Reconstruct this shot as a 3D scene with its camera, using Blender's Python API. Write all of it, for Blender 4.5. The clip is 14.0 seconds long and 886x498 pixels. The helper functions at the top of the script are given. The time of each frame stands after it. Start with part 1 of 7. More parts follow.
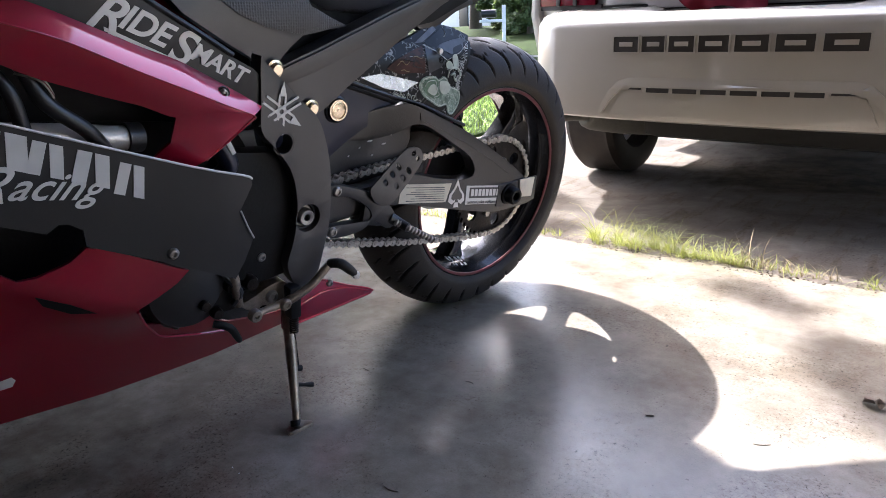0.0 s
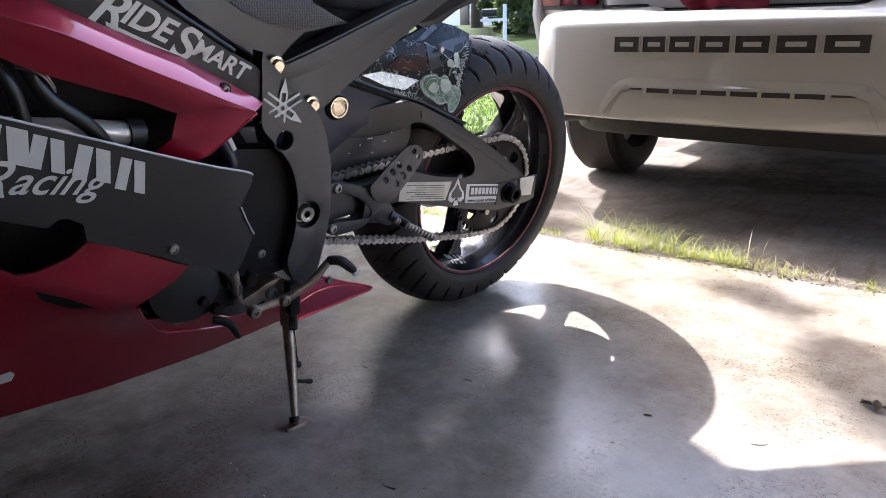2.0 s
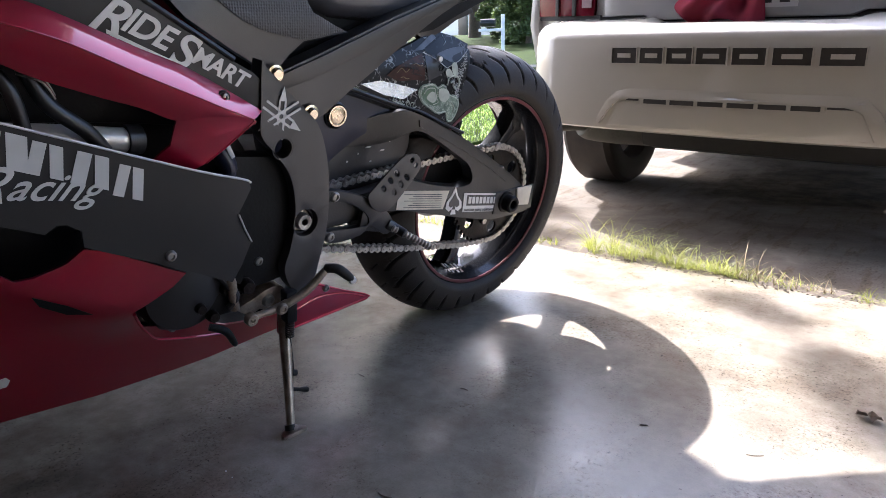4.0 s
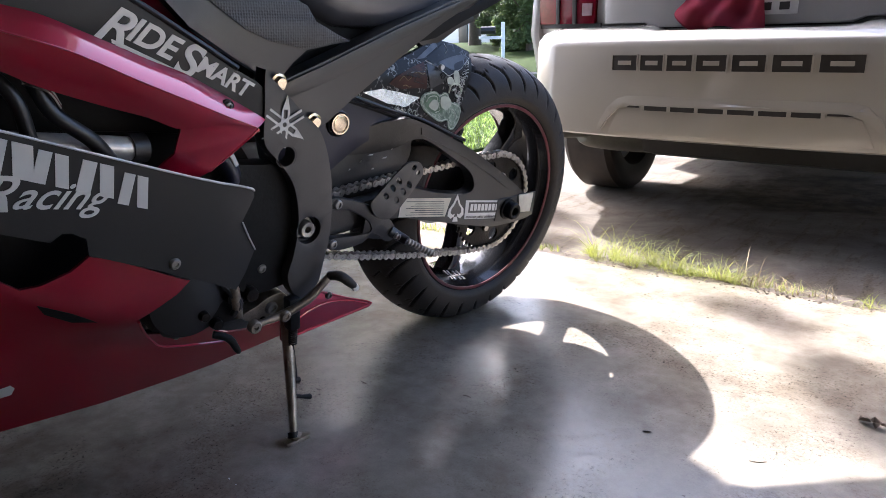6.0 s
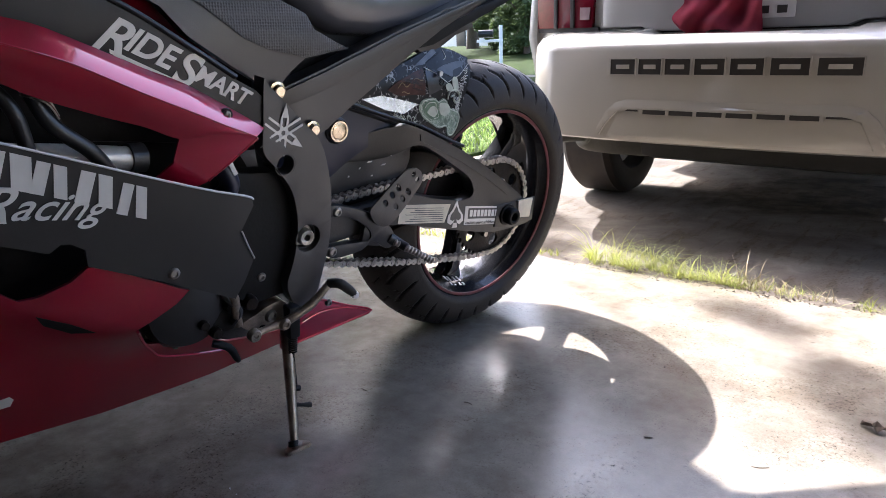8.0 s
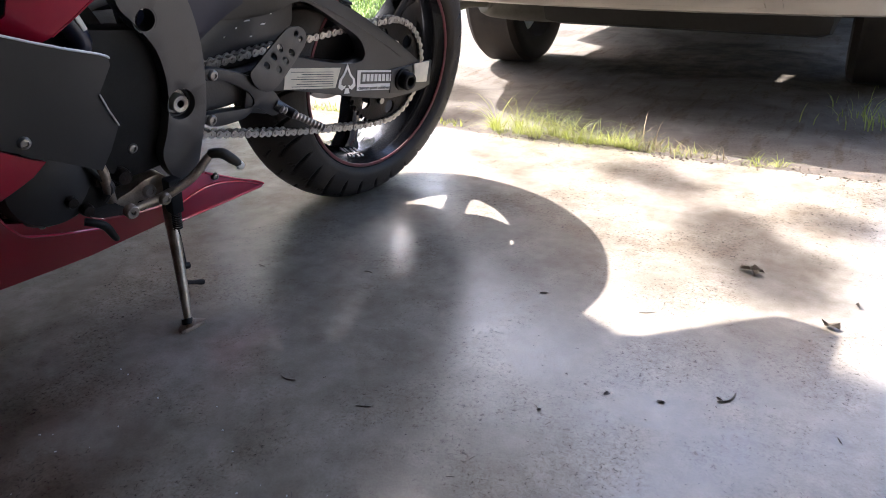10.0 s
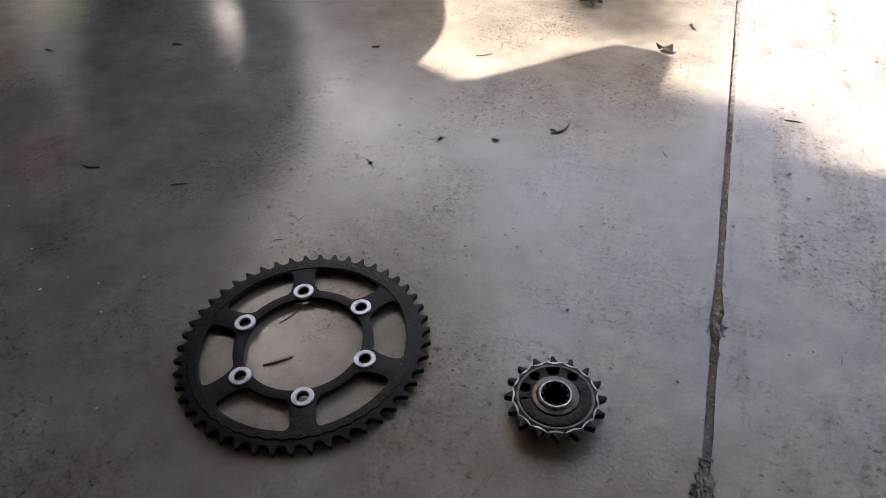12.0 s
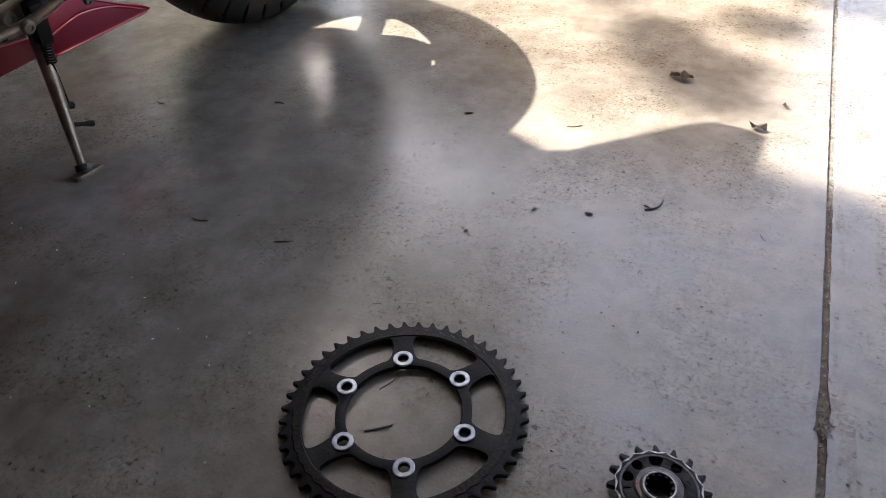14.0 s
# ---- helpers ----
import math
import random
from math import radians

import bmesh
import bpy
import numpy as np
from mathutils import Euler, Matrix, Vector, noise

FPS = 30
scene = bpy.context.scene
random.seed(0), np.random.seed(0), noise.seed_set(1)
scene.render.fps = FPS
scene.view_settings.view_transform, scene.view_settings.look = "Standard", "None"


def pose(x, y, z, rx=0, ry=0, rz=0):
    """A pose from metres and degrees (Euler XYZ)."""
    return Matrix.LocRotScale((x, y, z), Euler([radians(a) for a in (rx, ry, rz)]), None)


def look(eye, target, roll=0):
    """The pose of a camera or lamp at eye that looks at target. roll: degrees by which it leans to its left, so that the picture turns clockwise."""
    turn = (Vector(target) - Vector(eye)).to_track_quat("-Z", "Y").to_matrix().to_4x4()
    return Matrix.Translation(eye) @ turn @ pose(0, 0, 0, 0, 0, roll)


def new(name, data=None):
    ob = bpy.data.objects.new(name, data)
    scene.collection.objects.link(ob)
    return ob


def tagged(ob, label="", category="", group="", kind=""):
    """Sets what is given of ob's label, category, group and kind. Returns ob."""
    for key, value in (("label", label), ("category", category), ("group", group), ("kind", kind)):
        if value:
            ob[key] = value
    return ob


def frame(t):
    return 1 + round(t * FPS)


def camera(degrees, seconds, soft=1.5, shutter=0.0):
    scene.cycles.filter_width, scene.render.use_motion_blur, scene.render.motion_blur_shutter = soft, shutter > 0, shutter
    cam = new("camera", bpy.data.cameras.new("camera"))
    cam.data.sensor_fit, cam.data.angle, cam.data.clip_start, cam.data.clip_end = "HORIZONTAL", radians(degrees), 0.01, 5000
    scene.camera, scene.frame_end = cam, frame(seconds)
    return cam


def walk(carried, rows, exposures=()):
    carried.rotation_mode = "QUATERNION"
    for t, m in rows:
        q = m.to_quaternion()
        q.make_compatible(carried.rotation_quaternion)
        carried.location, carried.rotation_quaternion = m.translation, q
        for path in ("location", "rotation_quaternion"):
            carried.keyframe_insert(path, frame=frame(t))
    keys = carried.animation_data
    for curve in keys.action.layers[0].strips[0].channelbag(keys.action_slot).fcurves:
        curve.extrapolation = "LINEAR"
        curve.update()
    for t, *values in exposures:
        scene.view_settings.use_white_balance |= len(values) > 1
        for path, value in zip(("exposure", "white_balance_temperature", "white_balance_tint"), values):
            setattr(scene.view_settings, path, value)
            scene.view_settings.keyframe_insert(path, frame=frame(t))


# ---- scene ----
cam = camera(64.9, 14.0, soft=0.45)
walk(cam, [
    (0.0, look((0.0017, 0.0169, 0.628), (-1.2039, 1.5021, 0.041), -2.5)),
    (0.5, look((0.0006, 0.015, 0.627), (-1.2033, 1.5012, 0.042), -2.0)),
    (1.0, look((0.0012, 0.0142, 0.627), (-1.1956, 1.5077, 0.047), -1.7)),
    (1.5, look((0.0028, 0.0153, 0.628), (-1.1945, 1.5061, 0.042), -1.7)),
    (2.0, look((0.002, 0.0147, 0.627), (-1.1999, 1.4999, 0.037), -2.0)),
    (2.5, look((0.0006, 0.015, 0.627), (-1.1849, 1.5151, 0.042), -1.6)),
    (3.0, look((0.0026, 0.0139, 0.627), (-1.1951, 1.5069, 0.047), -1.6)),
    (5.5, look((0.0026, 0.0103, 0.629), (-1.1943, 1.5147, 0.078), -1.5)),
    (6.0, look((0.0029, 0.0081, 0.629), (-1.2012, 1.5088, 0.082), -1.7)),
    (6.5, look((0.0004, 0.01, 0.63), (-1.2021, 1.5154, 0.095), -1.8)),
    (7.0, look((0.0018, 0.0097, 0.63), (-1.2071, 1.512, 0.099), -2.1)),
    (9.3, look((-0.0031, 0.0221, 0.641), (-1.146, 1.5432, 0.026), -1.5)),
    (9.5, look((-0.0013, 0.0283, 0.626), (-1.1016, 1.5617, -0.035), -1.6)),
    (10.0, look((0.0201, 0.0466, 0.589), (-0.9344, 1.5835, -0.264), -2.3)),
    (10.5, look((0.043, 0.0698, 0.557), (-0.753, 1.5847, -0.477), -2.6)),
    (11.0, look((0.0552, 0.0855, 0.535), (-0.586, 1.5821, -0.626), -1.6)),
    (11.5, look((0.0625, 0.0978, 0.516), (-0.5105, 1.5114, -0.777), -2.7)),
    (12.0, look((0.0714, 0.0991, 0.503), (-0.4703, 1.476, -0.844), -3.3)),
    (12.5, look((0.0749, 0.1027, 0.499), (-0.434, 1.4621, -0.877), -3.7)),
    (13.0, look((0.0746, 0.1049, 0.501), (-0.441, 1.4634, -0.874), -3.8)),
    (13.5, look((0.0663, 0.1029, 0.505), (-0.4604, 1.4634, -0.863), -3.5)),
    (14.0, look((0.0213, 0.0888, 0.538), (-0.6802, 1.4879, -0.707), -3.4)),
], [(0.0, 2.63, 5590, 16), (9.5, 2.63, 5620, 16), (10.0, 2.66, 5700, 15), (10.5, 2.27, 5900, 15), (11.0, 2.06, 6040, 14), (11.6, 2.18, 6250, 14), (12.5, 2.34, 6280, 14), (14.0, 2.38, 6220, 13)])

# ---- world, sun, exposure ----
SUN_AZ, SUN_EL = 154.0, 43.8
world = bpy.data.worlds.new("sky")
world.use_nodes = True
scene.world = world
wn = world.node_tree.nodes
wl = world.node_tree.links
sky = wn.new("ShaderNodeTexSky")
sky.sky_type = "NISHITA"
sky.sun_disc = False
sky.sun_elevation = radians(SUN_EL)
sky.dust_density = 5.0
sky.ozone_density = 0.6
sky.sun_rotation = radians(90.0 - SUN_AZ)
wl.new(sky.outputs[0], wn["Background"].inputs[0])
wn["Background"].inputs[1].default_value = 0.15
sun_data = bpy.data.lights.new("sun", "SUN")
sun_data.energy, sun_data.angle, sun_data.color = 4.1, radians(0.55), (1.0, 0.94, 0.84)
sun = new("sun", sun_data)
sd = Vector((math.cos(radians(SUN_AZ)) * math.cos(radians(SUN_EL)), math.sin(radians(SUN_AZ)) * math.cos(radians(SUN_EL)), math.sin(radians(SUN_EL))))
sun.matrix_world = look(sd * 30, (0, 0, 0))


# ---- materials ----
def material(name, color, rough=0.5, metal=0.0, var=0.15, scale=8.0, bump=0.1, bump_scale=60.0, coat=0.0, color2=None,
             random_amount=0.0, spec=0.5, rough_var=0.1, stretch=(1, 1, 1), coat_rough=0.05, coat_ior=1.5):
    """Two scales of noise in colour and roughness, fine relief in the normal."""
    m = bpy.data.materials.new(name)
    m.use_nodes = True
    n, l = m.node_tree.nodes, m.node_tree.links
    b = n["Principled BSDF"]
    co = n.new("ShaderNodeTexCoord")
    mp = n.new("ShaderNodeMapping")
    mp.inputs["Scale"].default_value = stretch
    l.new(co.outputs["Object"], mp.inputs[0])
    big, small = n.new("ShaderNodeTexNoise"), n.new("ShaderNodeTexNoise")
    for node, s, d in ((big, scale, 6), (small, bump_scale, 4)):
        node.inputs["Scale"].default_value, node.inputs["Detail"].default_value = s, d
        l.new(mp.outputs[0], node.inputs["Vector"])
    both = n.new("ShaderNodeMath")
    both.operation = "MULTIPLY_ADD"
    both.inputs[1].default_value = 0.35
    l.new(small.outputs[0], both.inputs[0])
    l.new(big.outputs[0], both.inputs[2])
    ramp = n.new("ShaderNodeValToRGB")
    ramp.color_ramp.elements[0].position, ramp.color_ramp.elements[1].position = 0.38, 0.95
    c1 = color2 or tuple(max(0.0, c * (1 - var)) for c in color)
    c2 = color if color2 else tuple(min(1.0, c * (1 + var)) for c in color)
    ramp.color_ramp.elements[0].color, ramp.color_ramp.elements[1].color = (*c1, 1), (*c2, 1)
    l.new(both.outputs[0], ramp.inputs[0])
    out = ramp.outputs[0]
    if random_amount:
        info, hsv, rng = n.new("ShaderNodeObjectInfo"), n.new("ShaderNodeHueSaturation"), n.new("ShaderNodeMapRange")
        rng.inputs[3].default_value, rng.inputs[4].default_value = 1 - random_amount, 1 + random_amount
        l.new(info.outputs["Random"], rng.inputs[0])
        l.new(rng.outputs[0], hsv.inputs["Value"])
        l.new(out, hsv.inputs["Color"])
        out = hsv.outputs[0]
    l.new(out, b.inputs["Base Color"])
    rr = n.new("ShaderNodeMapRange")
    rr.inputs[1].default_value, rr.inputs[2].default_value = 0.3, 0.7
    low_, high_ = (max(0.29, rough - rough_var), rough + rough_var) if rough >= 0.29 else (rough - rough_var, min(0.26, rough + rough_var))
    rr.inputs[3].default_value, rr.inputs[4].default_value = max(0.02, low_), min(1.0, high_)
    l.new(big.outputs[0], rr.inputs[0])
    l.new(rr.outputs[0], b.inputs["Roughness"])
    b.inputs["Metallic"].default_value = metal
    b.inputs["Specular IOR Level"].default_value = spec
    b.inputs["Coat Weight"].default_value = coat
    b.inputs["Coat Roughness"].default_value = coat_rough
    b.inputs["Coat IOR"].default_value = coat_ior
    if bump:
        bp = n.new("ShaderNodeBump")
        bp.inputs["Strength"].default_value, bp.inputs["Distance"].default_value = bump, 0.002
        l.new(small.outputs[0], bp.inputs["Height"])
        l.new(bp.outputs[0], b.inputs["Normal"])
    return m


def concrete_material(name, base, dark, rough, scratches=0.25, spec=0.5, smears=(0.405, 0.435), stain_shade=None):
    """Trowelled concrete: cloudy patches, pits, fine sand and streaks."""
    m = bpy.data.materials.new(name)
    m.use_nodes = True
    n, l = m.node_tree.nodes, m.node_tree.links
    b = n["Principled BSDF"]
    co = n.new("ShaderNodeTexCoord")

    def tex(scale, detail, rough_=0.55, dist=0.0):
        t = n.new("ShaderNodeTexNoise")
        t.inputs["Scale"].default_value, t.inputs["Detail"].default_value = scale, detail
        t.inputs["Roughness"].default_value, t.inputs["Distortion"].default_value = rough_, dist
        l.new(co.outputs["Object"], t.inputs["Vector"])
        return t

    def ramp(src, p0, p1, c0, c1):
        r = n.new("ShaderNodeValToRGB")
        r.color_ramp.elements[0].position, r.color_ramp.elements[1].position = p0, p1
        r.color_ramp.elements[0].color, r.color_ramp.elements[1].color = (*c0, 1), (*c1, 1)
        l.new(src, r.inputs[0])
        return r.outputs[0]

    def mix(kind, fac, a, c):
        x = n.new("ShaderNodeMix")
        x.data_type, x.blend_type = "RGBA", kind
        x.inputs["Factor"].default_value = fac
        l.new(a, x.inputs["A"])
        l.new(c, x.inputs["B"])
        return x.outputs["Result"]

    cloud, mid, sand, fine = tex(1.8, 7, 0.6, 0.6), tex(11, 5, 0.5, 0.2), tex(300, 3), tex(150, 5, 0.7, 0.6)
    col = ramp(cloud.outputs[0], 0.30, 0.70, dark, base)
    col = mix("MULTIPLY", 0.75, col, ramp(mid.outputs[0], 0.26, 0.70, (0.56, 0.515, 0.445), (1, 1, 1)))
    blotch = tex(38, 4, 0.55, 0.2)
    col = mix("MULTIPLY", 0.60, col, ramp(blotch.outputs[0], 0.28, 0.70, (0.64, 0.60, 0.54), (1.0, 1.0, 1.0)))
    col = mix("MULTIPLY", 0.22, col, ramp(sand.outputs[0], 0.3, 0.6, (0.55, 0.54, 0.52), (1, 1, 1)))
    # long sandy smears where the broom dragged dirt
    mp = n.new("ShaderNodeMapping")
    mp.inputs["Scale"].default_value = (13.0, 2.0, 1.0)
    l.new(co.outputs["Object"], mp.inputs[0])
    streak = tex(2.0, 7, 0.62)
    l.new(mp.outputs[0], streak.inputs["Vector"])
    smear = ramp(streak.outputs[0], *smears, (1, 1, 1), (0, 0, 0))
    # worn patches where fine pits and brown dust gather
    patch = tex(4.5, 6, 0.62, 0.8)
    worn = ramp(patch.outputs[0], 0.44, 0.60, (0, 0, 0), (1, 1, 1))
    either = mix("LIGHTEN", 1.0, worn, smear)

    def masked(kind, fac, a, c):
        x = n.new("ShaderNodeMix")
        x.data_type, x.blend_type = "RGBA", kind
        l.new(fac, x.inputs["Factor"])
        l.new(a, x.inputs["A"])
        l.new(c, x.inputs["B"])
        return x.outputs["Result"]

    col = masked("MULTIPLY", smear, col, ramp(fine.outputs[0], 0.36, 0.60, (0.66, 0.60, 0.52), (0.96, 0.92, 0.84)))
    col = masked("MULTIPLY", worn, col, ramp(fine.outputs[0], 0.36, 0.56, (0.66, 0.62, 0.57), (1.0, 0.99, 0.97)))
    holes = ramp(fine.outputs[0], 0.350, 0.385, (0.30, 0.275, 0.25), (1, 1, 1))
    col = masked("MULTIPLY", either, col, holes)
    # lone pits and flecks
    pits = tex(60, 4, 0.6, 0.4)
    col = mix("MULTIPLY", 0.85, col, ramp(pits.outputs[0], 0.245, 0.262, (0.34, 0.32, 0.30), (1, 1, 1)))
    specks = tex(120, 3, 0.6, 0.3)
    col = masked("MULTIPLY", ramp(cloud.outputs[0], 0.46, 0.56, (1, 1, 1), (0.2, 0.2, 0.2)), col, ramp(specks.outputs[0], 0.275, 0.295, (0.42, 0.38, 0.33), (1, 1, 1)))
    if stain_shade:
        # brown stains, plus shade painted into the colour under bike and car
        (sx, sy, sr), tint = stain_shade
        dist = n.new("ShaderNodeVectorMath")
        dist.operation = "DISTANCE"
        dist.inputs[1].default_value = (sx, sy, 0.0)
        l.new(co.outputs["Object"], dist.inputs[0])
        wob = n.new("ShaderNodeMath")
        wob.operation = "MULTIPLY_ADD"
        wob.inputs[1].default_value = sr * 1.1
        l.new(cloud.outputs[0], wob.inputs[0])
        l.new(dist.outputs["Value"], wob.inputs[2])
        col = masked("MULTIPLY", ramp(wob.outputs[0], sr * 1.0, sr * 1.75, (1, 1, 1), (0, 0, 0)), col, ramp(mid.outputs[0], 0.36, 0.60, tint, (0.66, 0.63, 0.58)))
    l.new(col, b.inputs["Base Color"])
    b.inputs["Specular IOR Level"].default_value = spec
    gloss = n.new("ShaderNodeMapRange")
    gloss.inputs[1].default_value, gloss.inputs[2].default_value = 0.30, 0.66
    gloss.inputs[3].default_value, gloss.inputs[4].default_value = spec * 1.25, spec * 0.7
    l.new(mid.outputs[0], gloss.inputs[0])
    l.new(gloss.outputs[0], b.inputs["Specular IOR Level"])
    wear = n.new("ShaderNodeMapRange")
    wear.inputs[1].default_value, wear.inputs[2].default_value = 0.32, 0.66
    wear.inputs[3].default_value, wear.inputs[4].default_value = rough * 0.86, rough * 1.18
    l.new(blotch.outputs[0], wear.inputs[0])
    l.new(wear.outputs[0], b.inputs["Roughness"])
    pitted = masked("MULTIPLY", either, ramp(sand.outputs[0], 0.2, 0.8, (0.80, 0.80, 0.80), (1, 1, 1)), holes)
    add = n.new("ShaderNodeRGBToBW")
    l.new(pitted, add.inputs[0])
    bp = n.new("ShaderNodeBump")
    bp.inputs["Strength"].default_value, bp.inputs["Distance"].default_value = scratches, 0.0015
    l.new(add.outputs[0], bp.inputs["Height"])
    l.new(bp.outputs[0], b.inputs["Normal"])
    return m


def film_material(name, dark, pale, scale, line=0.06, spread=0.5):
    """Printed film: irregular pale outlines on a dark, blotchy ground."""
    m = material(name, dark, 0.34, 0.0, var=0.6, scale=scale * 0.4, bump=0.02, coat=0.0, spec=0.22)
    n, l = m.node_tree.nodes, m.node_tree.links
    b = n["Principled BSDF"]
    co = n["Texture Coordinate"]
    wob = n.new("ShaderNodeTexNoise")
    wob.inputs["Scale"].default_value = scale * 0.5
    l.new(co.outputs["Object"], wob.inputs["Vector"])
    shift = n.new("ShaderNodeMix")
    shift.data_type = "RGBA"
    shift.inputs["Factor"].default_value = 0.03
    l.new(co.outputs["Object"], shift.inputs["A"])
    l.new(wob.outputs["Color"], shift.inputs["B"])
    vor = n.new("ShaderNodeTexVoronoi")
    vor.feature = "DISTANCE_TO_EDGE"
    vor.inputs["Scale"].default_value = scale
    l.new(shift.outputs["Result"], vor.inputs["Vector"])
    ramp = n.new("ShaderNodeValToRGB")
    ramp.color_ramp.elements[0].position, ramp.color_ramp.elements[1].position = line, line * 1.6
    ramp.color_ramp.elements[0].color, ramp.color_ramp.elements[1].color = (1, 1, 1, 1), (0, 0, 0, 1)
    l.new(vor.outputs["Distance"], ramp.inputs[0])
    mask = n.new("ShaderNodeMath")
    mask.operation = "MULTIPLY"
    sel = n.new("ShaderNodeMapRange")
    sel.inputs[1].default_value, sel.inputs[2].default_value = spread, spread + 0.08
    l.new(wob.outputs[0], sel.inputs[0])
    l.new(ramp.outputs[0], mask.inputs[0])
    l.new(sel.outputs[0], mask.inputs[1])
    x = n.new("ShaderNodeMix")
    x.data_type = "RGBA"
    l.new(mask.outputs[0], x.inputs["Factor"])
    l.new(b.inputs["Base Color"].links[0].from_socket, x.inputs["A"])
    x.inputs["B"].default_value = (*pale, 1)
    l.new(x.outputs["Result"], b.inputs["Base Color"])
    return m


def dimple_bump(m, scale, strength):
    """Adds a field of small dimples to a material's relief."""
    n, l = m.node_tree.nodes, m.node_tree.links
    vor = n.new("ShaderNodeTexVoronoi")
    vor.inputs["Scale"].default_value, vor.inputs["Randomness"].default_value = scale, 0.2
    l.new(n["Texture Coordinate"].outputs["Object"], vor.inputs["Vector"])
    bp = n.new("ShaderNodeBump")
    bp.inputs["Strength"].default_value, bp.inputs["Distance"].default_value = strength, 0.0015
    l.new(vor.outputs["Distance"], bp.inputs["Height"])
    l.new(bp.outputs[0], n["Principled BSDF"].inputs["Normal"])
    return m



def backlit(m, color, share=0.5):
    """Thin leaf tissue: part of the light passes through the blade."""
    n, l = m.node_tree.nodes, m.node_tree.links
    tr, mix = n.new("ShaderNodeBsdfTranslucent"), n.new("ShaderNodeMixShader")
    tr.inputs["Color"].default_value = (*color, 1)
    mix.inputs[0].default_value = share
    l.new(n["Principled BSDF"].outputs[0], mix.inputs[1])
    l.new(tr.outputs[0], mix.inputs[2])
    l.new(mix.outputs[0], n["Material Output"].inputs["Surface"])
    return m


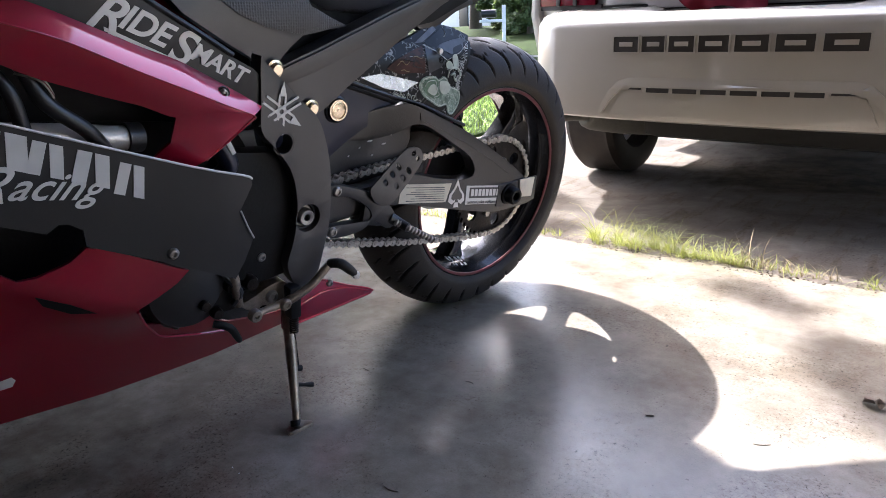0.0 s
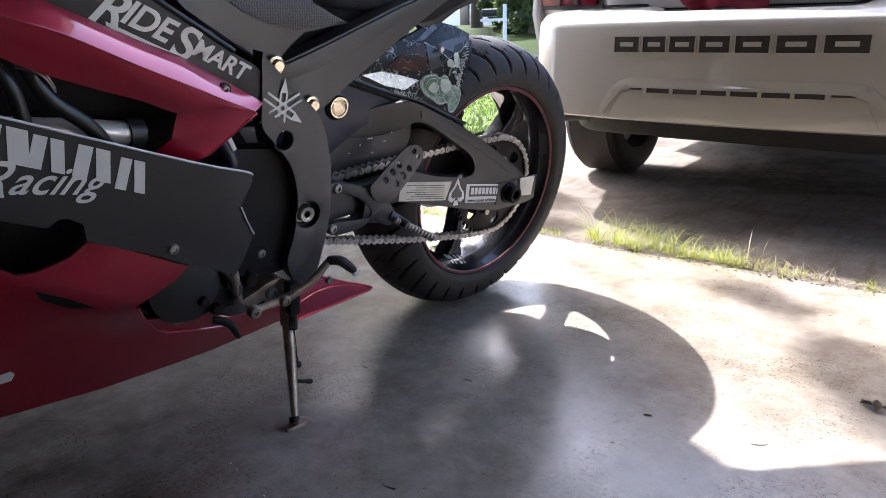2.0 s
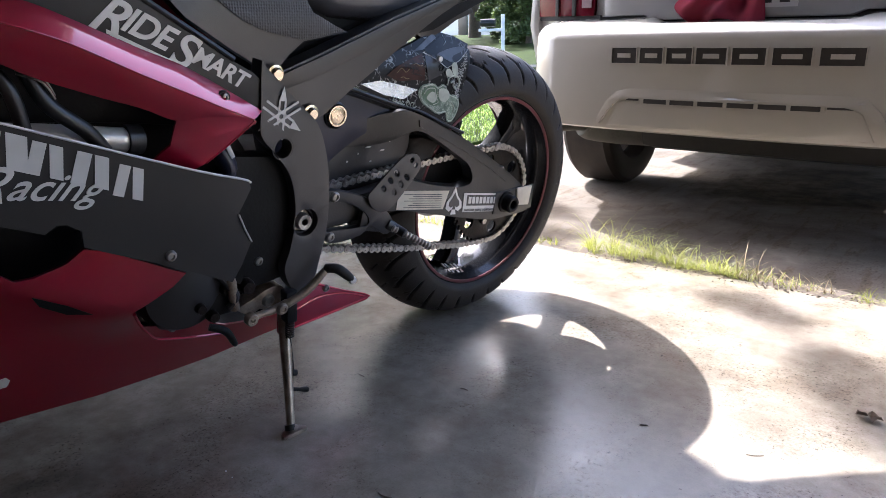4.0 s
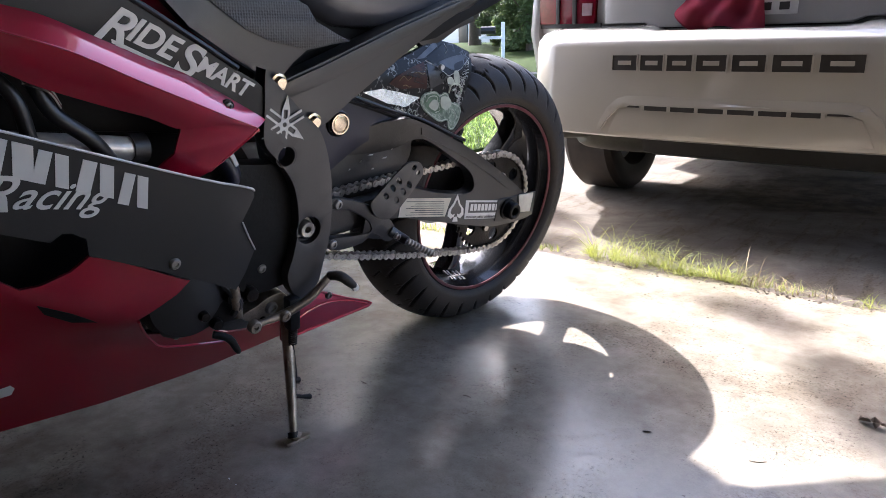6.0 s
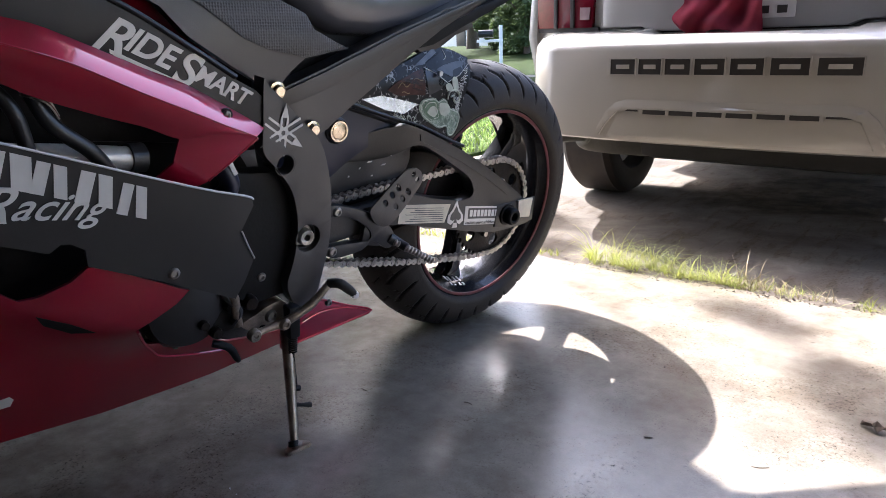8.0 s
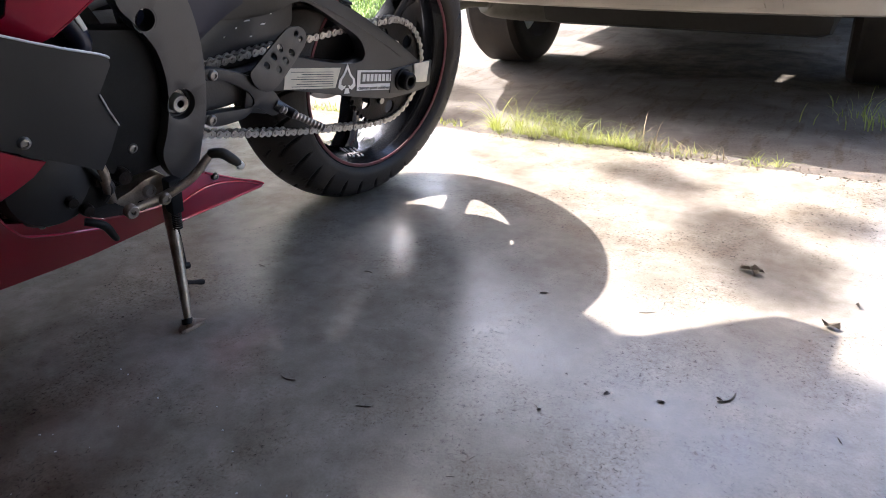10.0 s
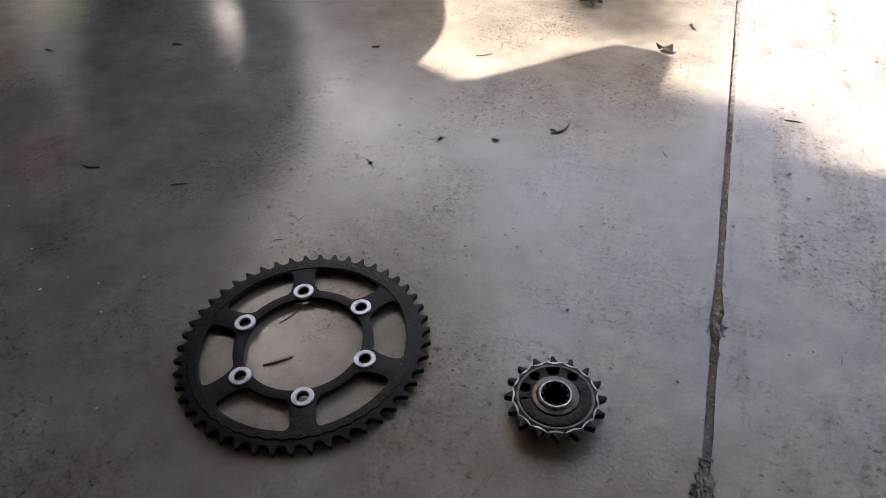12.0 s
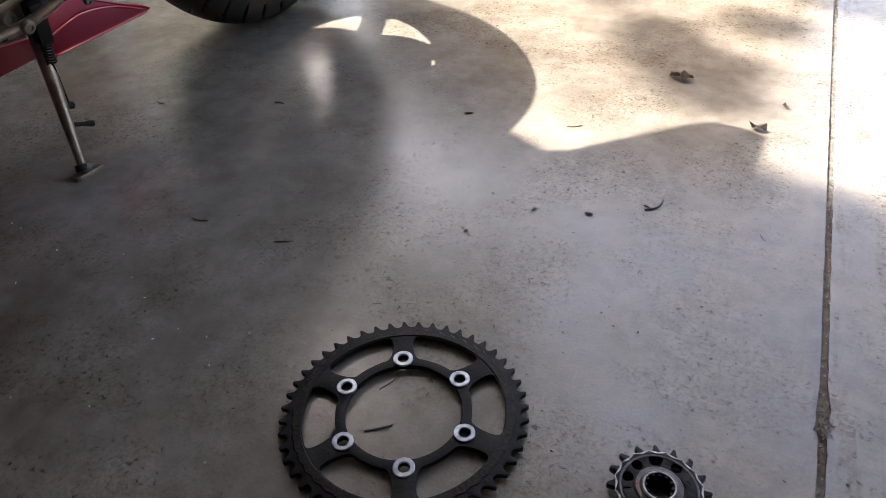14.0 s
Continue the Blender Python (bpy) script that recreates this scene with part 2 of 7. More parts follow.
M = {
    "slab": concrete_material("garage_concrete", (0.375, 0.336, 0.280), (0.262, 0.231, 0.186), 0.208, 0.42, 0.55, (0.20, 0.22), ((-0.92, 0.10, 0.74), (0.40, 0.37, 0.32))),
    "slab_smeared": concrete_material("garage_concrete_smeared", (0.385, 0.350, 0.297), (0.288, 0.261, 0.218), 0.210, 0.42, 0.55, (0.40, 0.455)),
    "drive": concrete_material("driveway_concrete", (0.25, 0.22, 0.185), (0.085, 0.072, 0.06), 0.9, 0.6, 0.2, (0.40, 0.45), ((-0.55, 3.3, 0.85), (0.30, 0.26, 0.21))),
    "crack": material("crack_dirt", (0.125, 0.106, 0.082), 0.95, var=0.7, scale=160, bump=0.6, bump_scale=300),
    "mud": material("dried_mud", (0.15, 0.133, 0.112), 0.95, var=0.65, scale=120, bump=0.8, bump_scale=350),
    "stand_metal": material("bronzed_bare_steel", (0.42, 0.35, 0.28), 0.33, 0.75, scale=45, bump=0.2, bump_scale=400, color2=(0.12, 0.095, 0.07)),
    "soil": material("soil", (0.085, 0.065, 0.045), 0.95, var=0.5, scale=30, bump=0.7, bump_scale=200),
    "lawn": material("lawn_ground", (0.022, 0.034, 0.007), 0.95, spec=0.05, var=0.45, scale=3, bump=0.8, bump_scale=60),
    "grass": backlit(material("grass_blade", (0.27, 0.28, 0.08), 0.5, scale=60, bump=0.0, color2=(0.09, 0.12, 0.03)), (0.40, 0.42, 0.08), 0.42),
    "turf": material("turf_blade", (0.24, 0.34, 0.03), 0.7, var=0.4, scale=3, bump=0.0),
    "straw": material("dry_grass", (0.26, 0.20, 0.11), 0.8, var=0.3, scale=25, bump=0.0),
    "leaf": backlit(material("leaf", (0.075, 0.115, 0.040), 0.55, var=0.45, scale=6, bump=0.0), (0.14, 0.19, 0.05), 0.35),
    "bark": material("bark", (0.10, 0.075, 0.055), 0.9, var=0.4, scale=12, bump=0.6, bump_scale=50),
    "asphalt": material("asphalt", (0.06, 0.06, 0.062), 0.9, var=0.25, scale=4, bump=0.4, bump_scale=150),
    # unseen shell surfaces: two darkened, wallboard kept pale, to steer the light
    "dim_wall": material("dim_garage_wall", (0.13, 0.115, 0.10), 0.9, var=0.3, scale=4, bump=0.3),
    "wallboard": material("painted_wallboard", (0.80, 0.78, 0.75), 0.85, var=0.08, scale=1.5, bump=0.05),
    "ceiling": material("dim_ceiling", (0.20, 0.185, 0.17), 0.8, var=0.05, scale=1.5, bump=0.05),
    "siding": material("white_siding", (0.78, 0.78, 0.76), 0.6, var=0.06, scale=3, bump=0.05),
    "shingle": material("roof_shingle", (0.12, 0.11, 0.10), 0.9, var=0.3, scale=12, bump=0.3),
    "glass_dark": material("window_glass", (0.03, 0.035, 0.04), 0.08, var=0.1, bump=0.0),
    "red": material("candy_red_paint", (0.34, 0.0018, 0.026), 0.30, 0.6, var=0.12, scale=5, bump=0.02, bump_scale=900, coat=1.0, rough_var=0.03, coat_rough=0.07, coat_ior=1.68),
    "matte": material("matte_black_panel", (0.018, 0.0170, 0.0165), 0.46, spec=0.42, var=0.25, scale=7, bump=0.06, bump_scale=700),
    "frame": material("satin_grey_frame", (0.036, 0.032, 0.029), 0.38, 0.1, spec=0.75, var=0.2, scale=9, bump=0.08, bump_scale=500),
    "arm": material("black_cast_aluminium", (0.020, 0.0185, 0.0175), 0.36, 0.05, spec=0.6, var=0.3, scale=16, bump=0.15, bump_scale=300),
    "plastic": material("black_plastic", (0.013, 0.0125, 0.013), 0.38, spec=0.55, var=0.3, scale=12, bump=0.1, bump_scale=400),
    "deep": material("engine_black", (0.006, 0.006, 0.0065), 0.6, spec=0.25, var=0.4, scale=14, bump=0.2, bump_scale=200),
    "carbon": dimple_bump(material("textured_grip_vinyl", (0.075, 0.069, 0.064), 0.42, var=0.2, scale=10, bump=0.1, bump_scale=300), 240, 1.0),
    "seat": material("seat_vinyl", (0.075, 0.077, 0.090), 0.25, spec=1.0, var=0.2, scale=10, bump=0.15, bump_scale=800),
    "navy": material("dark_navy_paint", (0.006, 0.008, 0.022), 0.30, spec=0.5, var=0.2, scale=5, bump=0.02, coat=0.15),
    "rubber": material("tyre_rubber", (0.050, 0.042, 0.035), 0.62, spec=0.28, color2=(0.013, 0.012, 0.0115), scale=14, bump=0.3, bump_scale=350),
    "rim": material("black_rim", (0.014, 0.014, 0.016), 0.2, 0.3, var=0.25, scale=9, bump=0.03, coat=0.5),
    "stripe": material("red_rim_stripe", (0.10, 0.012, 0.018), 0.45, var=0.3, scale=30, bump=0.0),
    "steel": material("worn_steel", (0.33, 0.31, 0.28), 0.38, 0.9, var=0.3, scale=40, bump=0.15, bump_scale=500),
    "chain": material("chain_steel", (0.40, 0.37, 0.33), 0.34, 0.8, var=0.45, scale=70, bump=0.2, bump_scale=500),
    "alu": material("aluminium", (0.70, 0.69, 0.66), 0.34, 0.45, var=0.1, scale=30, bump=0.05, bump_scale=300),
    "gold": material("gold_plug", (0.74, 0.60, 0.42), 0.28, 0.9, var=0.12, scale=30, bump=0.05),
    "black_steel": material("black_anodised_steel", (0.0075, 0.007, 0.0066), 0.5, 0.0, spec=0.17, var=0.5, scale=45, bump=0.25, bump_scale=260),
    "grime": material("greasy_steel", (0.018, 0.012, 0.009), 0.40, 0.0, spec=0.15, color2=(0.004, 0.0035, 0.003), scale=85, bump=0.5, bump_scale=240),
    "worn_bright": material("worn_bright_steel", (0.56, 0.54, 0.52), 0.36, 0.7, var=0.3, scale=210, bump=0.3, bump_scale=400, color2=(0.05, 0.042, 0.038)),
    "hub_steel": material("scuffed_hub_steel", (0.17, 0.135, 0.120), 0.42, 0.5, var=0.3, scale=110, bump=0.3, bump_scale=300, color2=(0.035, 0.028, 0.026)),
    "rust": material("dark_rust", (0.055, 0.032, 0.022), 0.8, var=0.5, scale=90, bump=0.4, bump_scale=300),
    "bolt_ring": material("brushed_ring", (0.36, 0.39, 0.44), 0.34, 0.85, var=0.45, scale=140, bump=0.05),
    "decal": material("silver_decal", (0.62, 0.61, 0.59), 0.4, 0.15, var=0.08, scale=20, bump=0.02),
    "paper": material("worn_label", (0.62, 0.56, 0.45), 0.6, var=0.18, scale=40, bump=0.05),
    "ink": material("label_ink", (0.05, 0.05, 0.05), 0.6, var=0.1, bump=0.0),
    "car": material("pearl_white_bumper", (0.36, 0.333, 0.292), 0.33, 0.05, var=0.09, scale=3, bump=0.02, bump_scale=500, coat=1.0, coat_ior=1.7),
    "silver": material("silver_car_paint", (0.42, 0.41, 0.40), 0.34, 0.35, var=0.06, scale=3, bump=0.02, bump_scale=500, coat=0.7),
    "car_letter": material("recessed_black", (0.022, 0.018, 0.016), 0.5, var=0.3, scale=30, bump=0.1),
    "under": material("underbody", (0.020, 0.019, 0.018), 0.8, var=0.4, scale=8, bump=0.3),
    "muffler": material("weathered_steel", (0.105, 0.105, 0.092), 0.6, 0.25, var=0.35, scale=9, bump=0.2, bump_scale=120),
    "lens_red": material("tail_lens", (0.085, 0.003, 0.009), 0.07, spec=0.2, var=0.25, scale=30, bump=0.1, bump_scale=120),
    "lens_clear": material("reverse_lens", (0.24, 0.17, 0.18), 0.15, var=0.2, scale=40, bump=0.1, bump_scale=120, coat=1.0),
    "cloth": material("red_cloth", (0.30, 0.03, 0.06), 0.9, var=0.2, scale=20, bump=0.4, bump_scale=300),
    "white": material("white_paint", (0.80, 0.80, 0.78), 0.5, var=0.06, scale=10, bump=0.03),
    "bark_chip": material("dry_leaf", (0.11, 0.085, 0.06), 0.9, var=0.5, scale=60, bump=0.4, bump_scale=300),
    "graphic": film_material("dark_graphic_film", (0.010, 0.010, 0.011), (0.34, 0.34, 0.33), 95, 0.05, 0.50),
    "graphic_dark": film_material("black_graphic_film", (0.008, 0.008, 0.009), (0.10, 0.10, 0.11), 60, 0.05, 0.50),
    "graphic_grey": material("grey_print", (0.10, 0.10, 0.11), 0.35, var=0.3, scale=60, bump=0.0),
    "graphic_pale": material("pale_print", (0.46, 0.49, 0.42), 0.35, var=0.25, scale=70, bump=0.0),
    "graphic_fold": material("dark_grey_print", (0.030, 0.029, 0.033), 0.35, var=0.4, scale=90, bump=0.0),
    "graphic_tan": material("tan_print", (0.30, 0.22, 0.10), 0.35, var=0.3, scale=70, bump=0.0),
    "graphic_deep_green": material("green_print", (0.10, 0.16, 0.10), 0.35, var=0.4, scale=90, bump=0.0),
    "foil": material("crumpled_foil", (0.72, 0.81, 0.97), 0.16, 0.85, var=0.2, scale=60, bump=1.0, bump_scale=130),
    "graphic_green": film_material("green_graphic_film", (0.17, 0.22, 0.17), (0.40, 0.46, 0.38), 170, 0.08, 0.46),
    "graphic_red": film_material("brown_graphic_film", (0.050, 0.018, 0.013), (0.015, 0.010, 0.009), 110, 0.05, 0.48),
}


# ---- mesh helpers ----
def mesh_from(name, bm, mat):
    bmesh.ops.recalc_face_normals(bm, faces=bm.faces[:])
    me = bpy.data.meshes.new(name)
    bm.to_mesh(me)
    bm.free()
    me.materials.append(mat)
    return me


def shade(me, angle=35):
    me.polygons.foreach_set("use_smooth", [True] * len(me.polygons))
    me.set_sharp_from_angle(angle=radians(angle))


def part(name, bm, mat, parent=None, label="", angle=35, at=None):
    """One mesh object under a thing or a part; without a parent it stands for itself."""
    me = mesh_from(name, bm, mat)
    shade(me, angle)
    ob = new(name, me)
    if parent is not None:
        ob.parent = parent
    if at is not None:
        ob.matrix_basis = at
    if label:
        tagged(ob, label)
    return ob


def thing(name, m, label, category, group="", kind=""):
    ob = new(name)
    ob.empty_display_size = 0.1
    ob.matrix_basis = m
    return tagged(ob, label, category, group, kind)


def round_edges(bm, width, segments=2, angle=40):
    if width:
        edges = [e for e in bm.edges if len(e.link_faces) == 2 and e.calc_face_angle(0) > radians(angle)]
        bmesh.ops.bevel(bm, geom=edges, offset=width, segments=segments, affect="EDGES", profile=0.6, clamp_overlap=True)
    return bm


def box(size, at=(0, 0, 0), bevel=0.0, rot=None, bm=None):
    b = bmesh.new()
    bmesh.ops.create_cube(b, size=1.0, matrix=Matrix.Diagonal((*size, 1)))
    round_edges(b, bevel)
    b.transform(Matrix.Translation(at) @ (rot or Matrix()))
    return join(bm, b)


def join(bm, b):
    if bm is None:
        return b
    me = bpy.data.meshes.new("t")
    b.to_mesh(me)
    b.free()
    bm.from_mesh(me)
    bpy.data.meshes.remove(me)
    return bm


def plate(outer, y0, y1, holes=(), bevel=0.0, cut=0.0, bow=None, bm=None):
    """An outline in (x, z), with holes, given depth from y0 to y1; bow(x, z) shifts it along y."""
    b = bmesh.new()
    for loop in (outer, *holes):
        vs = [b.verts.new((x, y0, z)) for x, z in loop]
        for i, v in enumerate(vs):
            b.edges.new((v, vs[(i + 1) % len(vs)]))
    bmesh.ops.triangle_fill(b, use_beauty=True, use_dissolve=False, edges=b.edges[:])
    if cut:
        for axis in (0, 2):
            lo, hi = min(v.co[axis] for v in b.verts), max(v.co[axis] for v in b.verts)
            k = lo + cut
            while k < hi:
                n = Vector((0, 0, 0))
                n[axis] = 1
                bmesh.ops.bisect_plane(b, geom=b.verts[:] + b.edges[:] + b.faces[:], plane_co=n * k, plane_no=n)
                k += cut
    r = bmesh.ops.extrude_face_region(b, geom=b.faces[:])
    for v in r["geom"]:
        if isinstance(v, bmesh.types.BMVert):
            v.co.y += y1 - y0
    bmesh.ops.recalc_face_normals(b, faces=b.faces[:])
    round_edges(b, bevel, angle=50)
    if bow:
        for v in b.verts:
            v.co.y += bow(v.co.x, v.co.z)
    return join(bm, b)


def smooth_path(points, steps=6, closed=False):
    """Catmull-Rom through the points."""
    p = [Vector(q) for q in points]
    n, out = len(p), []
    for i in range(n if closed else n - 1):
        a, b, c, d = (p[(i - 1) % n], p[i], p[(i + 1) % n], p[(i + 2) % n]) if closed else (p[max(i - 1, 0)], p[i], p[i + 1], p[min(i + 2, n - 1)])
        for k in range(steps):
            t = k / steps
            out.append(0.5 * (2 * b + (c - a) * t + (2 * a - 5 * b + 4 * c - d) * t * t + (3 * b - a - 3 * c + d) * t ** 3))
    if not closed:
        out.append(p[-1])
    return out


def curve2(points, steps=5):
    """A closed outline in (x, z), rounded through its points."""
    return [(v.x, v.y) for v in smooth_path([(a, b, 0) for a, b in points], steps, True)]


def tube(points, radius, sides=10, steps=0, bm=None, flat=1.0):
    """A round bar along points; radius may be a list."""
    p = smooth_path(points, steps) if steps else [Vector(q) for q in points]
    n = len(p)
    if isinstance(radius, (list, tuple)):
        rad = [radius[min(int(i * (len(radius) - 1) / max(n - 1, 1)), len(radius) - 2)] * (1 - (i * (len(radius) - 1) / max(n - 1, 1)) % 1.0) + radius[min(int(i * (len(radius) - 1) / max(n - 1, 1)) + 1, len(radius) - 1)] * ((i * (len(radius) - 1) / max(n - 1, 1)) % 1.0) for i in range(n)]
        rad[-1] = radius[-1]
    else:
        rad = [radius] * n
    b = bmesh.new()
    side, rings = None, []
    for i in range(n):
        d = (p[min(i + 1, n - 1)] - p[max(i - 1, 0)]).normalized()
        if side is None:
            side = d.orthogonal().normalized()
        side = (side - d * side.dot(d)).normalized()
        other = d.cross(side)
        rings.append([b.verts.new(p[i] + (side * math.cos(a) + other * math.sin(a) * flat) * rad[i]) for a in (2 * math.pi * k / sides for k in range(sides))])
    for r0, r1 in zip(rings, rings[1:]):
        for k in range(sides):
            b.faces.new((r0[k], r0[(k + 1) % sides], r1[(k + 1) % sides], r1[k]))
    b.faces.new(rings[0][::-1])
    b.faces.new(rings[-1])
    return join(bm, b)


def lathe(profile, segments=48, closed=False, bm=None, at=(0, 0, 0), arc=None):
    """Turns (radius, y) pairs round the y axis."""
    b = bmesh.new()
    rings = []
    for k in range(segments):
        a = 2 * math.pi * k / segments
        rings.append([b.verts.new((r * math.cos(a), y, r * math.sin(a))) for r, y in profile])
    m = len(profile)
    for k in range(segments):
        r0, r1 = rings[k], rings[(k + 1) % segments]
        for i in range(m if closed else m - 1):
            b.faces.new((r0[i], r0[(i + 1) % m], r1[(i + 1) % m], r1[i]))
    if not closed:
        for i in (0, m - 1):
            if profile[i][0] > 1e-5:
                b.faces.new([r[i] for r in rings])
    bmesh.ops.remove_doubles(b, verts=b.verts[:], dist=1e-6)
    b.transform(Matrix.Translation(at))
    return join(bm, b)


def circle(cx, cz, r, n=20, phase=0.0):
    return [(cx + r * math.cos(2 * math.pi * k / n + phase), cz + r * math.sin(2 * math.pi * k / n + phase)) for k in range(n)]


def rod(a, b, r, sides=12, bm=None):
    return tube([a, b], r, sides, bm=bm)


def gear_outline(teeth, root, tip, flat=0.16, worn=0.0):
    """Roller-chain teeth: round seats and narrow, slightly hooked tips."""
    out = []
    for k in range(teeth):
        for f, h in ((0.0, 0.0), (0.13, 0.03), (0.23, 0.14), (0.31, 0.38), (0.385, 0.76), (0.44, 0.98), (0.54, 0.98), (0.615, 0.76), (0.69, 0.38), (0.77, 0.14), (0.87, 0.03)):
            a = 2 * math.pi * (k + f + worn * h) / teeth
            r = root + (tip - root) * h
            out.append((r * math.cos(a), r * math.sin(a)))
    return out


def chaikin(loop, times=2):
    """Cuts the corners of a closed outline."""
    for _ in range(times):
        loop = [q for (ax, az), (bx, bz) in zip(loop, loop[1:] + loop[:1]) for q in ((0.75 * ax + 0.25 * bx, 0.75 * az + 0.25 * bz), (0.25 * ax + 0.75 * bx, 0.25 * az + 0.75 * bz))]
    return loop


def lettering(text, size, mat, parent, m, name="lettering", depth=0.0006, shear=0.0, spacing=1.0, bold=0.0):
    """Words in the built-in font, as a thin raised mesh in the xz plane of m."""
    cu = bpy.data.curves.new("words", "FONT")
    cu.body, cu.size, cu.extrude, cu.shear, cu.space_character = text, size, depth, shear, spacing
    cu.offset = bold
    tmp = new("words", cu)
    me = bpy.data.meshes.new_from_object(tmp.evaluated_get(bpy.context.evaluated_depsgraph_get()))
    bpy.data.objects.remove(tmp)
    bpy.data.curves.remove(cu)
    me.name = name
    me.materials.clear()
    me.materials.append(mat)
    ob = new(name, me)
    ob.parent = parent
    ob.matrix_basis = m
    return ob


# ---- the setting: slab, driveway, garage shell ----
def setting(name, bm, mat, label, category, angle=35):
    return tagged(part(name, bm, mat, None, label, angle), "", category, "", "structure")


def rough_edge(x0, x1, y, step, amount, seed):
    rnd = random.Random(seed)
    n = int((x1 - x0) / step)
    return [(x0 + (x1 - x0) * k / n, y + rnd.uniform(-amount, amount) * (0 < k < n)) for k in range(n + 1)]


def slab(name, x0, x1, y0, y1, seed, label, joint_right, joint_left):
    """A poured slab; joint edges and the front edge are slightly chipped."""
    rnd = random.Random(seed)
    loop = [(x0 + (0.044 if joint_left else 0.0), y0)]
    if joint_right:
        loop += [(x1 - 0.0088 * y + rnd.uniform(-0.0006, 0.0004) - 0.003 * max(0, 1 - abs(y - 0.60) / 0.03) - 0.004 * max(0, 1 - abs(y - 0.41) / 0.03), y) for y in np.arange(-0.2, y1 - 0.02, 0.011)]
        loop.insert(1, (x1 + 0.044, y0))
    else:
        loop += [(x1, y0)]
    loop += [(x, y) for x, y in reversed(rough_edge(x0 - (0.0165 if joint_left else 0), x1 - (0.0165 if joint_right else 0), y1, 0.025, 0.006, seed))]
    if joint_left:
        loop += [(x0 - 0.0088 * y + rnd.uniform(-0.0004, 0.0006) + 0.003 * max(0, 1 - abs(y - 0.605) / 0.03), y) for y in reversed(np.arange(-0.2, y1 - 0.02, 0.011))]
    bm = plate(loop, 0.0, 0.10)
    bm.transform(Matrix(((1, 0, 0, 0), (0, 0, 1, 0), (0, 1, 0, -0.10), (0, 0, 0, 1))))
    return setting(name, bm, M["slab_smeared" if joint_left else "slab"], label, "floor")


EDGE_Y, JOINT_X = 1.872, 0.1548
slab("floor", -2.5, JOINT_X - 0.0036, -5.0, EDGE_Y, 3, "trowelled grey concrete garage slab, stains and shade painted in", True, False)
slab("floor", JOINT_X + 0.0036, 3.3, -5.0, EDGE_Y, 4, "second pour of grey concrete slab beside the joint", False, True)
b = bmesh.new()
rnd = random.Random(9)
ys = np.arange(-0.2, EDGE_Y, 0.006)
rows_ = []
for y in ys:
    w = 0.011
    rows_.append([b.verts.new((JOINT_X - 0.0088 * y + u * w, y, -0.0040 + rnd.uniform(-0.0018, 0.0018) + 0.0012 * (1 - abs(u)))) for u in (-1, -0.3, 0.4, 1)])
for r0, r1 in zip(rows_, rows_[1:]):
    for k in range(3):
        b.faces.new((r0[k], r0[k + 1], r1[k + 1], r1[k]))
setting("floor_joint", b, M["mud"], "dirt-filled joint between the two slabs", "floor joint")

b = bmesh.new()
bmesh.ops.create_grid(b, x_segments=60, y_segments=60, size=400)
for v in b.verts:
    v.co.z = -0.16
setting("ground", b, M["lawn"], "sunlit lawn running to the horizon", "ground")
b = bmesh.new()
bmesh.ops.create_grid(b, x_segments=50, y_segments=70, size=0.5, matrix=Matrix.Diagonal((5.6, 9.4, 1, 1)))
for v in b.verts:
    v.co += Vector((0.15, EDGE_Y + 0.03 + 4.7, -0.012 + 0.004 * noise.noise(v.co * 2.0)))
setting("driveway", b, M["drive"], "stained concrete driveway, shade painted in under the parked car", "driveway")
b = bmesh.new()
bmesh.ops.create_grid(b, x_segments=120, y_segments=4, size=0.5, matrix=Matrix.Diagonal((5.0, 0.09, 1, 1)))
for v in b.verts:
    v.co += Vector((-0.5, EDGE_Y + 0.028, -0.002 + 0.010 * noise.noise(v.co * 40.0)))
setting("edge_soil", b, M["soil"], "strip of dry soil along the slab edge", "soil")
setting("lawn_bank", box((12, 13, 0.11), (-8.7, 9.2, -0.055), 0.02), M["lawn"], "lawn beside the driveway", "lawn")
setting("road", box((120, 4.0, 0.05), (0, 18.0, -0.13), 0.0), M["asphalt"], "grey asphalt street beyond the driveway", "road")
b = bmesh.new()
bmesh.ops.create_grid(b, x_segments=60, y_segments=30, size=0.5, matrix=Matrix.Diagonal((140, 60, 1, 1)))
for v in b.verts:
    v.co += Vector((0, 50.2, 0))
    v.co.z = -0.15 + 0.10 * min(12.0, v.co.y - 20.2) + 0.12 * noise.noise(v.co * 0.2)
setting("far_lawn", b, M["lawn"], "rising lawn across the street", "lawn")

# the opening's right edge is unseen, set wide to light the floor
OPEN_L, OPEN_R, HEAD = -2.088, 2.60, 2.16
# unseen walls and ceiling close the garage; their tones shape its light
setting("wall_left", box((0.12, 6.9, 2.6), (-2.40, -1.58, 1.3)), M["dim_wall"], "unseen garage side wall, kept dark to cut bounce", "wall")
setting("wall_right", box((0.12, 6.9, 2.6), (3.25, -1.58, 1.3)), M["wallboard"], "unseen garage side wall, kept pale to bounce light", "wall")
setting("wall_back", box((5.53, 0.12, 2.6), (0.425, -4.97, 1.3)), M["dim_wall"], "unseen garage back wall, kept dark to cut bounce", "wall")
setting("wall_front_left", box((OPEN_L + 2.34, 0.12, HEAD), ((OPEN_L - 2.34) / 2, 1.81, HEAD / 2)), M["siding"], "garage pier beside the open door", "wall")
setting("wall_front_right", box((3.19 - OPEN_R, 0.12, HEAD), ((OPEN_R + 3.19) / 2, 1.81, HEAD / 2)), M["siding"], "garage pier beside the open door", "wall")
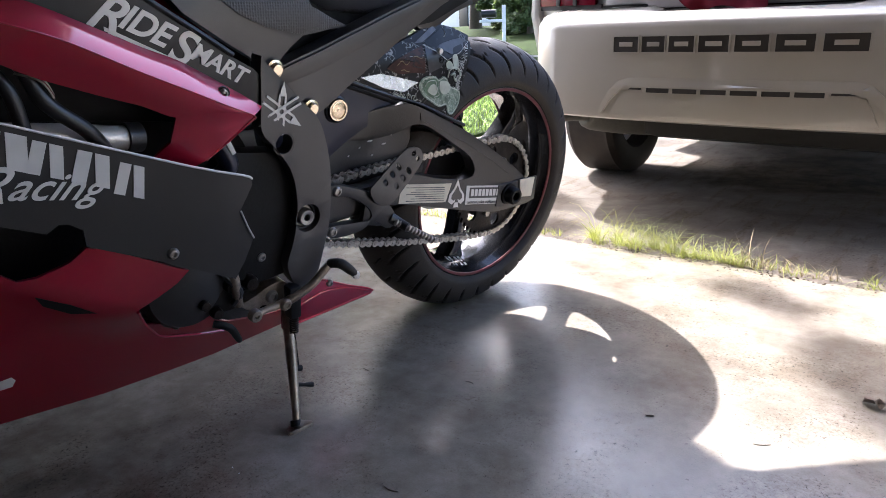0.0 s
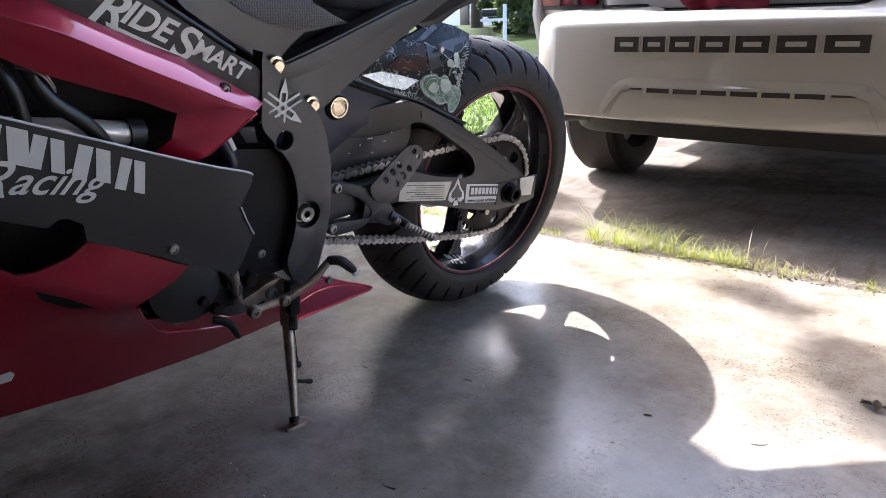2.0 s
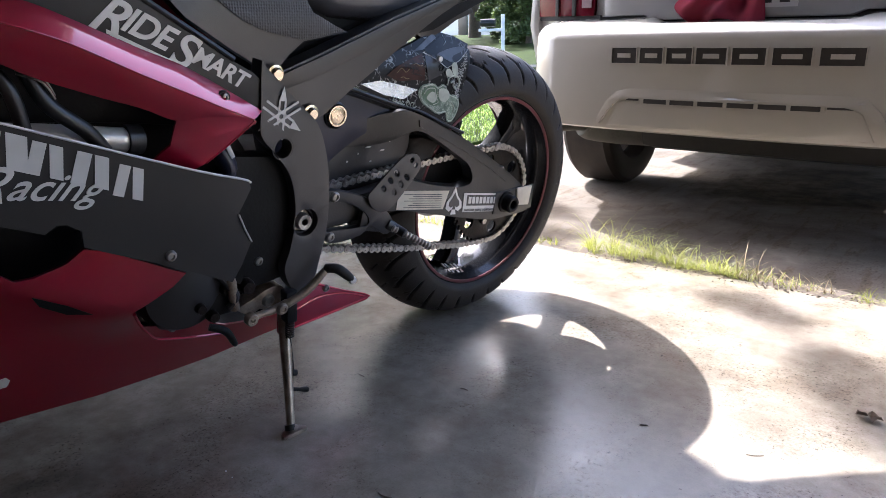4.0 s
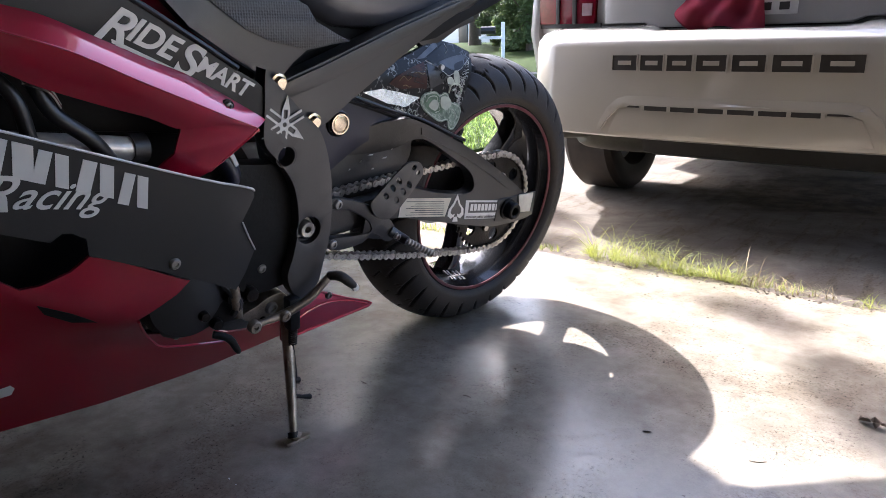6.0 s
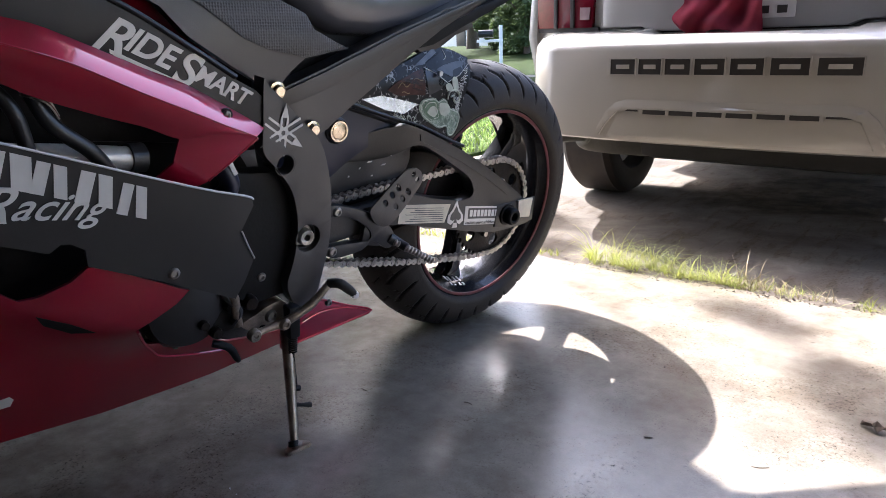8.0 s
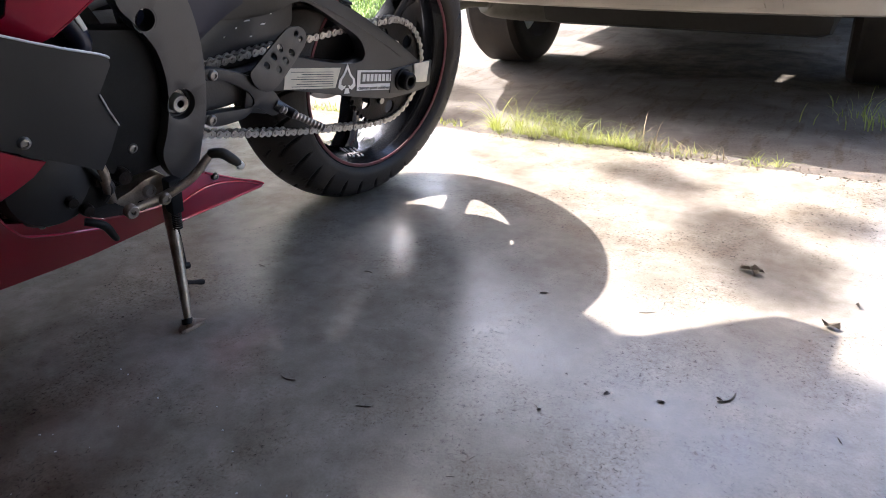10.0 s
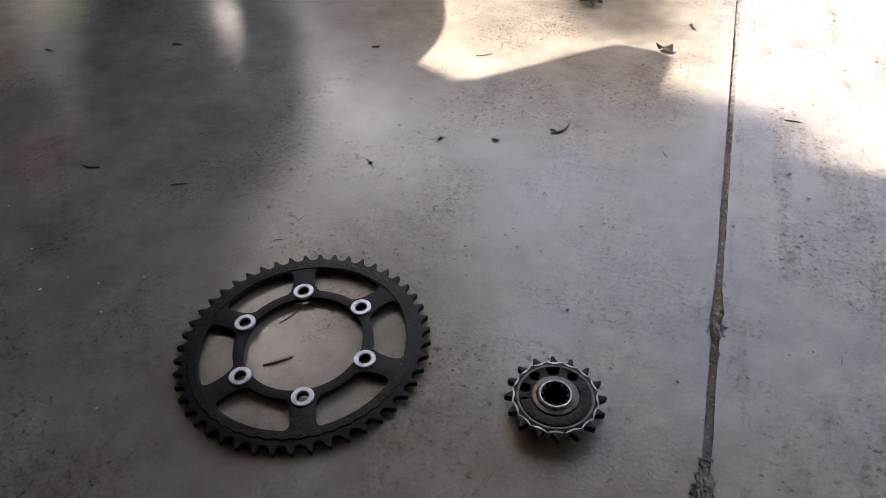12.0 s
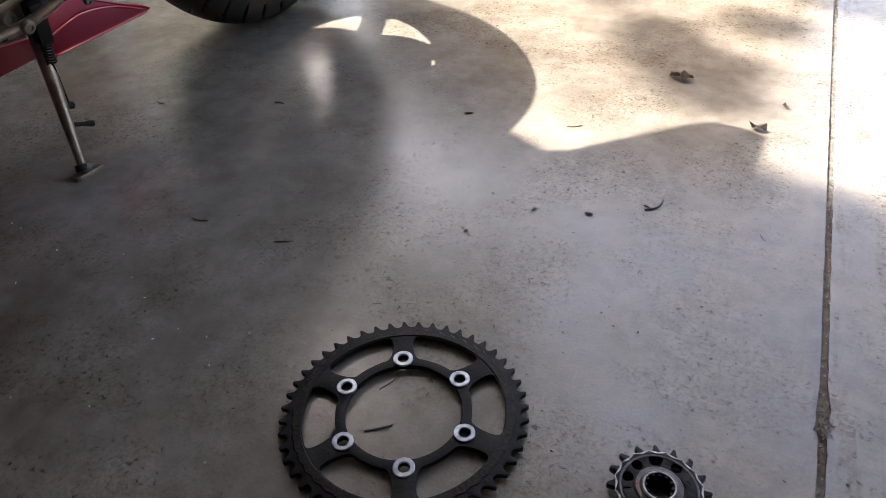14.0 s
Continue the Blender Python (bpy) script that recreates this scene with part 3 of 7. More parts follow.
setting("door_header", box((5.53, 0.12, 0.44), (0.425, 1.81, HEAD + 0.22)), M["siding"], "header over the open garage door", "wall")
setting("ceiling", box((5.9, 7.1, 0.10), (0.425, -1.58, 2.652)), M["ceiling"], "unseen flat garage ceiling, kept dark to cut bounce", "ceiling")


# ---- sprockets lying on the slab ----
def ring_slots(count, r0, r1, half0, half1, phase):
    """Rounded windows between the arms."""
    loops = []
    for k in range(count):
        a = phase + 2 * math.pi * (k + 0.5) / count
        pts = [(r1, a + half1 * u) for u in (-1, -0.6, -0.2, 0.2, 0.6, 1)] + [(r0, a + half0 * u) for u in (1, 0.4, -0.4, -1)]
        loops.append(chaikin([(r * math.cos(t), r * math.sin(t)) for r, t in pts], 2))
    return loops


FLAT = Matrix(((1, 0, 0, 0), (0, 0, 1, 0), (0, -1, 0, 0), (0, 0, 0, 1)))  # xz plane to xy plane, -y up
TURN = Matrix(((1, 0, 0, 0), (0, 0, -1, 0), (0, 1, 0, 0), (0, 0, 0, 1)))  # y axis to z axis


def large_sprocket(m):
    root = thing("rear_sprocket", m, "large worn black chain sprocket with silver bolt rings lying flat", "sprocket")
    body = plate(gear_outline(47, 0.1118, 0.1203, 0.12, 0.10), -0.0085, -0.0030, [circle(0, 0, 0.0565, 64)] + ring_slots(6, 0.0665, 0.0978, 0.345, 0.425, 0.0) +
                 [circle(0.065 * math.cos(k * math.pi / 3), 0.065 * math.sin(k * math.pi / 3), 0.0056, 16) for k in range(6)], bevel=0.0005)
    body.transform(FLAT)
    plate_ob = part("toothed_ring", body, M["black_steel"], root)
    # raised shoulder behind the teeth, with scalloped wear
    sh = lathe([(0.0985, 0.0085), (0.0990, 0.0096), (0.1062, 0.0096), (0.1072, 0.0085)], 188, closed=True)
    for v in sh.verts:
        r = math.hypot(v.co.x, v.co.z)
        if r > 0.105:
            k = 1 + 0.008 * math.cos(47 * math.atan2(v.co.z, v.co.x))
            v.co.x, v.co.z = v.co.x * k, v.co.z * k
    sh.transform(TURN)
    part("shoulder", sh, M["grime"], root, "greasy raised shoulder")
    for k in range(6):
        a = k * math.pi / 3
        ring = lathe([(0.0056, 0.0080), (0.0056, 0.0100), (0.0062, 0.0106), (0.0096, 0.0106), (0.0102, 0.0100), (0.0102, 0.0080)], 28, closed=True)
        ring.transform(Matrix.Translation((0.065 * math.cos(a), 0.065 * math.sin(a), 0)) @ TURN)
        part("bolt_ring", ring, M["bolt_ring"], root, "bright machined ring")
    return root


def small_sprocket(m):
    root = thing("front_sprocket", m, "small greasy countershaft sprocket with bright worn tooth seats", "sprocket")
    holes = [circle(0.0272 * math.cos(a), 0.0272 * math.sin(a), 0.0049, 16) for a in (radians(x) for x in (88, 165, 198, 230))]
    holes.append(chaikin([(r * math.cos(radians(a)), r * math.sin(radians(a))) for r, a in ((0.0228, 116), (0.0318, 114), (0.0322, 127), (0.0318, 140), (0.0228, 138), (0.0226, 127))], 2))
    body = plate(gear_outline(16, 0.0362, 0.0447, 0.07, 0.10), -0.0118, -0.0052, [circle(0, 0, 0.0125, 36)] + holes, bevel=0.0008)
    body.transform(FLAT)
    part("toothed_disc", body, M["grime"], root)
    # steel worn bright in each seat between two teeth
    for k in range(16):
        a = 2 * math.pi * (k + 0.5) / 16
        span = [radians(u) for u in (-11.0, -7.5, -4, 0, 4, 7.5, 11.0)]
        loop = [((0.0368 + 0.0012 * abs(u / 0.175) ** 2) * math.cos(a + u), (0.0368 + 0.0012 * abs(u / 0.175) ** 2) * math.sin(a + u)) for u in span]
        loop += [((0.0350 + 0.0022 * abs(u / 0.175) ** 1.5) * math.cos(a + u), (0.0350 + 0.0022 * abs(u / 0.175) ** 1.5) * math.sin(a + u)) for u in reversed(span)]
        seat_ = plate(loop, -0.0121, -0.0060)
        seat_.transform(FLAT)
        part("worn_seat", seat_, M["worn_bright"], root, "bright worn steel seat")
    back = lathe([(0.0216, 0.0006), (0.0216, 0.0036), (0.0338, 0.0036), (0.0338, 0.0006)], 48, closed=True)
    back.transform(TURN)
    part("back_plate", back, M["deep"], root, "black plate behind the holes")
    rim = lathe([(0.0318, 0.0112), (0.0319, 0.0122), (0.0336, 0.0123), (0.0342, 0.0112)], 96, closed=True)
    rim.transform(TURN)
    part("machined_ring", rim, M["hub_steel"], root, "scuffed machined ring")
    hub = lathe([(0.0125, 0.0), (0.0125, 0.0147), (0.0131, 0.0154), (0.0150, 0.0154), (0.0160, 0.0149), (0.0168, 0.0138), (0.0200, 0.0134), (0.0206, 0.0128), (0.0208, 0.0)], 48, closed=True)
    hub.transform(TURN)
    boss = lathe([(0.0128, -0.0084), (0.0128, 0.0), (0.0215, 0.0), (0.0220, -0.0010), (0.0220, -0.0076), (0.0212, -0.0084)], 40, closed=True)
    boss.transform(TURN)
    part("lower_boss", boss, M["grime"], root, "greasy boss under the teeth")
    hub_ob = part("hub", hub, M["hub_steel"], root, "scuffed brown steel hub")
    lip = lathe([(0.0127, 0.0148), (0.0129, 0.0157), (0.0141, 0.0158), (0.0144, 0.0150)], 48, closed=True)
    lip.transform(TURN)
    part("hub_lip", lip, M["worn_bright"], hub_ob, "bright worn lip")
    bore = lathe([(0.0121, 0.0), (0.0121, 0.0135), (0.0127, 0.0135), (0.0127, 0.0)], 36, closed=True)
    bore.transform(TURN)
    part("bore", bore, M["rust"], hub_ob, "rusty splined bore")
    for k in range(12):
        a = 2 * math.pi * k / 12
        sp = box((0.0030, 0.0024, 0.0140), (0.0116 * math.cos(a), 0.0116 * math.sin(a), 0.0075), 0.0003, Matrix.Rotation(a, 4, "Z"))
        part("spline", sp, M["grime"], hub_ob)
    crescent = plate([(r * math.cos(a), r * math.sin(a)) for r, a in [(0.0312, radians(x)) for x in range(-135, 71, 8)] + [(0.0222, radians(x)) for x in range(65, -136, -8)]], -0.0130, -0.0112, bevel=0.0005)
    crescent.transform(FLAT)
    part("damper_pad", crescent, M["grime"], root, "black rubber damper")
    return root


large_sprocket(pose(-0.2106, 0.4475, 0.0, 0, 0, -2.7) @ Matrix.Scale(0.989, 4))
small_sprocket(pose(0.0262, 0.4492, 0.0080, 0, 0, -20) @ Matrix.Scale(0.952, 4))

# ---- the motorcycle: x forward, y to its own left, z up, rear axle at AXLE above the contact patch ----
AXLE = 0.3135
head, lean = radians(262.5), radians(10.0)
fwd = Vector((math.cos(head), math.sin(head), 0))
left = Vector((-math.sin(head), math.cos(head), 0))
up = Vector((0, 0, 1)) * math.cos(lean) + left * math.sin(lean)
lat = left * math.cos(lean) - Vector((0, 0, 1)) * math.sin(lean)
base = Vector((-0.968, 1.308, 0.310)) - up * AXLE
bike_m = Matrix((( fwd.x, lat.x, up.x, base.x), (fwd.y, lat.y, up.y, base.y), (fwd.z, lat.z, up.z, base.z), (0, 0, 0, 1)))
bike = thing("motorcycle", bike_m, "dark red and matte black sport motorcycle leaning on its side stand", "motorcycle")
RAISE = Matrix.Translation((0, 0, AXLE))


def bp(name, bm, mat, label="", parent=None, angle=35):
    """A part of the motorcycle, in metres from its rear axle."""
    if parent is None:
        return part(name, bm, M[mat], bike, label, angle, RAISE)
    return part(name, bm, M[mat], parent, label, angle)


def screw(x, z, y, r, mat="steel", name="bolt", parent=None, socket=True, depth=0.006):
    """A domed bolt head with a hexagon socket, facing left."""
    prof = [(0.0, depth * 0.55), (r * 0.42, depth * 0.55), (r * 0.46, depth), (r * 0.72, depth * 0.95), (r * 0.95, depth * 0.45), (r, 0.0), (0.0, 0.0)] if socket else [(0.0, depth), (r * 0.6, depth * 0.95), (r * 0.92, depth * 0.6), (r, 0.0), (0.0, 0.0)]
    return bp(name, lathe(prof, 18, at=(x, y, z)), mat, "", parent)


# rear wheel
def tyre():
    prof = []
    for k in range(61):
        a = math.pi * (k / 60 - 0.5)
        y = 0.089 * math.sin(a) if abs(a) < 1.2 else 0.089 * math.sin(a)
        r = 0.232 + 0.0825 * max(0.0, math.cos(a)) ** 0.78
        prof.append((r, y))
    prof = [(0.219, -0.070), (0.224, -0.078)] + prof + [(0.224, 0.078), (0.219, 0.070)]
    n = 1080
    bm = lathe(prof, n, closed=True)
    bmesh.ops.recalc_face_normals(bm, faces=bm.faces[:])
    bm.normal_update()
    bm.verts.index_update()
    cut_in = {}
    step = 11.25
    moves = []
    for v in bm.verts:
        if math.hypot(v.co.x, v.co.z) < 0.256:
            continue
        turn = math.degrees(math.atan2(v.co.z, v.co.x)) + (0.0 if v.co.y > 0 else 0.5 * step)
        y = abs(v.co.y)
        deep = 0.0
        # sickle grooves out to the shoulder, shorter ones nearer the crown, and a thin hook between
        for phase, y0, y1, lin, quad, half in ((93.1, 0.052, 0.0874, 154.7, 1362.0, 0.85), (89.0, 0.012, 0.040, 150.0, 900.0, 0.6), (88.6, 0.061, 0.0705, -520.0, 0.0, 0.45)):
            if y0 < y < y1:
                d = y1 - y
                off = (turn - phase + lin * d + quad * d * d) % step
                off = min(off, step - off)
                w_ = half * min(1.0, 0.45 + 4.0 * (1 - abs(2 * (y - y0) / (y1 - y0) - 1)))
                if off < w_:
                    deep = max(deep, 0.0050 * min(1.0, (w_ - off) / (0.35 * w_)))
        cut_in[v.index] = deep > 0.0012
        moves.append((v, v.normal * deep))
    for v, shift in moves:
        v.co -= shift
    # groove faces take the second material slot: their shade is painted in
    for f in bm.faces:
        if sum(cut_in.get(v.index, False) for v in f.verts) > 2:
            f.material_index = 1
    return bm


wheel = bp("rear_wheel", lathe([(0.030, -0.085), (0.030, 0.085), (0.045, 0.085), (0.052, 0.060), (0.046, 0.020), (0.046, -0.060), (0.045, -0.085)], 40, closed=True), "rim", "black cast hub")
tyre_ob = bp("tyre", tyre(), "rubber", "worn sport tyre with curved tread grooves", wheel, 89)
# near-black slot that paints shade into the tread grooves
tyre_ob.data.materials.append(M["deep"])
bp("rim", lathe([(0.2255, 0.0700), (0.2255, 0.0765), (0.2215, 0.0775), (0.2150, 0.0745), (0.2080, 0.0600), (0.1990, 0.0450), (0.1960, 0.0), (0.1990, -0.0450), (0.2080, -0.0600), (0.2150, -0.0745), (0.2215, -0.0775), (0.2255, -0.0765), (0.2255, -0.0700),
                  (0.2060, -0.0420), (0.2030, 0.0), (0.2060, 0.0420)], 96, closed=True), "rim", "glossy black rim barrel", wheel)
for y in (0.0772, -0.0772):
    sgn = 1 if y > 0 else -1
    bp("rim_stripe", lathe([(0.2135, y - 0.001 * sgn), (0.2140, y + 0.0014 * sgn), (0.2185, y + 0.0024 * sgn), (0.2205, y + 0.0016 * sgn), (0.2207, y - 0.001 * sgn)], 96, closed=True), "stripe", "dull red stripe", wheel)
SPOKE0 = -80
for k in range(5):
    a = radians(SPOKE0 + 72 * k)
    sp = bmesh.new()
    plate([(0.040, -0.024), (0.075, -0.017), (0.130, -0.0135), (0.170, -0.015), (0.2005, -0.030), (0.2005, 0.030), (0.170, 0.015), (0.130, 0.0135), (0.075, 0.017), (0.040, 0.024)], -0.022, 0.024, bevel=0.008, bm=sp)
    sp.transform(Matrix.Rotation(-a, 4, "Y"))
    bp("spoke", sp, "rim", "", wheel)
bp("brake_disc", plate(circle(0, 0, 0.11, 60), -0.092, -0.087, [circle(0, 0, 0.062, 48)] + [circle(0.088 * math.cos(x), 0.088 * math.sin(x), 0.006, 10) for x in (2 * math.pi * k / 14 for k in range(14))]), "steel", "drilled steel disc", wheel)
# silver tape lettering on the inner barrel is drawn as plain bars
for k, a in enumerate((-84, -79.5, -75, -70.5, 33, 36, 39)):
    bar = lathe([(0.1950, 0.022), (0.1940, 0.022), (0.2025, 0.056), (0.2040, 0.056)], 200, closed=True)
    bmesh.ops.delete(bar, geom=[v for v in bar.verts if not (radians(a) < math.atan2(v.co.z, v.co.x) < radians(a + 3.2))], context="VERTS")
    bp("barrel_mark", bar, "decal", "silver mark", wheel)
bp("sprocket_carrier", lathe([(0.030, 0.050), (0.075, 0.052), (0.078, 0.060), (0.066, 0.076), (0.040, 0.080), (0.030, 0.080)], 40, closed=True), "black_steel", "", wheel)
SPK_Y = 0.084
sproc = plate(gear_outline(45, 0.1080, 0.1160, 0.12), SPK_Y - 0.003, SPK_Y + 0.003, [circle(0, 0, 0.050, 48)] + [circle(0.084 * math.cos(x), 0.084 * math.sin(x), 0.015, 16) for x in (2 * math.pi * (k + 0.3) / 6 for k in range(6))], bevel=0.0005)
bp("sprocket", sproc, "grime", "dark chain sprocket", wheel)
for k in range(6):
    a = 2 * math.pi * (k + 0.8) / 6
    bp("sprocket_nut", lathe([(0, 0.0105), (0.0075, 0.0105), (0.0085, 0.003), (0.0085, 0)], 6, at=(0.062 * math.cos(a), SPK_Y + 0.002, 0.062 * math.sin(a))), "steel", "", wheel)

# swingarm
SW_OUT = [(0.600, 0.035), (0.585, 0.120), (0.540, 0.150), (0.478, 0.166), (0.400, 0.196), (0.330, 0.207), (0.272, 0.203), (0.176, 0.166), (0.100, 0.130), (0.040, 0.098), (-0.020, 0.058), (-0.075, 0.016), (-0.098, -0.008), (-0.100, -0.036), (-0.080, -0.044), (0.014, -0.044), (0.090, -0.028), (0.163, -0.011), (0.260, 0.012), (0.352, 0.034), (0.470, 0.020)]
SW_HOLE = [(0.330, 0.100), (0.290, 0.122), (0.235, 0.126), (0.165, 0.124), (0.105, 0.098), (0.076, 0.070), (0.086, 0.050), (0.110, 0.046), (0.180, 0.062), (0.260, 0.080)]
SW_LEFT = curve2([(0.560, 0.030), (0.556, 0.072), (0.500, 0.080), (0.400, 0.082), (0.330, 0.088), (0.290, 0.090), (0.227, 0.071), (0.165, 0.056), (0.136, 0.0525), (0.114, 0.056), (0.110, 0.0726), (0.1295, 0.1023), (0.180, 0.135), (0.2304, 0.166), (0.258, 0.180), (0.280, 0.181), (0.306, 0.170), (0.345, 0.160), (0.400, 0.158), (0.438, 0.164), (0.446, 0.176), (0.4264, 0.189), (0.3585, 0.212), (0.318, 0.219), (0.2807, 0.219), (0.2078, 0.1855), (0.1322, 0.1486), (0.0471, 0.0976), (-0.020, 0.054), (-0.0623, 0.0235), (-0.092, -0.003), (-0.101, -0.034), (-0.080, -0.044), (0.0, -0.044), (0.0424, -0.040), (0.1347, -0.017), (0.2546, 0.017), (0.337, 0.036), (0.470, 0.030)], 3)
def arm_bow(x, z):
    """The upper brace runs inwards to the front casting."""
    u = min(1.0, max(0.0, (x - 0.20) / 0.23))
    return -0.046 * u * u * (3 - 2 * u) * min(1.0, max(0.0, (z - 0.10) / 0.03))
swing = bp("swingarm", plate(SW_LEFT, 0.094, 0.124, bevel=0.006, cut=0.015, bow=arm_bow), "arm", "brown-grey cast aluminium swingarm", None, 60)
bp("inner_plate", plate([(0.35, 0.095), (0.29, 0.13), (0.15, 0.13), (0.06, 0.07), (0.10, 0.035), (0.28, 0.07)], 0.040, 0.062, bevel=0.003), "deep", "", swing)
bp("swingarm_right", plate(curve2(SW_OUT, 3), -0.124, -0.092, [curve2(SW_HOLE, 3)], bevel=0.006), "arm", "", swing)
bp("cross_beam", plate(curve2([(0.585, 0.02), (0.56, 0.14), (0.470, 0.150), (0.430, 0.165), (0.370, 0.190), (0.300, 0.199), (0.262, 0.190), (0.250, 0.165), (0.254, 0.110), (0.270, 0.060), (0.37, 0.045), (0.45, 0.02)], 3), -0.10, 0.072, bevel=0.01), "arm", "", swing)
for k, (x, z, w) in enumerate(((0.352, 0.150, 0.007), (0.318, 0.140, 0.006), (0.365, 0.172, 0.004), (0.345, 0.122, 0.003), (0.40, 0.128, 0.002), (0.375, 0.140, 0.002), (0.30, 0.156, 0.002), (0.333, 0.166, 0.003))):
    bp("paint_chip", plate([(x + w, z - 0.0012), (x + w * 0.4, z + 0.0014), (x - w, z + 0.0008 + 0.0005 * (k % 3)), (x - w * 0.6, z - 0.0014)], 0.0715, 0.0728), "decal", "", swing)
bp("brace_rib", plate([(0.268, 0.2035), (0.204, 0.1735), (0.13, 0.137), (0.05, 0.088), (-0.01, 0.050), (0.0, 0.043), (0.055, 0.079), (0.135, 0.126), (0.208, 0.163), (0.266, 0.1905)], 0.118, 0.1265, bevel=0.003, cut=0.03, bow=arm_bow), "arm", "", swing)
# axle nut and adjuster plate
bp("axle_block", plate([(-0.105, -0.038), (-0.105, 0.020), (0.028, 0.020), (0.030, -0.030), (-0.02, -0.040)], 0.122, 0.127, bevel=0.002), "arm", "", swing)
bp("adjuster_plate", plate([(-0.088, -0.026), (-0.092, 0.020), (-0.040, 0.022), (-0.046, -0.020)], 0.127, 0.131, bevel=0.001), "paper", "scratched bare metal plate", swing)
bp("axle_nut", lathe([(0.010, 0.024), (0.012, 0.026), (0.0165, 0.026), (0.0195, 0.022), (0.0195, 0.006), (0.024, 0.005), (0.025, 0.0), (0.010, 0.0)], 28, closed=True, at=(-0.008, 0.126, -0.006)), "black_steel", "", swing)
bp("axle_shaft", lathe([(0, 0.018), (0.007, 0.018), (0.0095, 0.016), (0.0095, -0.24), (0, -0.24)], 20, at=(-0.008, 0.120, -0.006)), "steel", "", swing)
# stickers on the lower arm
lower = lambda x: 0.012 + 0.175 * (x - 0.10)
def sticker(name, x0, x1, dz0, dz1, mat, label, y=0.1246, skew=0.0):
    return bp(name, plate([(x0, lower(x0) + dz0), (x0 + skew, lower(x0) + dz1), (x1 + skew * 0.3, lower(x1) + dz1), (x1, lower(x1) + dz0)], y, y + 0.0006), mat, label, swing)
sticker("warning_label", 0.190, 0.318, -0.015, 0.023, "paper", "worn paper warning label", skew=-0.014)
for k in range(7):
    sticker("label_text_line", 0.196, 0.300 - 0.012 * (k % 3), -0.011 + 0.0046 * k, -0.0098 + 0.0046 * k, "ink", "unreadable line", 0.1250)
sticker("shop_sticker", 0.014, 0.130, -0.022, 0.020, "decal", "silver paint shop sticker")
sticker("shop_sticker_bar", 0.020, 0.120, -0.008, 0.016, "frame", "", 0.1250)
for k in range(8):
    sticker("sticker_block", 0.024 + 0.0118 * k, 0.0325 + 0.0118 * k, -0.003, 0.012, "decal", "", 0.1254)
spade = [(0.158, 0.062), (0.168, 0.044), (0.180, 0.032), (0.182, 0.018), (0.172, 0.010), (0.162, 0.014), (0.166, 0.002), (0.150, 0.000), (0.154, 0.012), (0.144, 0.006), (0.134, 0.012), (0.136, 0.026), (0.148, 0.040)]
bp("spade_sticker", plate([(x, z - 0.006) for x, z in spade], 0.1246, 0.1253), "decal", "silver spade-shaped sticker", swing)
bp("spade_mark", plate([(0.158 + (x - 0.158) * 0.66, 0.018 + (z - 0.020) * 0.62) for x, z in spade], 0.1253, 0.1258), "frame", "", swing)
lettering("custom paint additives", 0.0108, M["ink"], swing, Matrix.Translation((0.126, 0.1256, -0.0035)) @ Matrix.Rotation(radians(-10.0), 4, "Y") @ Matrix(((-1, 0, 0, 0), (0, 0, 1, 0), (0, 1, 0, 0), (0, 0, 0, 1))), "sticker_words", 0.0003)


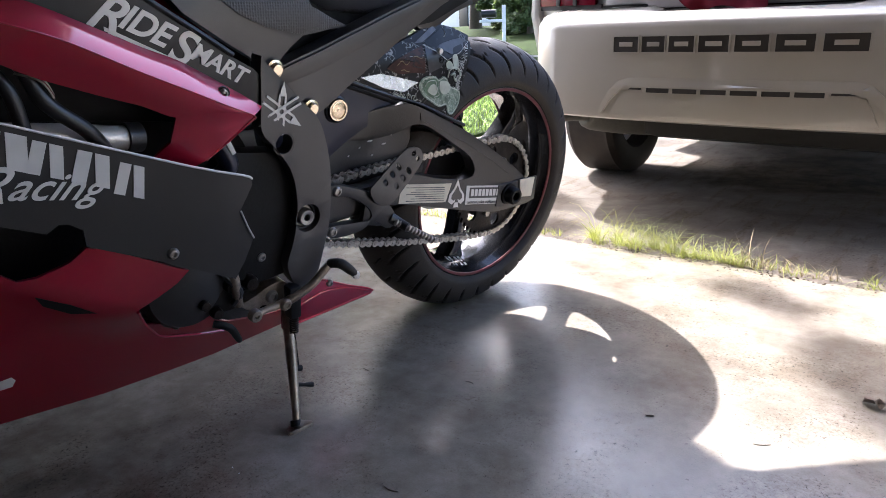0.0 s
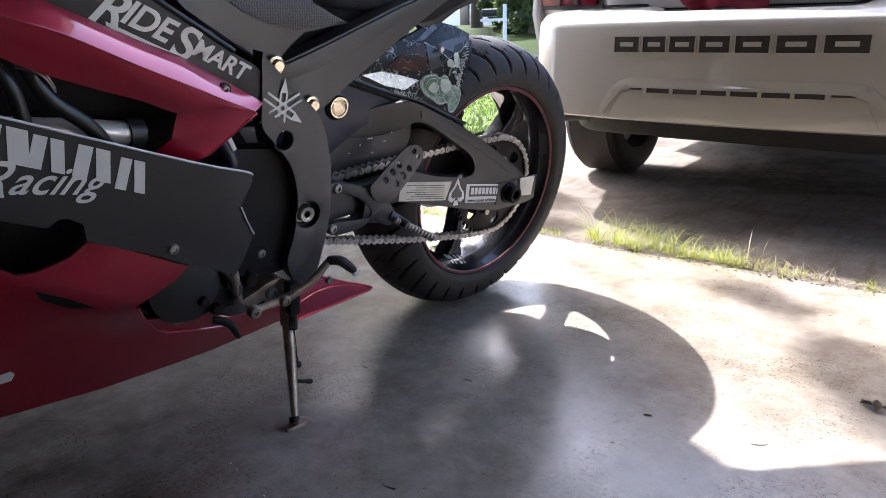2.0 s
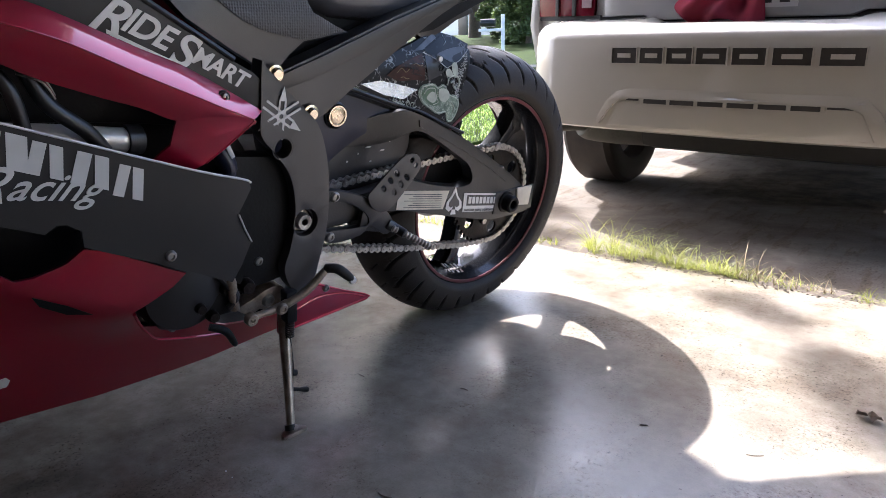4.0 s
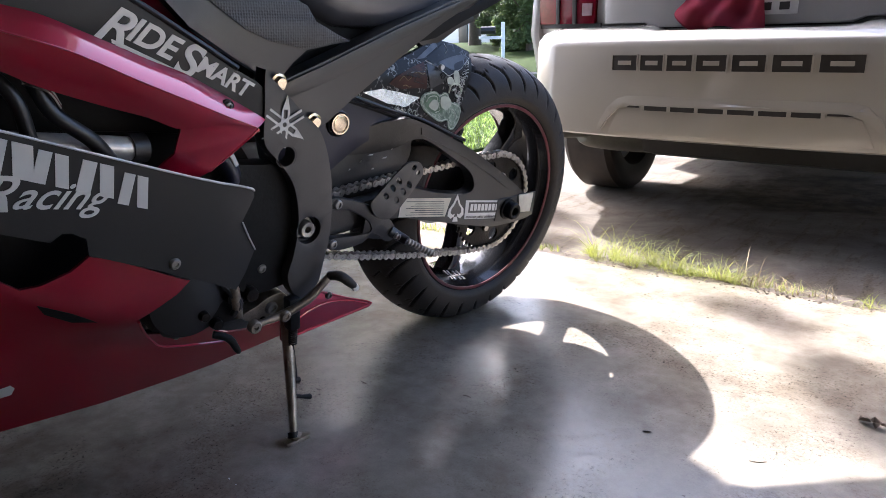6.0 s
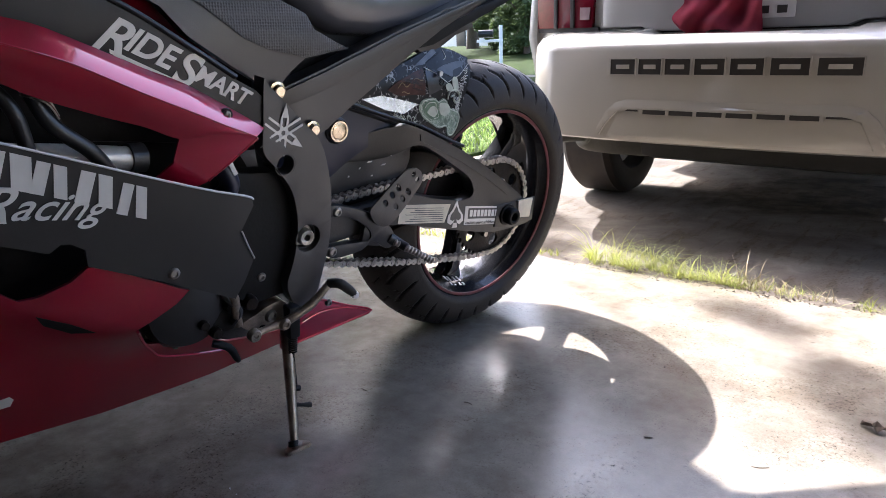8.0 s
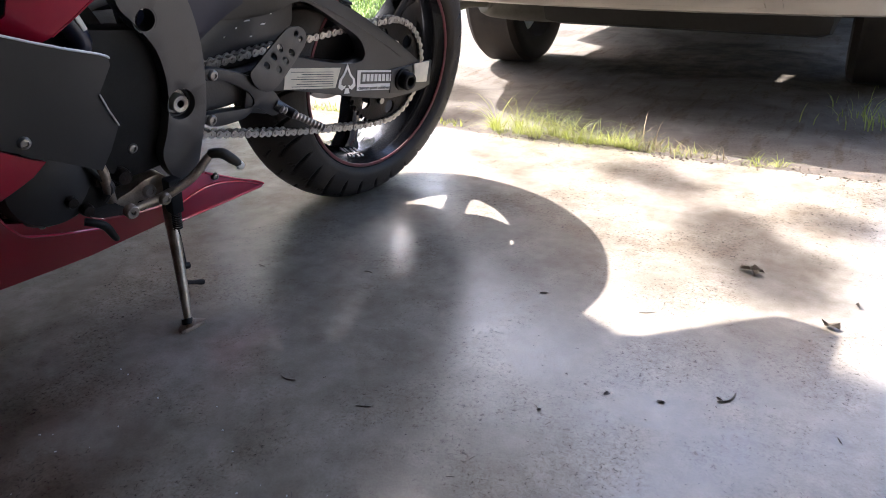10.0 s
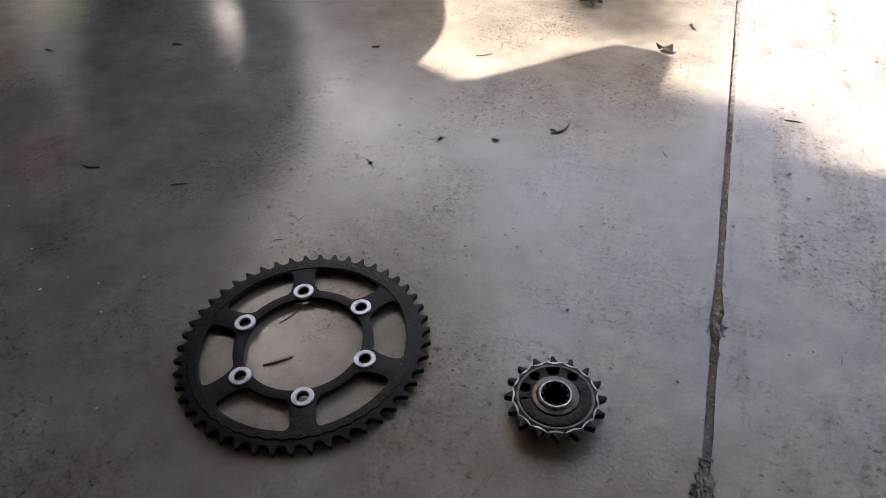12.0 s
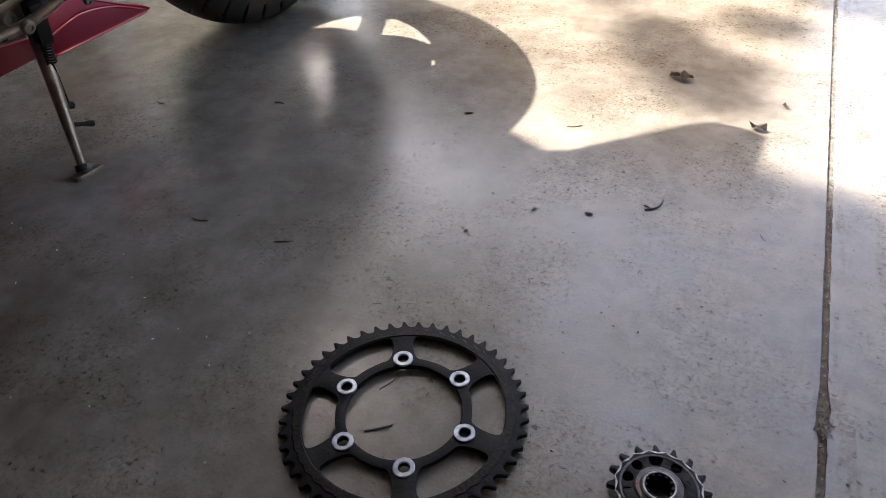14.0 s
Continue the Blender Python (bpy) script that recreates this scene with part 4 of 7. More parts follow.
# drive chain: links on one loop round both sprockets
def chain():
    ctr, r_rear, r_front, front = Vector((0, 0)), 0.1115, 0.0405, Vector((0.615, 0.035))
    pts = []
    for a in np.linspace(radians(262), radians(92), 60):
        pts.append(Vector((r_rear * math.cos(a), r_rear * math.sin(a))))
    top = [Vector((0.10, 0.1105)), Vector((0.25, 0.1045)), Vector((0.40, 0.0960)), Vector((0.52, 0.085))]
    pts += top
    for a in np.linspace(radians(85), radians(-75), 20):
        pts.append(front + Vector((r_front * math.cos(a), r_front * math.sin(a))))
    pts += [Vector((0.50, -0.018)), Vector((0.38, -0.046)), Vector((0.25, -0.074)), Vector((0.12, -0.098)), Vector((0.05, -0.1085))]
    p3 = smooth_path([(q.x, 0, q.y) for q in pts], 6, True)
    d = [0.0]
    for a, c in zip(p3, p3[1:] + p3[:1]):
        d.append(d[-1] + (c - a).length)
    n = int(round(d[-1] / 0.015875 / 2)) * 2
    pins, i = [], 0
    for k in range(n):
        s = d[-1] * k / n
        while d[i + 1] < s:
            i += 1
        u = (s - d[i]) / max(d[i + 1] - d[i], 1e-9)
        pins.append(p3[i].lerp(p3[(i + 1) % len(p3)], u))
    holder = bp("drive_chain", rod((0.615, 0.060, 0.035), (0.615, 0.100, 0.035), 0.034, 20), "grime", "greasy steel roller chain")
    pitch = 0.015875

    def link(gap, pin):
        bm = bmesh.new()
        eye = [(math.cos(a), math.sin(a)) for a in np.linspace(radians(35), radians(325), 9)]
        loop = [(0.0072 * x, 0.0072 * z) for x, z in eye] + [(pitch * 0.5, -0.0034)] + [(pitch - 0.0072 * x, -0.0072 * z) for x, z in eye] + [(pitch * 0.5, 0.0034)]
        for s in (-1, 1):
            y = s * gap
            plate(loop, y - 0.0009, y + 0.0009, bm=bm)
        if pin:
            for x in (0, pitch):
                rod((x, -gap - 0.0026, 0), (x, gap + 0.0026, 0), 0.0028, 8, bm)
        else:
            for x in (0, pitch):
                rod((x, -gap, 0), (x, gap, 0), 0.0050, 8, bm)
        return bm

    meshes = []
    for gap, pin in ((0.0062, False), (0.0084, True)):
        me = mesh_from("link", link(gap, pin), M["chain"])
        shade(me, 40)
        meshes.append(me)
    for k in range(n):
        a, c = pins[k], pins[(k + 1) % n]
        ob = new("link", meshes[k % 2])
        ob.parent = holder
        x = (c - a).normalized()
        y = Vector((0, 1, 0))
        z = x.cross(y)
        ob.matrix_basis = Matrix(((x.x, y.x, z.x, a.x), (x.y, y.y, z.y, SPK_Y), (x.z, y.z, z.z, a.z), (0, 0, 0, 1)))


chain()

# main frame: pivot plate, hidden beams, engine mass
PIVOT_PLATE = [(0.6308, 0.331), (0.6235, 0.3255), (0.597, 0.2995), (0.5591, 0.262), (0.5328, 0.235), (0.5167, 0.193), (0.5073, 0.134), (0.5085, 0.062), (0.519, 0.013), (0.533, -0.036), (0.547, -0.054), (0.566, -0.053), (0.584, -0.030), (0.592, 0.000), (0.581, 0.034), (0.573, 0.076), (0.5735, 0.118), (0.585, 0.161), (0.612, 0.199), (0.6345, 0.228), (0.6335, 0.270)]
frame_ob = bp("main_frame", plate(curve2(PIVOT_PLATE, 4), 0.140, 0.167, [circle(0.596, 0.203, 0.0155, 28), circle(0.552, 0.072, 0.024, 28)], bevel=0.011, cut=0.03, bow=lambda x, z: 0.012 * min(1, max(0, (x - 0.55) / 0.2)) - 0.03 * max(0, z - 0.22)), "frame", "satin grey aluminium frame side plate", None, 60)
bp("hole_lining", lathe([(0.0155, 0.012), (0.0172, 0.026), (0.0185, 0.026), (0.0175, 0.0)], 28, closed=True, at=(0.596, 0.143, 0.203)), "plastic", "", frame_ob)
bp("pivot_nut", lathe([(0.006, 0.018), (0.008, 0.019), (0.0125, 0.019), (0.0145, 0.015), (0.0145, 0.004), (0.020, 0.004), (0.022, 0.0), (0.006, 0.0)], 24, closed=True, at=(0.551, 0.146, 0.071)), "chain", "", frame_ob)
bp("pivot_nut_ring", lathe([(0.0185, 0.010), (0.0195, 0.012), (0.0225, 0.012), (0.0238, 0.008), (0.0238, 0.0), (0.0185, 0.0)], 28, closed=True, at=(0.552, 0.144, 0.072)), "plastic", "", frame_ob)
screw(0.596, 0.203, 0.128, 0.015, "deep", "hole_floor", frame_ob, False, 0.002)
mark = bmesh.new()
for k in range(3):
    a = radians(90 + 120 * k + 6)
    d = Vector((math.cos(a), 0, math.sin(a)))
    e = Vector((-d.z, 0, d.x))
    for s in (-1, 1):
        q = [d * -0.030 + e * (0.0045 * s), d * 0.020 + e * (0.0045 * s)]
        loop = [q[0] - e * 0.0015, q[0] + e * 0.0015, q[1] + e * 0.0015, q[1] - e * 0.0015]
        plate([(v.x, v.z) for v in loop], 0.0, 0.0006 + 0.0002 * k, bm=mark)
    tri = [d * 0.019 + e * 0.0058, d * 0.037, d * 0.019 - e * 0.0058]
    plate([(v.x, v.z) for v in tri], 0.0, 0.0008 + 0.0002 * k, bm=mark)
mark.transform(Matrix.Translation((0.600, 0.1695, 0.253)) @ Matrix.Diagonal((1.15, 1.0, 1.2, 1.0)) @ Matrix.Rotation(radians(-2), 4, "X"))
bp("frame_emblem", mark, "decal", "silver emblem of crossed bars", frame_ob)
bp("engine", plate(curve2([(1.08, -0.08), (1.08, 0.20), (0.92, 0.30), (0.70, 0.26), (0.62, 0.17), (0.585, 0.02), (0.62, -0.06), (0.75, -0.09)], 4), -0.15, 0.115, bevel=0.012), "deep", "black engine block")
cover = bp("engine_cover", plate(curve2([(0.735, 0.185), (0.640, 0.190), (0.550, 0.165), (0.530, 0.060), (0.540, -0.010), (0.640, -0.030), (0.700, -0.010), (0.740, 0.060)], 4), 0.110, 0.149, bevel=0.008), "deep", "matte black sprocket cover")
bp("cover_rib", tube([(0.690, 0.140, 0.128), (0.640, 0.146, 0.146), (0.606, 0.143, 0.154)], 0.0022, 8), "plastic", "", cover)
clutch = bp("stator_cover", lathe([(0, 0.040), (0.040, 0.040), (0.062, 0.034), (0.070, 0.020), (0.072, 0.0)], 44, at=(0.752, 0.118, -0.005)), "plastic", "black round alternator cover")
for a in (200, 245, 285, 330):
    screw(0.752 + 0.069 * math.cos(radians(a)), -0.005 + 0.069 * math.sin(radians(a)), 0.132, 0.0055, "steel", "cover_bolt", clutch)
bp("frame_spar", plate(curve2([(1.12, 0.30), (1.12, 0.42), (0.85, 0.40), (0.68, 0.33), (0.66, 0.24), (0.80, 0.25)], 3), -0.13, 0.130, bevel=0.012), "deep", "black frame spar behind the fairing")
tubeob = bp("coolant_pipe", tube([(0.99, 0.150, 0.262), (0.90, 0.158, 0.252), (0.822, 0.160, 0.240)], 0.0155, 20), "alu", "bare aluminium pipe")
bp("pipe_clamp", tube([(0.826, 0.160, 0.2405), (0.806, 0.158, 0.239)], 0.0195, 20), "plastic", "", tubeob)
wires = bp("wiring_loom", tube([(0.96, 0.172, 0.40), (0.935, 0.180, 0.34), (0.918, 0.188, 0.30), (0.880, 0.190, 0.265), (0.858, 0.182, 0.235)], 0.0095, 12, 8), "plastic", "black cables behind the fairing")
bp("cable", tube([(0.985, 0.165, 0.36), (0.955, 0.185, 0.32), (0.945, 0.188, 0.27), (0.935, 0.180, 0.23)], 0.0085, 12, 8), "plastic", "", wires)
for k in range(3):
    bp("thin_wire", tube([(0.945, 0.186, 0.335 + 0.004 * k), (0.922, 0.195, 0.326 + 0.003 * k), (0.910, 0.192, 0.306 + 0.002 * k)], 0.0013, 6, 5), "stripe" if k == 1 else "steel", "", wires)
bp("hose", tube([(0.715, 0.150, 0.235), (0.700, 0.165, 0.215), (0.688, 0.168, 0.185), (0.70, 0.160, 0.165)], 0.014, 14, 6), "navy", "dark blue-black hose end")
bp("hose_clip", plate([(0.694, 0.232), (0.682, 0.205), (0.688, 0.202), (0.701, 0.228)], 0.176, 0.182, bevel=0.001), "decal", "silver clip")

# subframe rail and tail
RAIL = [(0.605, 0.304), (0.585, 0.308), (0.500, 0.338), (0.430, 0.364), (0.360, 0.391), (0.250, 0.428), (0.150, 0.460), (0.138, 0.450), (0.250, 0.396), (0.335, 0.345), (0.395, 0.305), (0.450, 0.270), (0.495, 0.238), (0.520, 0.228), (0.548, 0.240), (0.575, 0.275)]
rail = bp("subframe", plate(RAIL, 0.098, 0.132, bevel=0.004, cut=0.04), "frame", "grey cast subframe rail")
bp("subframe_lip", plate([(0.590, 0.303), (0.500, 0.334), (0.360, 0.387), (0.250, 0.424), (0.155, 0.454), (0.155, 0.448), (0.250, 0.410), (0.330, 0.376), (0.420, 0.334), (0.520, 0.298), (0.572, 0.284)], 0.131, 0.1375, bevel=0.0025), "frame", "", rail)
bp("subframe_right", plate(RAIL, -0.132, -0.098, bevel=0.004), "frame", "", rail)
for x, z in ((0.590, 0.309), (0.526, 0.244)):
    bp("rail_bolt", lathe([(0, 0.010), (0.0075, 0.010), (0.0092, 0.008), (0.0100, 0.003), (0.0135, 0.002), (0.0140, 0.0), (0, 0)], 24, at=(x, 0.137, z)), "gold", "copper-toned bolt head", rail)
shock = bp("rear_cowl", plate(curve2([(0.560, 0.240), (0.500, 0.285), (0.440, 0.276), (0.400, 0.262), (0.330, 0.236), (0.2865, 0.220), (0.235, 0.196), (0.1824, 0.170), (0.120, 0.140), (0.130, 0.132), (0.200, 0.160), (0.28, 0.196), (0.330, 0.194), (0.380, 0.178), (0.430, 0.152), (0.480, 0.118), (0.520, 0.110), (0.555, 0.15)], 4), 0.02, 0.086, bevel=0.010), "navy", "glossy blue-black inner cowl")
bp("frame_plug", lathe([(0, 0.008), (0.0145, 0.008), (0.0155, 0.0095), (0.0185, 0.0095), (0.0195, 0.006), (0.0195, 0.0), (0, 0)], 36, at=(0.440, 0.085, 0.2213)), "gold", "polished brass-toned plug", shock)
bp("plug_face", lathe([(0, 0.0098), (0.0022, 0.0098), (0.0026, 0.0090), (0.0120, 0.0092), (0.0140, 0.0085), (0.0140, 0.007), (0, 0.007)], 32, at=(0.440, 0.085, 0.2213)), "gold", "turned brass plug face", shock)
bp("plug_ring", lathe([(0.0195, 0.004), (0.0205, 0.006), (0.0235, 0.004), (0.0240, 0.0), (0.0195, 0.0)], 36, closed=True, at=(0.440, 0.085, 0.2213)), "plastic", "", shock)
bp("cowl_trim", tube([(0.425, 0.088, 0.262), (0.325, 0.087, 0.227), (0.235, 0.087, 0.190), (0.125, 0.086, 0.140)], 0.0035, 8, 4), "deep", "", shock)


def shell(name, sections, mat, label, segs=24, power=2.6, parent=None):
    """A closed body through cross sections (x, half width, bottom, top)."""
    bm = bmesh.new()
    rings = []
    for x, hw, z0, z1 in sections:
        ring = []
        for k in range(segs):
            a = 2 * math.pi * k / segs
            c, s = math.cos(a), math.sin(a)
            ring.append(bm.verts.new((x, hw * math.copysign(abs(c) ** (2 / power), c), (z0 + z1) / 2 + (z1 - z0) / 2 * math.copysign(abs(s) ** (2 / power), s))))
        rings.append(ring)
    for r0, r1 in zip(rings, rings[1:]):
        for k in range(segs):
            bm.faces.new((r0[k], r0[(k + 1) % segs], r1[(k + 1) % segs], r1[k]))
    bm.faces.new(rings[0])
    bm.faces.new(rings[-1][::-1])
    return bp(name, bm, mat, label, parent, 50)


tank = shell("fuel_tank", [(1.02, 0.06, 0.46, 0.58), (0.97, 0.100, 0.42, 0.62), (0.86, 0.115, 0.39, 0.645), (0.74, 0.108, 0.36, 0.63), (0.64, 0.098, 0.335, 0.56), (0.57, 0.085, 0.335, 0.49), (0.53, 0.075, 0.36, 0.455)], "red", "dark red fuel tank")
KNEE = [(0.800, 0.448), (0.755, 0.425), (0.722, 0.388), (0.660, 0.347), (0.606, 0.314), (0.590, 0.306), (0.560, 0.336), (0.536, 0.354), (0.490, 0.361), (0.440, 0.364), (0.476, 0.374), (0.522, 0.394), (0.536, 0.418), (0.552, 0.424), (0.588, 0.438), (0.625, 0.470), (0.66, 0.515), (0.80, 0.530), (0.88, 0.500), (0.86, 0.460)]
knee = bp("knee_panel", plate(KNEE, 0.104, 0.130, bevel=0.003, cut=0.03, bow=lambda x, z: -0.16 * max(0, z - 0.385) - 0.25 * max(0, 0.50 - x)), "frame", "brown-grey plastic side panel under the tank")
GRIP = [(0.790, 0.495), (0.735, 0.450), (0.695, 0.425), (0.640, 0.385), (0.600, 0.368), (0.540, 0.356), (0.480, 0.365), (0.448, 0.366), (0.478, 0.377), (0.520, 0.396), (0.533, 0.418), (0.550, 0.426), (0.586, 0.441), (0.622, 0.472), (0.66, 0.512), (0.78, 0.520)]
bp("knee_grip", plate(GRIP, 0.130, 0.1325, bevel=0.0008, cut=0.02, bow=lambda x, z: -0.16 * max(0, z - 0.385) - 0.25 * max(0, 0.50 - x)), "carbon", "dimpled grey grip pad", knee)
shell("seat", [(0.56, 0.085, 0.42, 0.50), (0.52, 0.105, 0.400, 0.50), (0.46, 0.115, 0.372, 0.495), (0.38, 0.118, 0.366, 0.49), (0.28, 0.115, 0.376, 0.495), (0.19, 0.105, 0.398, 0.505), (0.12, 0.090, 0.42, 0.51)], "seat", "smooth black rider seat", 28)
shell("tail_cowl", [(0.34, 0.095, 0.375, 0.41), (0.25, 0.110, 0.383, 0.45), (0.14, 0.100, 0.405, 0.54), (0.06, 0.075, 0.424, 0.58), (0.012, 0.058, 0.432, 0.60), (-0.10, 0.045, 0.493, 0.625), (-0.20, 0.036, 0.551, 0.632), (-0.238, 0.032, 0.573, 0.630), (-0.244, 0.028, 0.590, 0.626)], "plastic", "black tail section", 24, 4.0)
bp("tail_lining", plate([(0.33, 0.380), (0.26, 0.402), (0.16, 0.418), (0.06, 0.446), (-0.03, 0.476), (-0.02, 0.462), (0.06, 0.428), (0.15, 0.392), (0.22, 0.362), (0.29, 0.350)], -0.07, 0.085, bevel=0.004), "deep", "black undertail lining")
bp("rail_filler", plate([(0.60, 0.290), (0.44, 0.330), (0.30, 0.362), (0.26, 0.390), (0.30, 0.43), (0.60, 0.43)], -0.08, 0.080), "deep", "dark inner tail structure")
# rear hugger with printed film
hug_bow = lambda x, z: -0.55 * max(0.0, z - 0.300) - 0.10 * max(0.0, 0.20 - x)
hug = bp("rear_hugger", plate([(0.430, 0.280), (0.415, 0.272), (0.334, 0.244), (0.255, 0.222), (0.174, 0.184), (0.147, 0.186), (0.142, 0.225), (0.126, 0.270), (0.110, 0.321), (0.130, 0.338), (0.156, 0.349), (0.203, 0.358), (0.265, 0.338), (0.326, 0.320), (0.400, 0.300)], 0.090, 0.097, bevel=0.0015, cut=0.02, bow=hug_bow), "graphic", "dark rear mudguard with printed film")
hug_top = lathe([(0.322, -0.085), (0.338, -0.060), (0.346, 0.0), (0.338, 0.060), (0.322, 0.085), (0.318, 0.084), (0.334, 0.058), (0.341, 0.0), (0.334, -0.058), (0.318, -0.084)], 90, closed=True)
bmesh.ops.delete(hug_top, geom=[v for v in hug_top.verts if not (radians(40) < math.atan2(v.co.z, v.co.x) < radians(72))], context="VERTS")
bp("hugger_top", hug_top, "graphic", "", hug)

# ---- fairing panels ----
def loft(rows_, bulge=0.0, steps=10, thick=0.0035, along=5):
    """A smooth skin through rows of points, bowed outwards between the rows, with thickness."""
    lines = [smooth_path(r, along) for r in rows_]
    b = bmesh.new()
    grid = []
    for a, c in zip(lines, lines[1:]):
        for k in range(steps):
            u = k / steps
            grid.append([b.verts.new(p.lerp(q, u) + Vector((0, bulge * math.sin(math.pi * u) * min(1.0, (q - p).length / 0.05), 0))) for p, q in zip(a, c)])
    grid.append([b.verts.new(p) for p in lines[-1]])
    for r0, r1 in zip(grid, grid[1:]):
        for k in range(len(r0) - 1):
            b.faces.new((r0[k], r0[k + 1], r1[k + 1], r1[k]))
    bmesh.ops.remove_doubles(b, verts=b.verts[:], dist=1e-5)
    bmesh.ops.recalc_face_normals(b, faces=b.faces[:])
    if sum(f.normal.y * f.calc_area() for f in b.faces) < 0:
        bmesh.ops.reverse_faces(b, faces=b.faces[:])
    bmesh.ops.solidify(b, geom=b.faces[:], thickness=thick)
    return b


FAIR_TOP = [(1.043, 0.1877, 0.444), (0.999, 0.1858, 0.432), (0.954, 0.1839, 0.418), (0.917, 0.1811, 0.408), (0.862, 0.1792, 0.384), (0.801, 0.1751, 0.356), (0.753, 0.1702, 0.336), (0.717, 0.169, 0.316), (0.666, 0.1739, 0.285), (0.643, 0.1883, 0.269)]
FAIR_RIDGE = [(1.051, 0.213, 0.423), (1.008, 0.213, 0.41), (0.965, 0.213, 0.395), (0.93, 0.213, 0.384), (0.891, 0.212, 0.369), (0.818, 0.21, 0.333), (0.751, 0.206, 0.302), (0.709, 0.202, 0.282), (0.68, 0.1985, 0.269), (0.66, 0.196, 0.26)]
FAIR_LOW = [(1.056, 0.2038, 0.386), (1.012, 0.2024, 0.369), (0.968, 0.2019, 0.352), (0.932, 0.2, 0.333), (0.864, 0.1987, 0.306), (0.816, 0.1991, 0.289), (0.772, 0.1966, 0.269), (0.734, 0.1983, 0.27), (0.695, 0.1981, 0.267), (0.66, 0.196, 0.26)]
TIP_MID = [(0.779, 0.19, 0.235), (0.746, 0.191, 0.237), (0.705, 0.193, 0.243), (0.66, 0.195, 0.256)]
TIP_LOW = [(0.805, 0.183, 0.212), (0.771, 0.184, 0.196), (0.73, 0.187, 0.203), (0.659, 0.194, 0.253)]
fair = bp("upper_fairing", loft([FAIR_RIDGE, FAIR_LOW], 0.0012), "red", "glossy candy red upper side fairing", None, 50)
bp("fairing_shoulder", loft([FAIR_TOP, FAIR_RIDGE], 0.0026), "red", "", fair, 50)
bp("fairing_tip", loft([FAIR_LOW[-4:], TIP_MID, TIP_LOW], -0.001), "red", "", fair, 50)
bp("fairing_edge", tube(FAIR_RIDGE, 0.0011, 8, 5), "red", "", fair)
bp("tip_edge", tube([FAIR_RIDGE[-1], TIP_LOW[-1], TIP_MID[-1], tuple(Vector(TIP_LOW[-1]).lerp(Vector(TIP_LOW[-2]), 0.5)), TIP_LOW[-2]], 0.0014, 8, 3), "red", "", fair)
bp("fairing_bolt", lathe([(0, 0.001), (0.0025, 0.001), (0.0028, 0.0035), (0.0045, 0.003), (0.0060, 0.001), (0.0062, -0.002), (0, -0.002)], 20, at=(0.6990, 0.1865, 0.2920)), "steel", "steel button bolt", fair)
bp("bolt_well", lathe([(0.0062, -0.003), (0.0070, 0.0012), (0.0085, 0.0014), (0.0092, -0.003)], 20, closed=True, at=(0.6990, 0.1855, 0.2920)), "plastic", "", fair)
infill = bp("infill_panel", plate([(1.15, 0.535), (1.0, 0.500), (0.900, 0.468), (0.831, 0.434), (0.744, 0.381), (0.673, 0.335), (0.643, 0.318), (0.632, 0.308), (0.633, 0.262), (0.700, 0.292), (0.775, 0.336), (0.855, 0.372), (0.955, 0.408), (1.15, 0.480)], 0.158, 0.166, bevel=0.002, cut=0.05, bow=lambda x, z: -0.12 * max(0, z - 0.42)), "matte", "matte black infill panel with silver words")
bp("infill_edge", tube([(0.95, 0.158, 0.482), (0.831, 0.164, 0.436), (0.744, 0.166, 0.384), (0.673, 0.166, 0.338)], 0.004, 8, 5), "matte", "", infill)

BLACK = [(1.16, 0.362), (0.980, 0.291), (0.769, 0.208), (0.690, 0.181), (0.677, 0.176), (0.675, 0.165), (0.684, 0.150), (0.696, 0.131), (0.686, 0.105), (0.676, 0.082), (0.692, 0.050), (0.709, 0.026), (0.801, 0.076), (0.905, 0.128), (0.906, 0.150), (0.921, 0.161), (0.932, 0.163), (0.946, 0.154), (0.996, 0.176), (1.16, 0.240)]
side = bp("side_panel", plate(BLACK, 0.209, 0.215, bevel=0.0016, cut=0.05, bow=lambda x, z: -0.10 * max(0, 0.72 - x)), "matte", "matte black side fairing with silver block shapes")
# silver tubes paint highlights onto the panel's edge and crease
edge = bp("panel_highlight", tube([(1.10, 0.2158, 0.3395), (0.980, 0.2158, 0.2925), (0.769, 0.2158, 0.2095), (0.690, 0.2138, 0.1825), (0.676, 0.2120, 0.1745)], 0.0016, 8, 3), "decal", "silver line painting in the edge highlight", side)
bp("panel_crease", tube([(0.697, 0.2155, 0.131), (0.688, 0.2155, 0.107), (0.677, 0.2142, 0.084)], 0.0012, 6), "decal", "", side)
screw(0.799, 0.091, 0.214, 0.0085, "steel", "panel_bolt", side, True, 0.006)
# trade marks appear as plain slanted blocks
def block(x0, x1, z_top, z_bot, slant, y, mat, parent, name="mark_block", slope=0.395):
    zt = lambda x: z_top + slope * (x - x0)
    zb = lambda x: z_bot + slope * (x - x0)
    return bp(name, plate([(x0 + slant, zb(x0 + slant)), (x0, zt(x0)), (x1, zt(x1)), (x1 + slant, zb(x1 + slant))], y, y + 0.0007), mat, "silver block", parent)
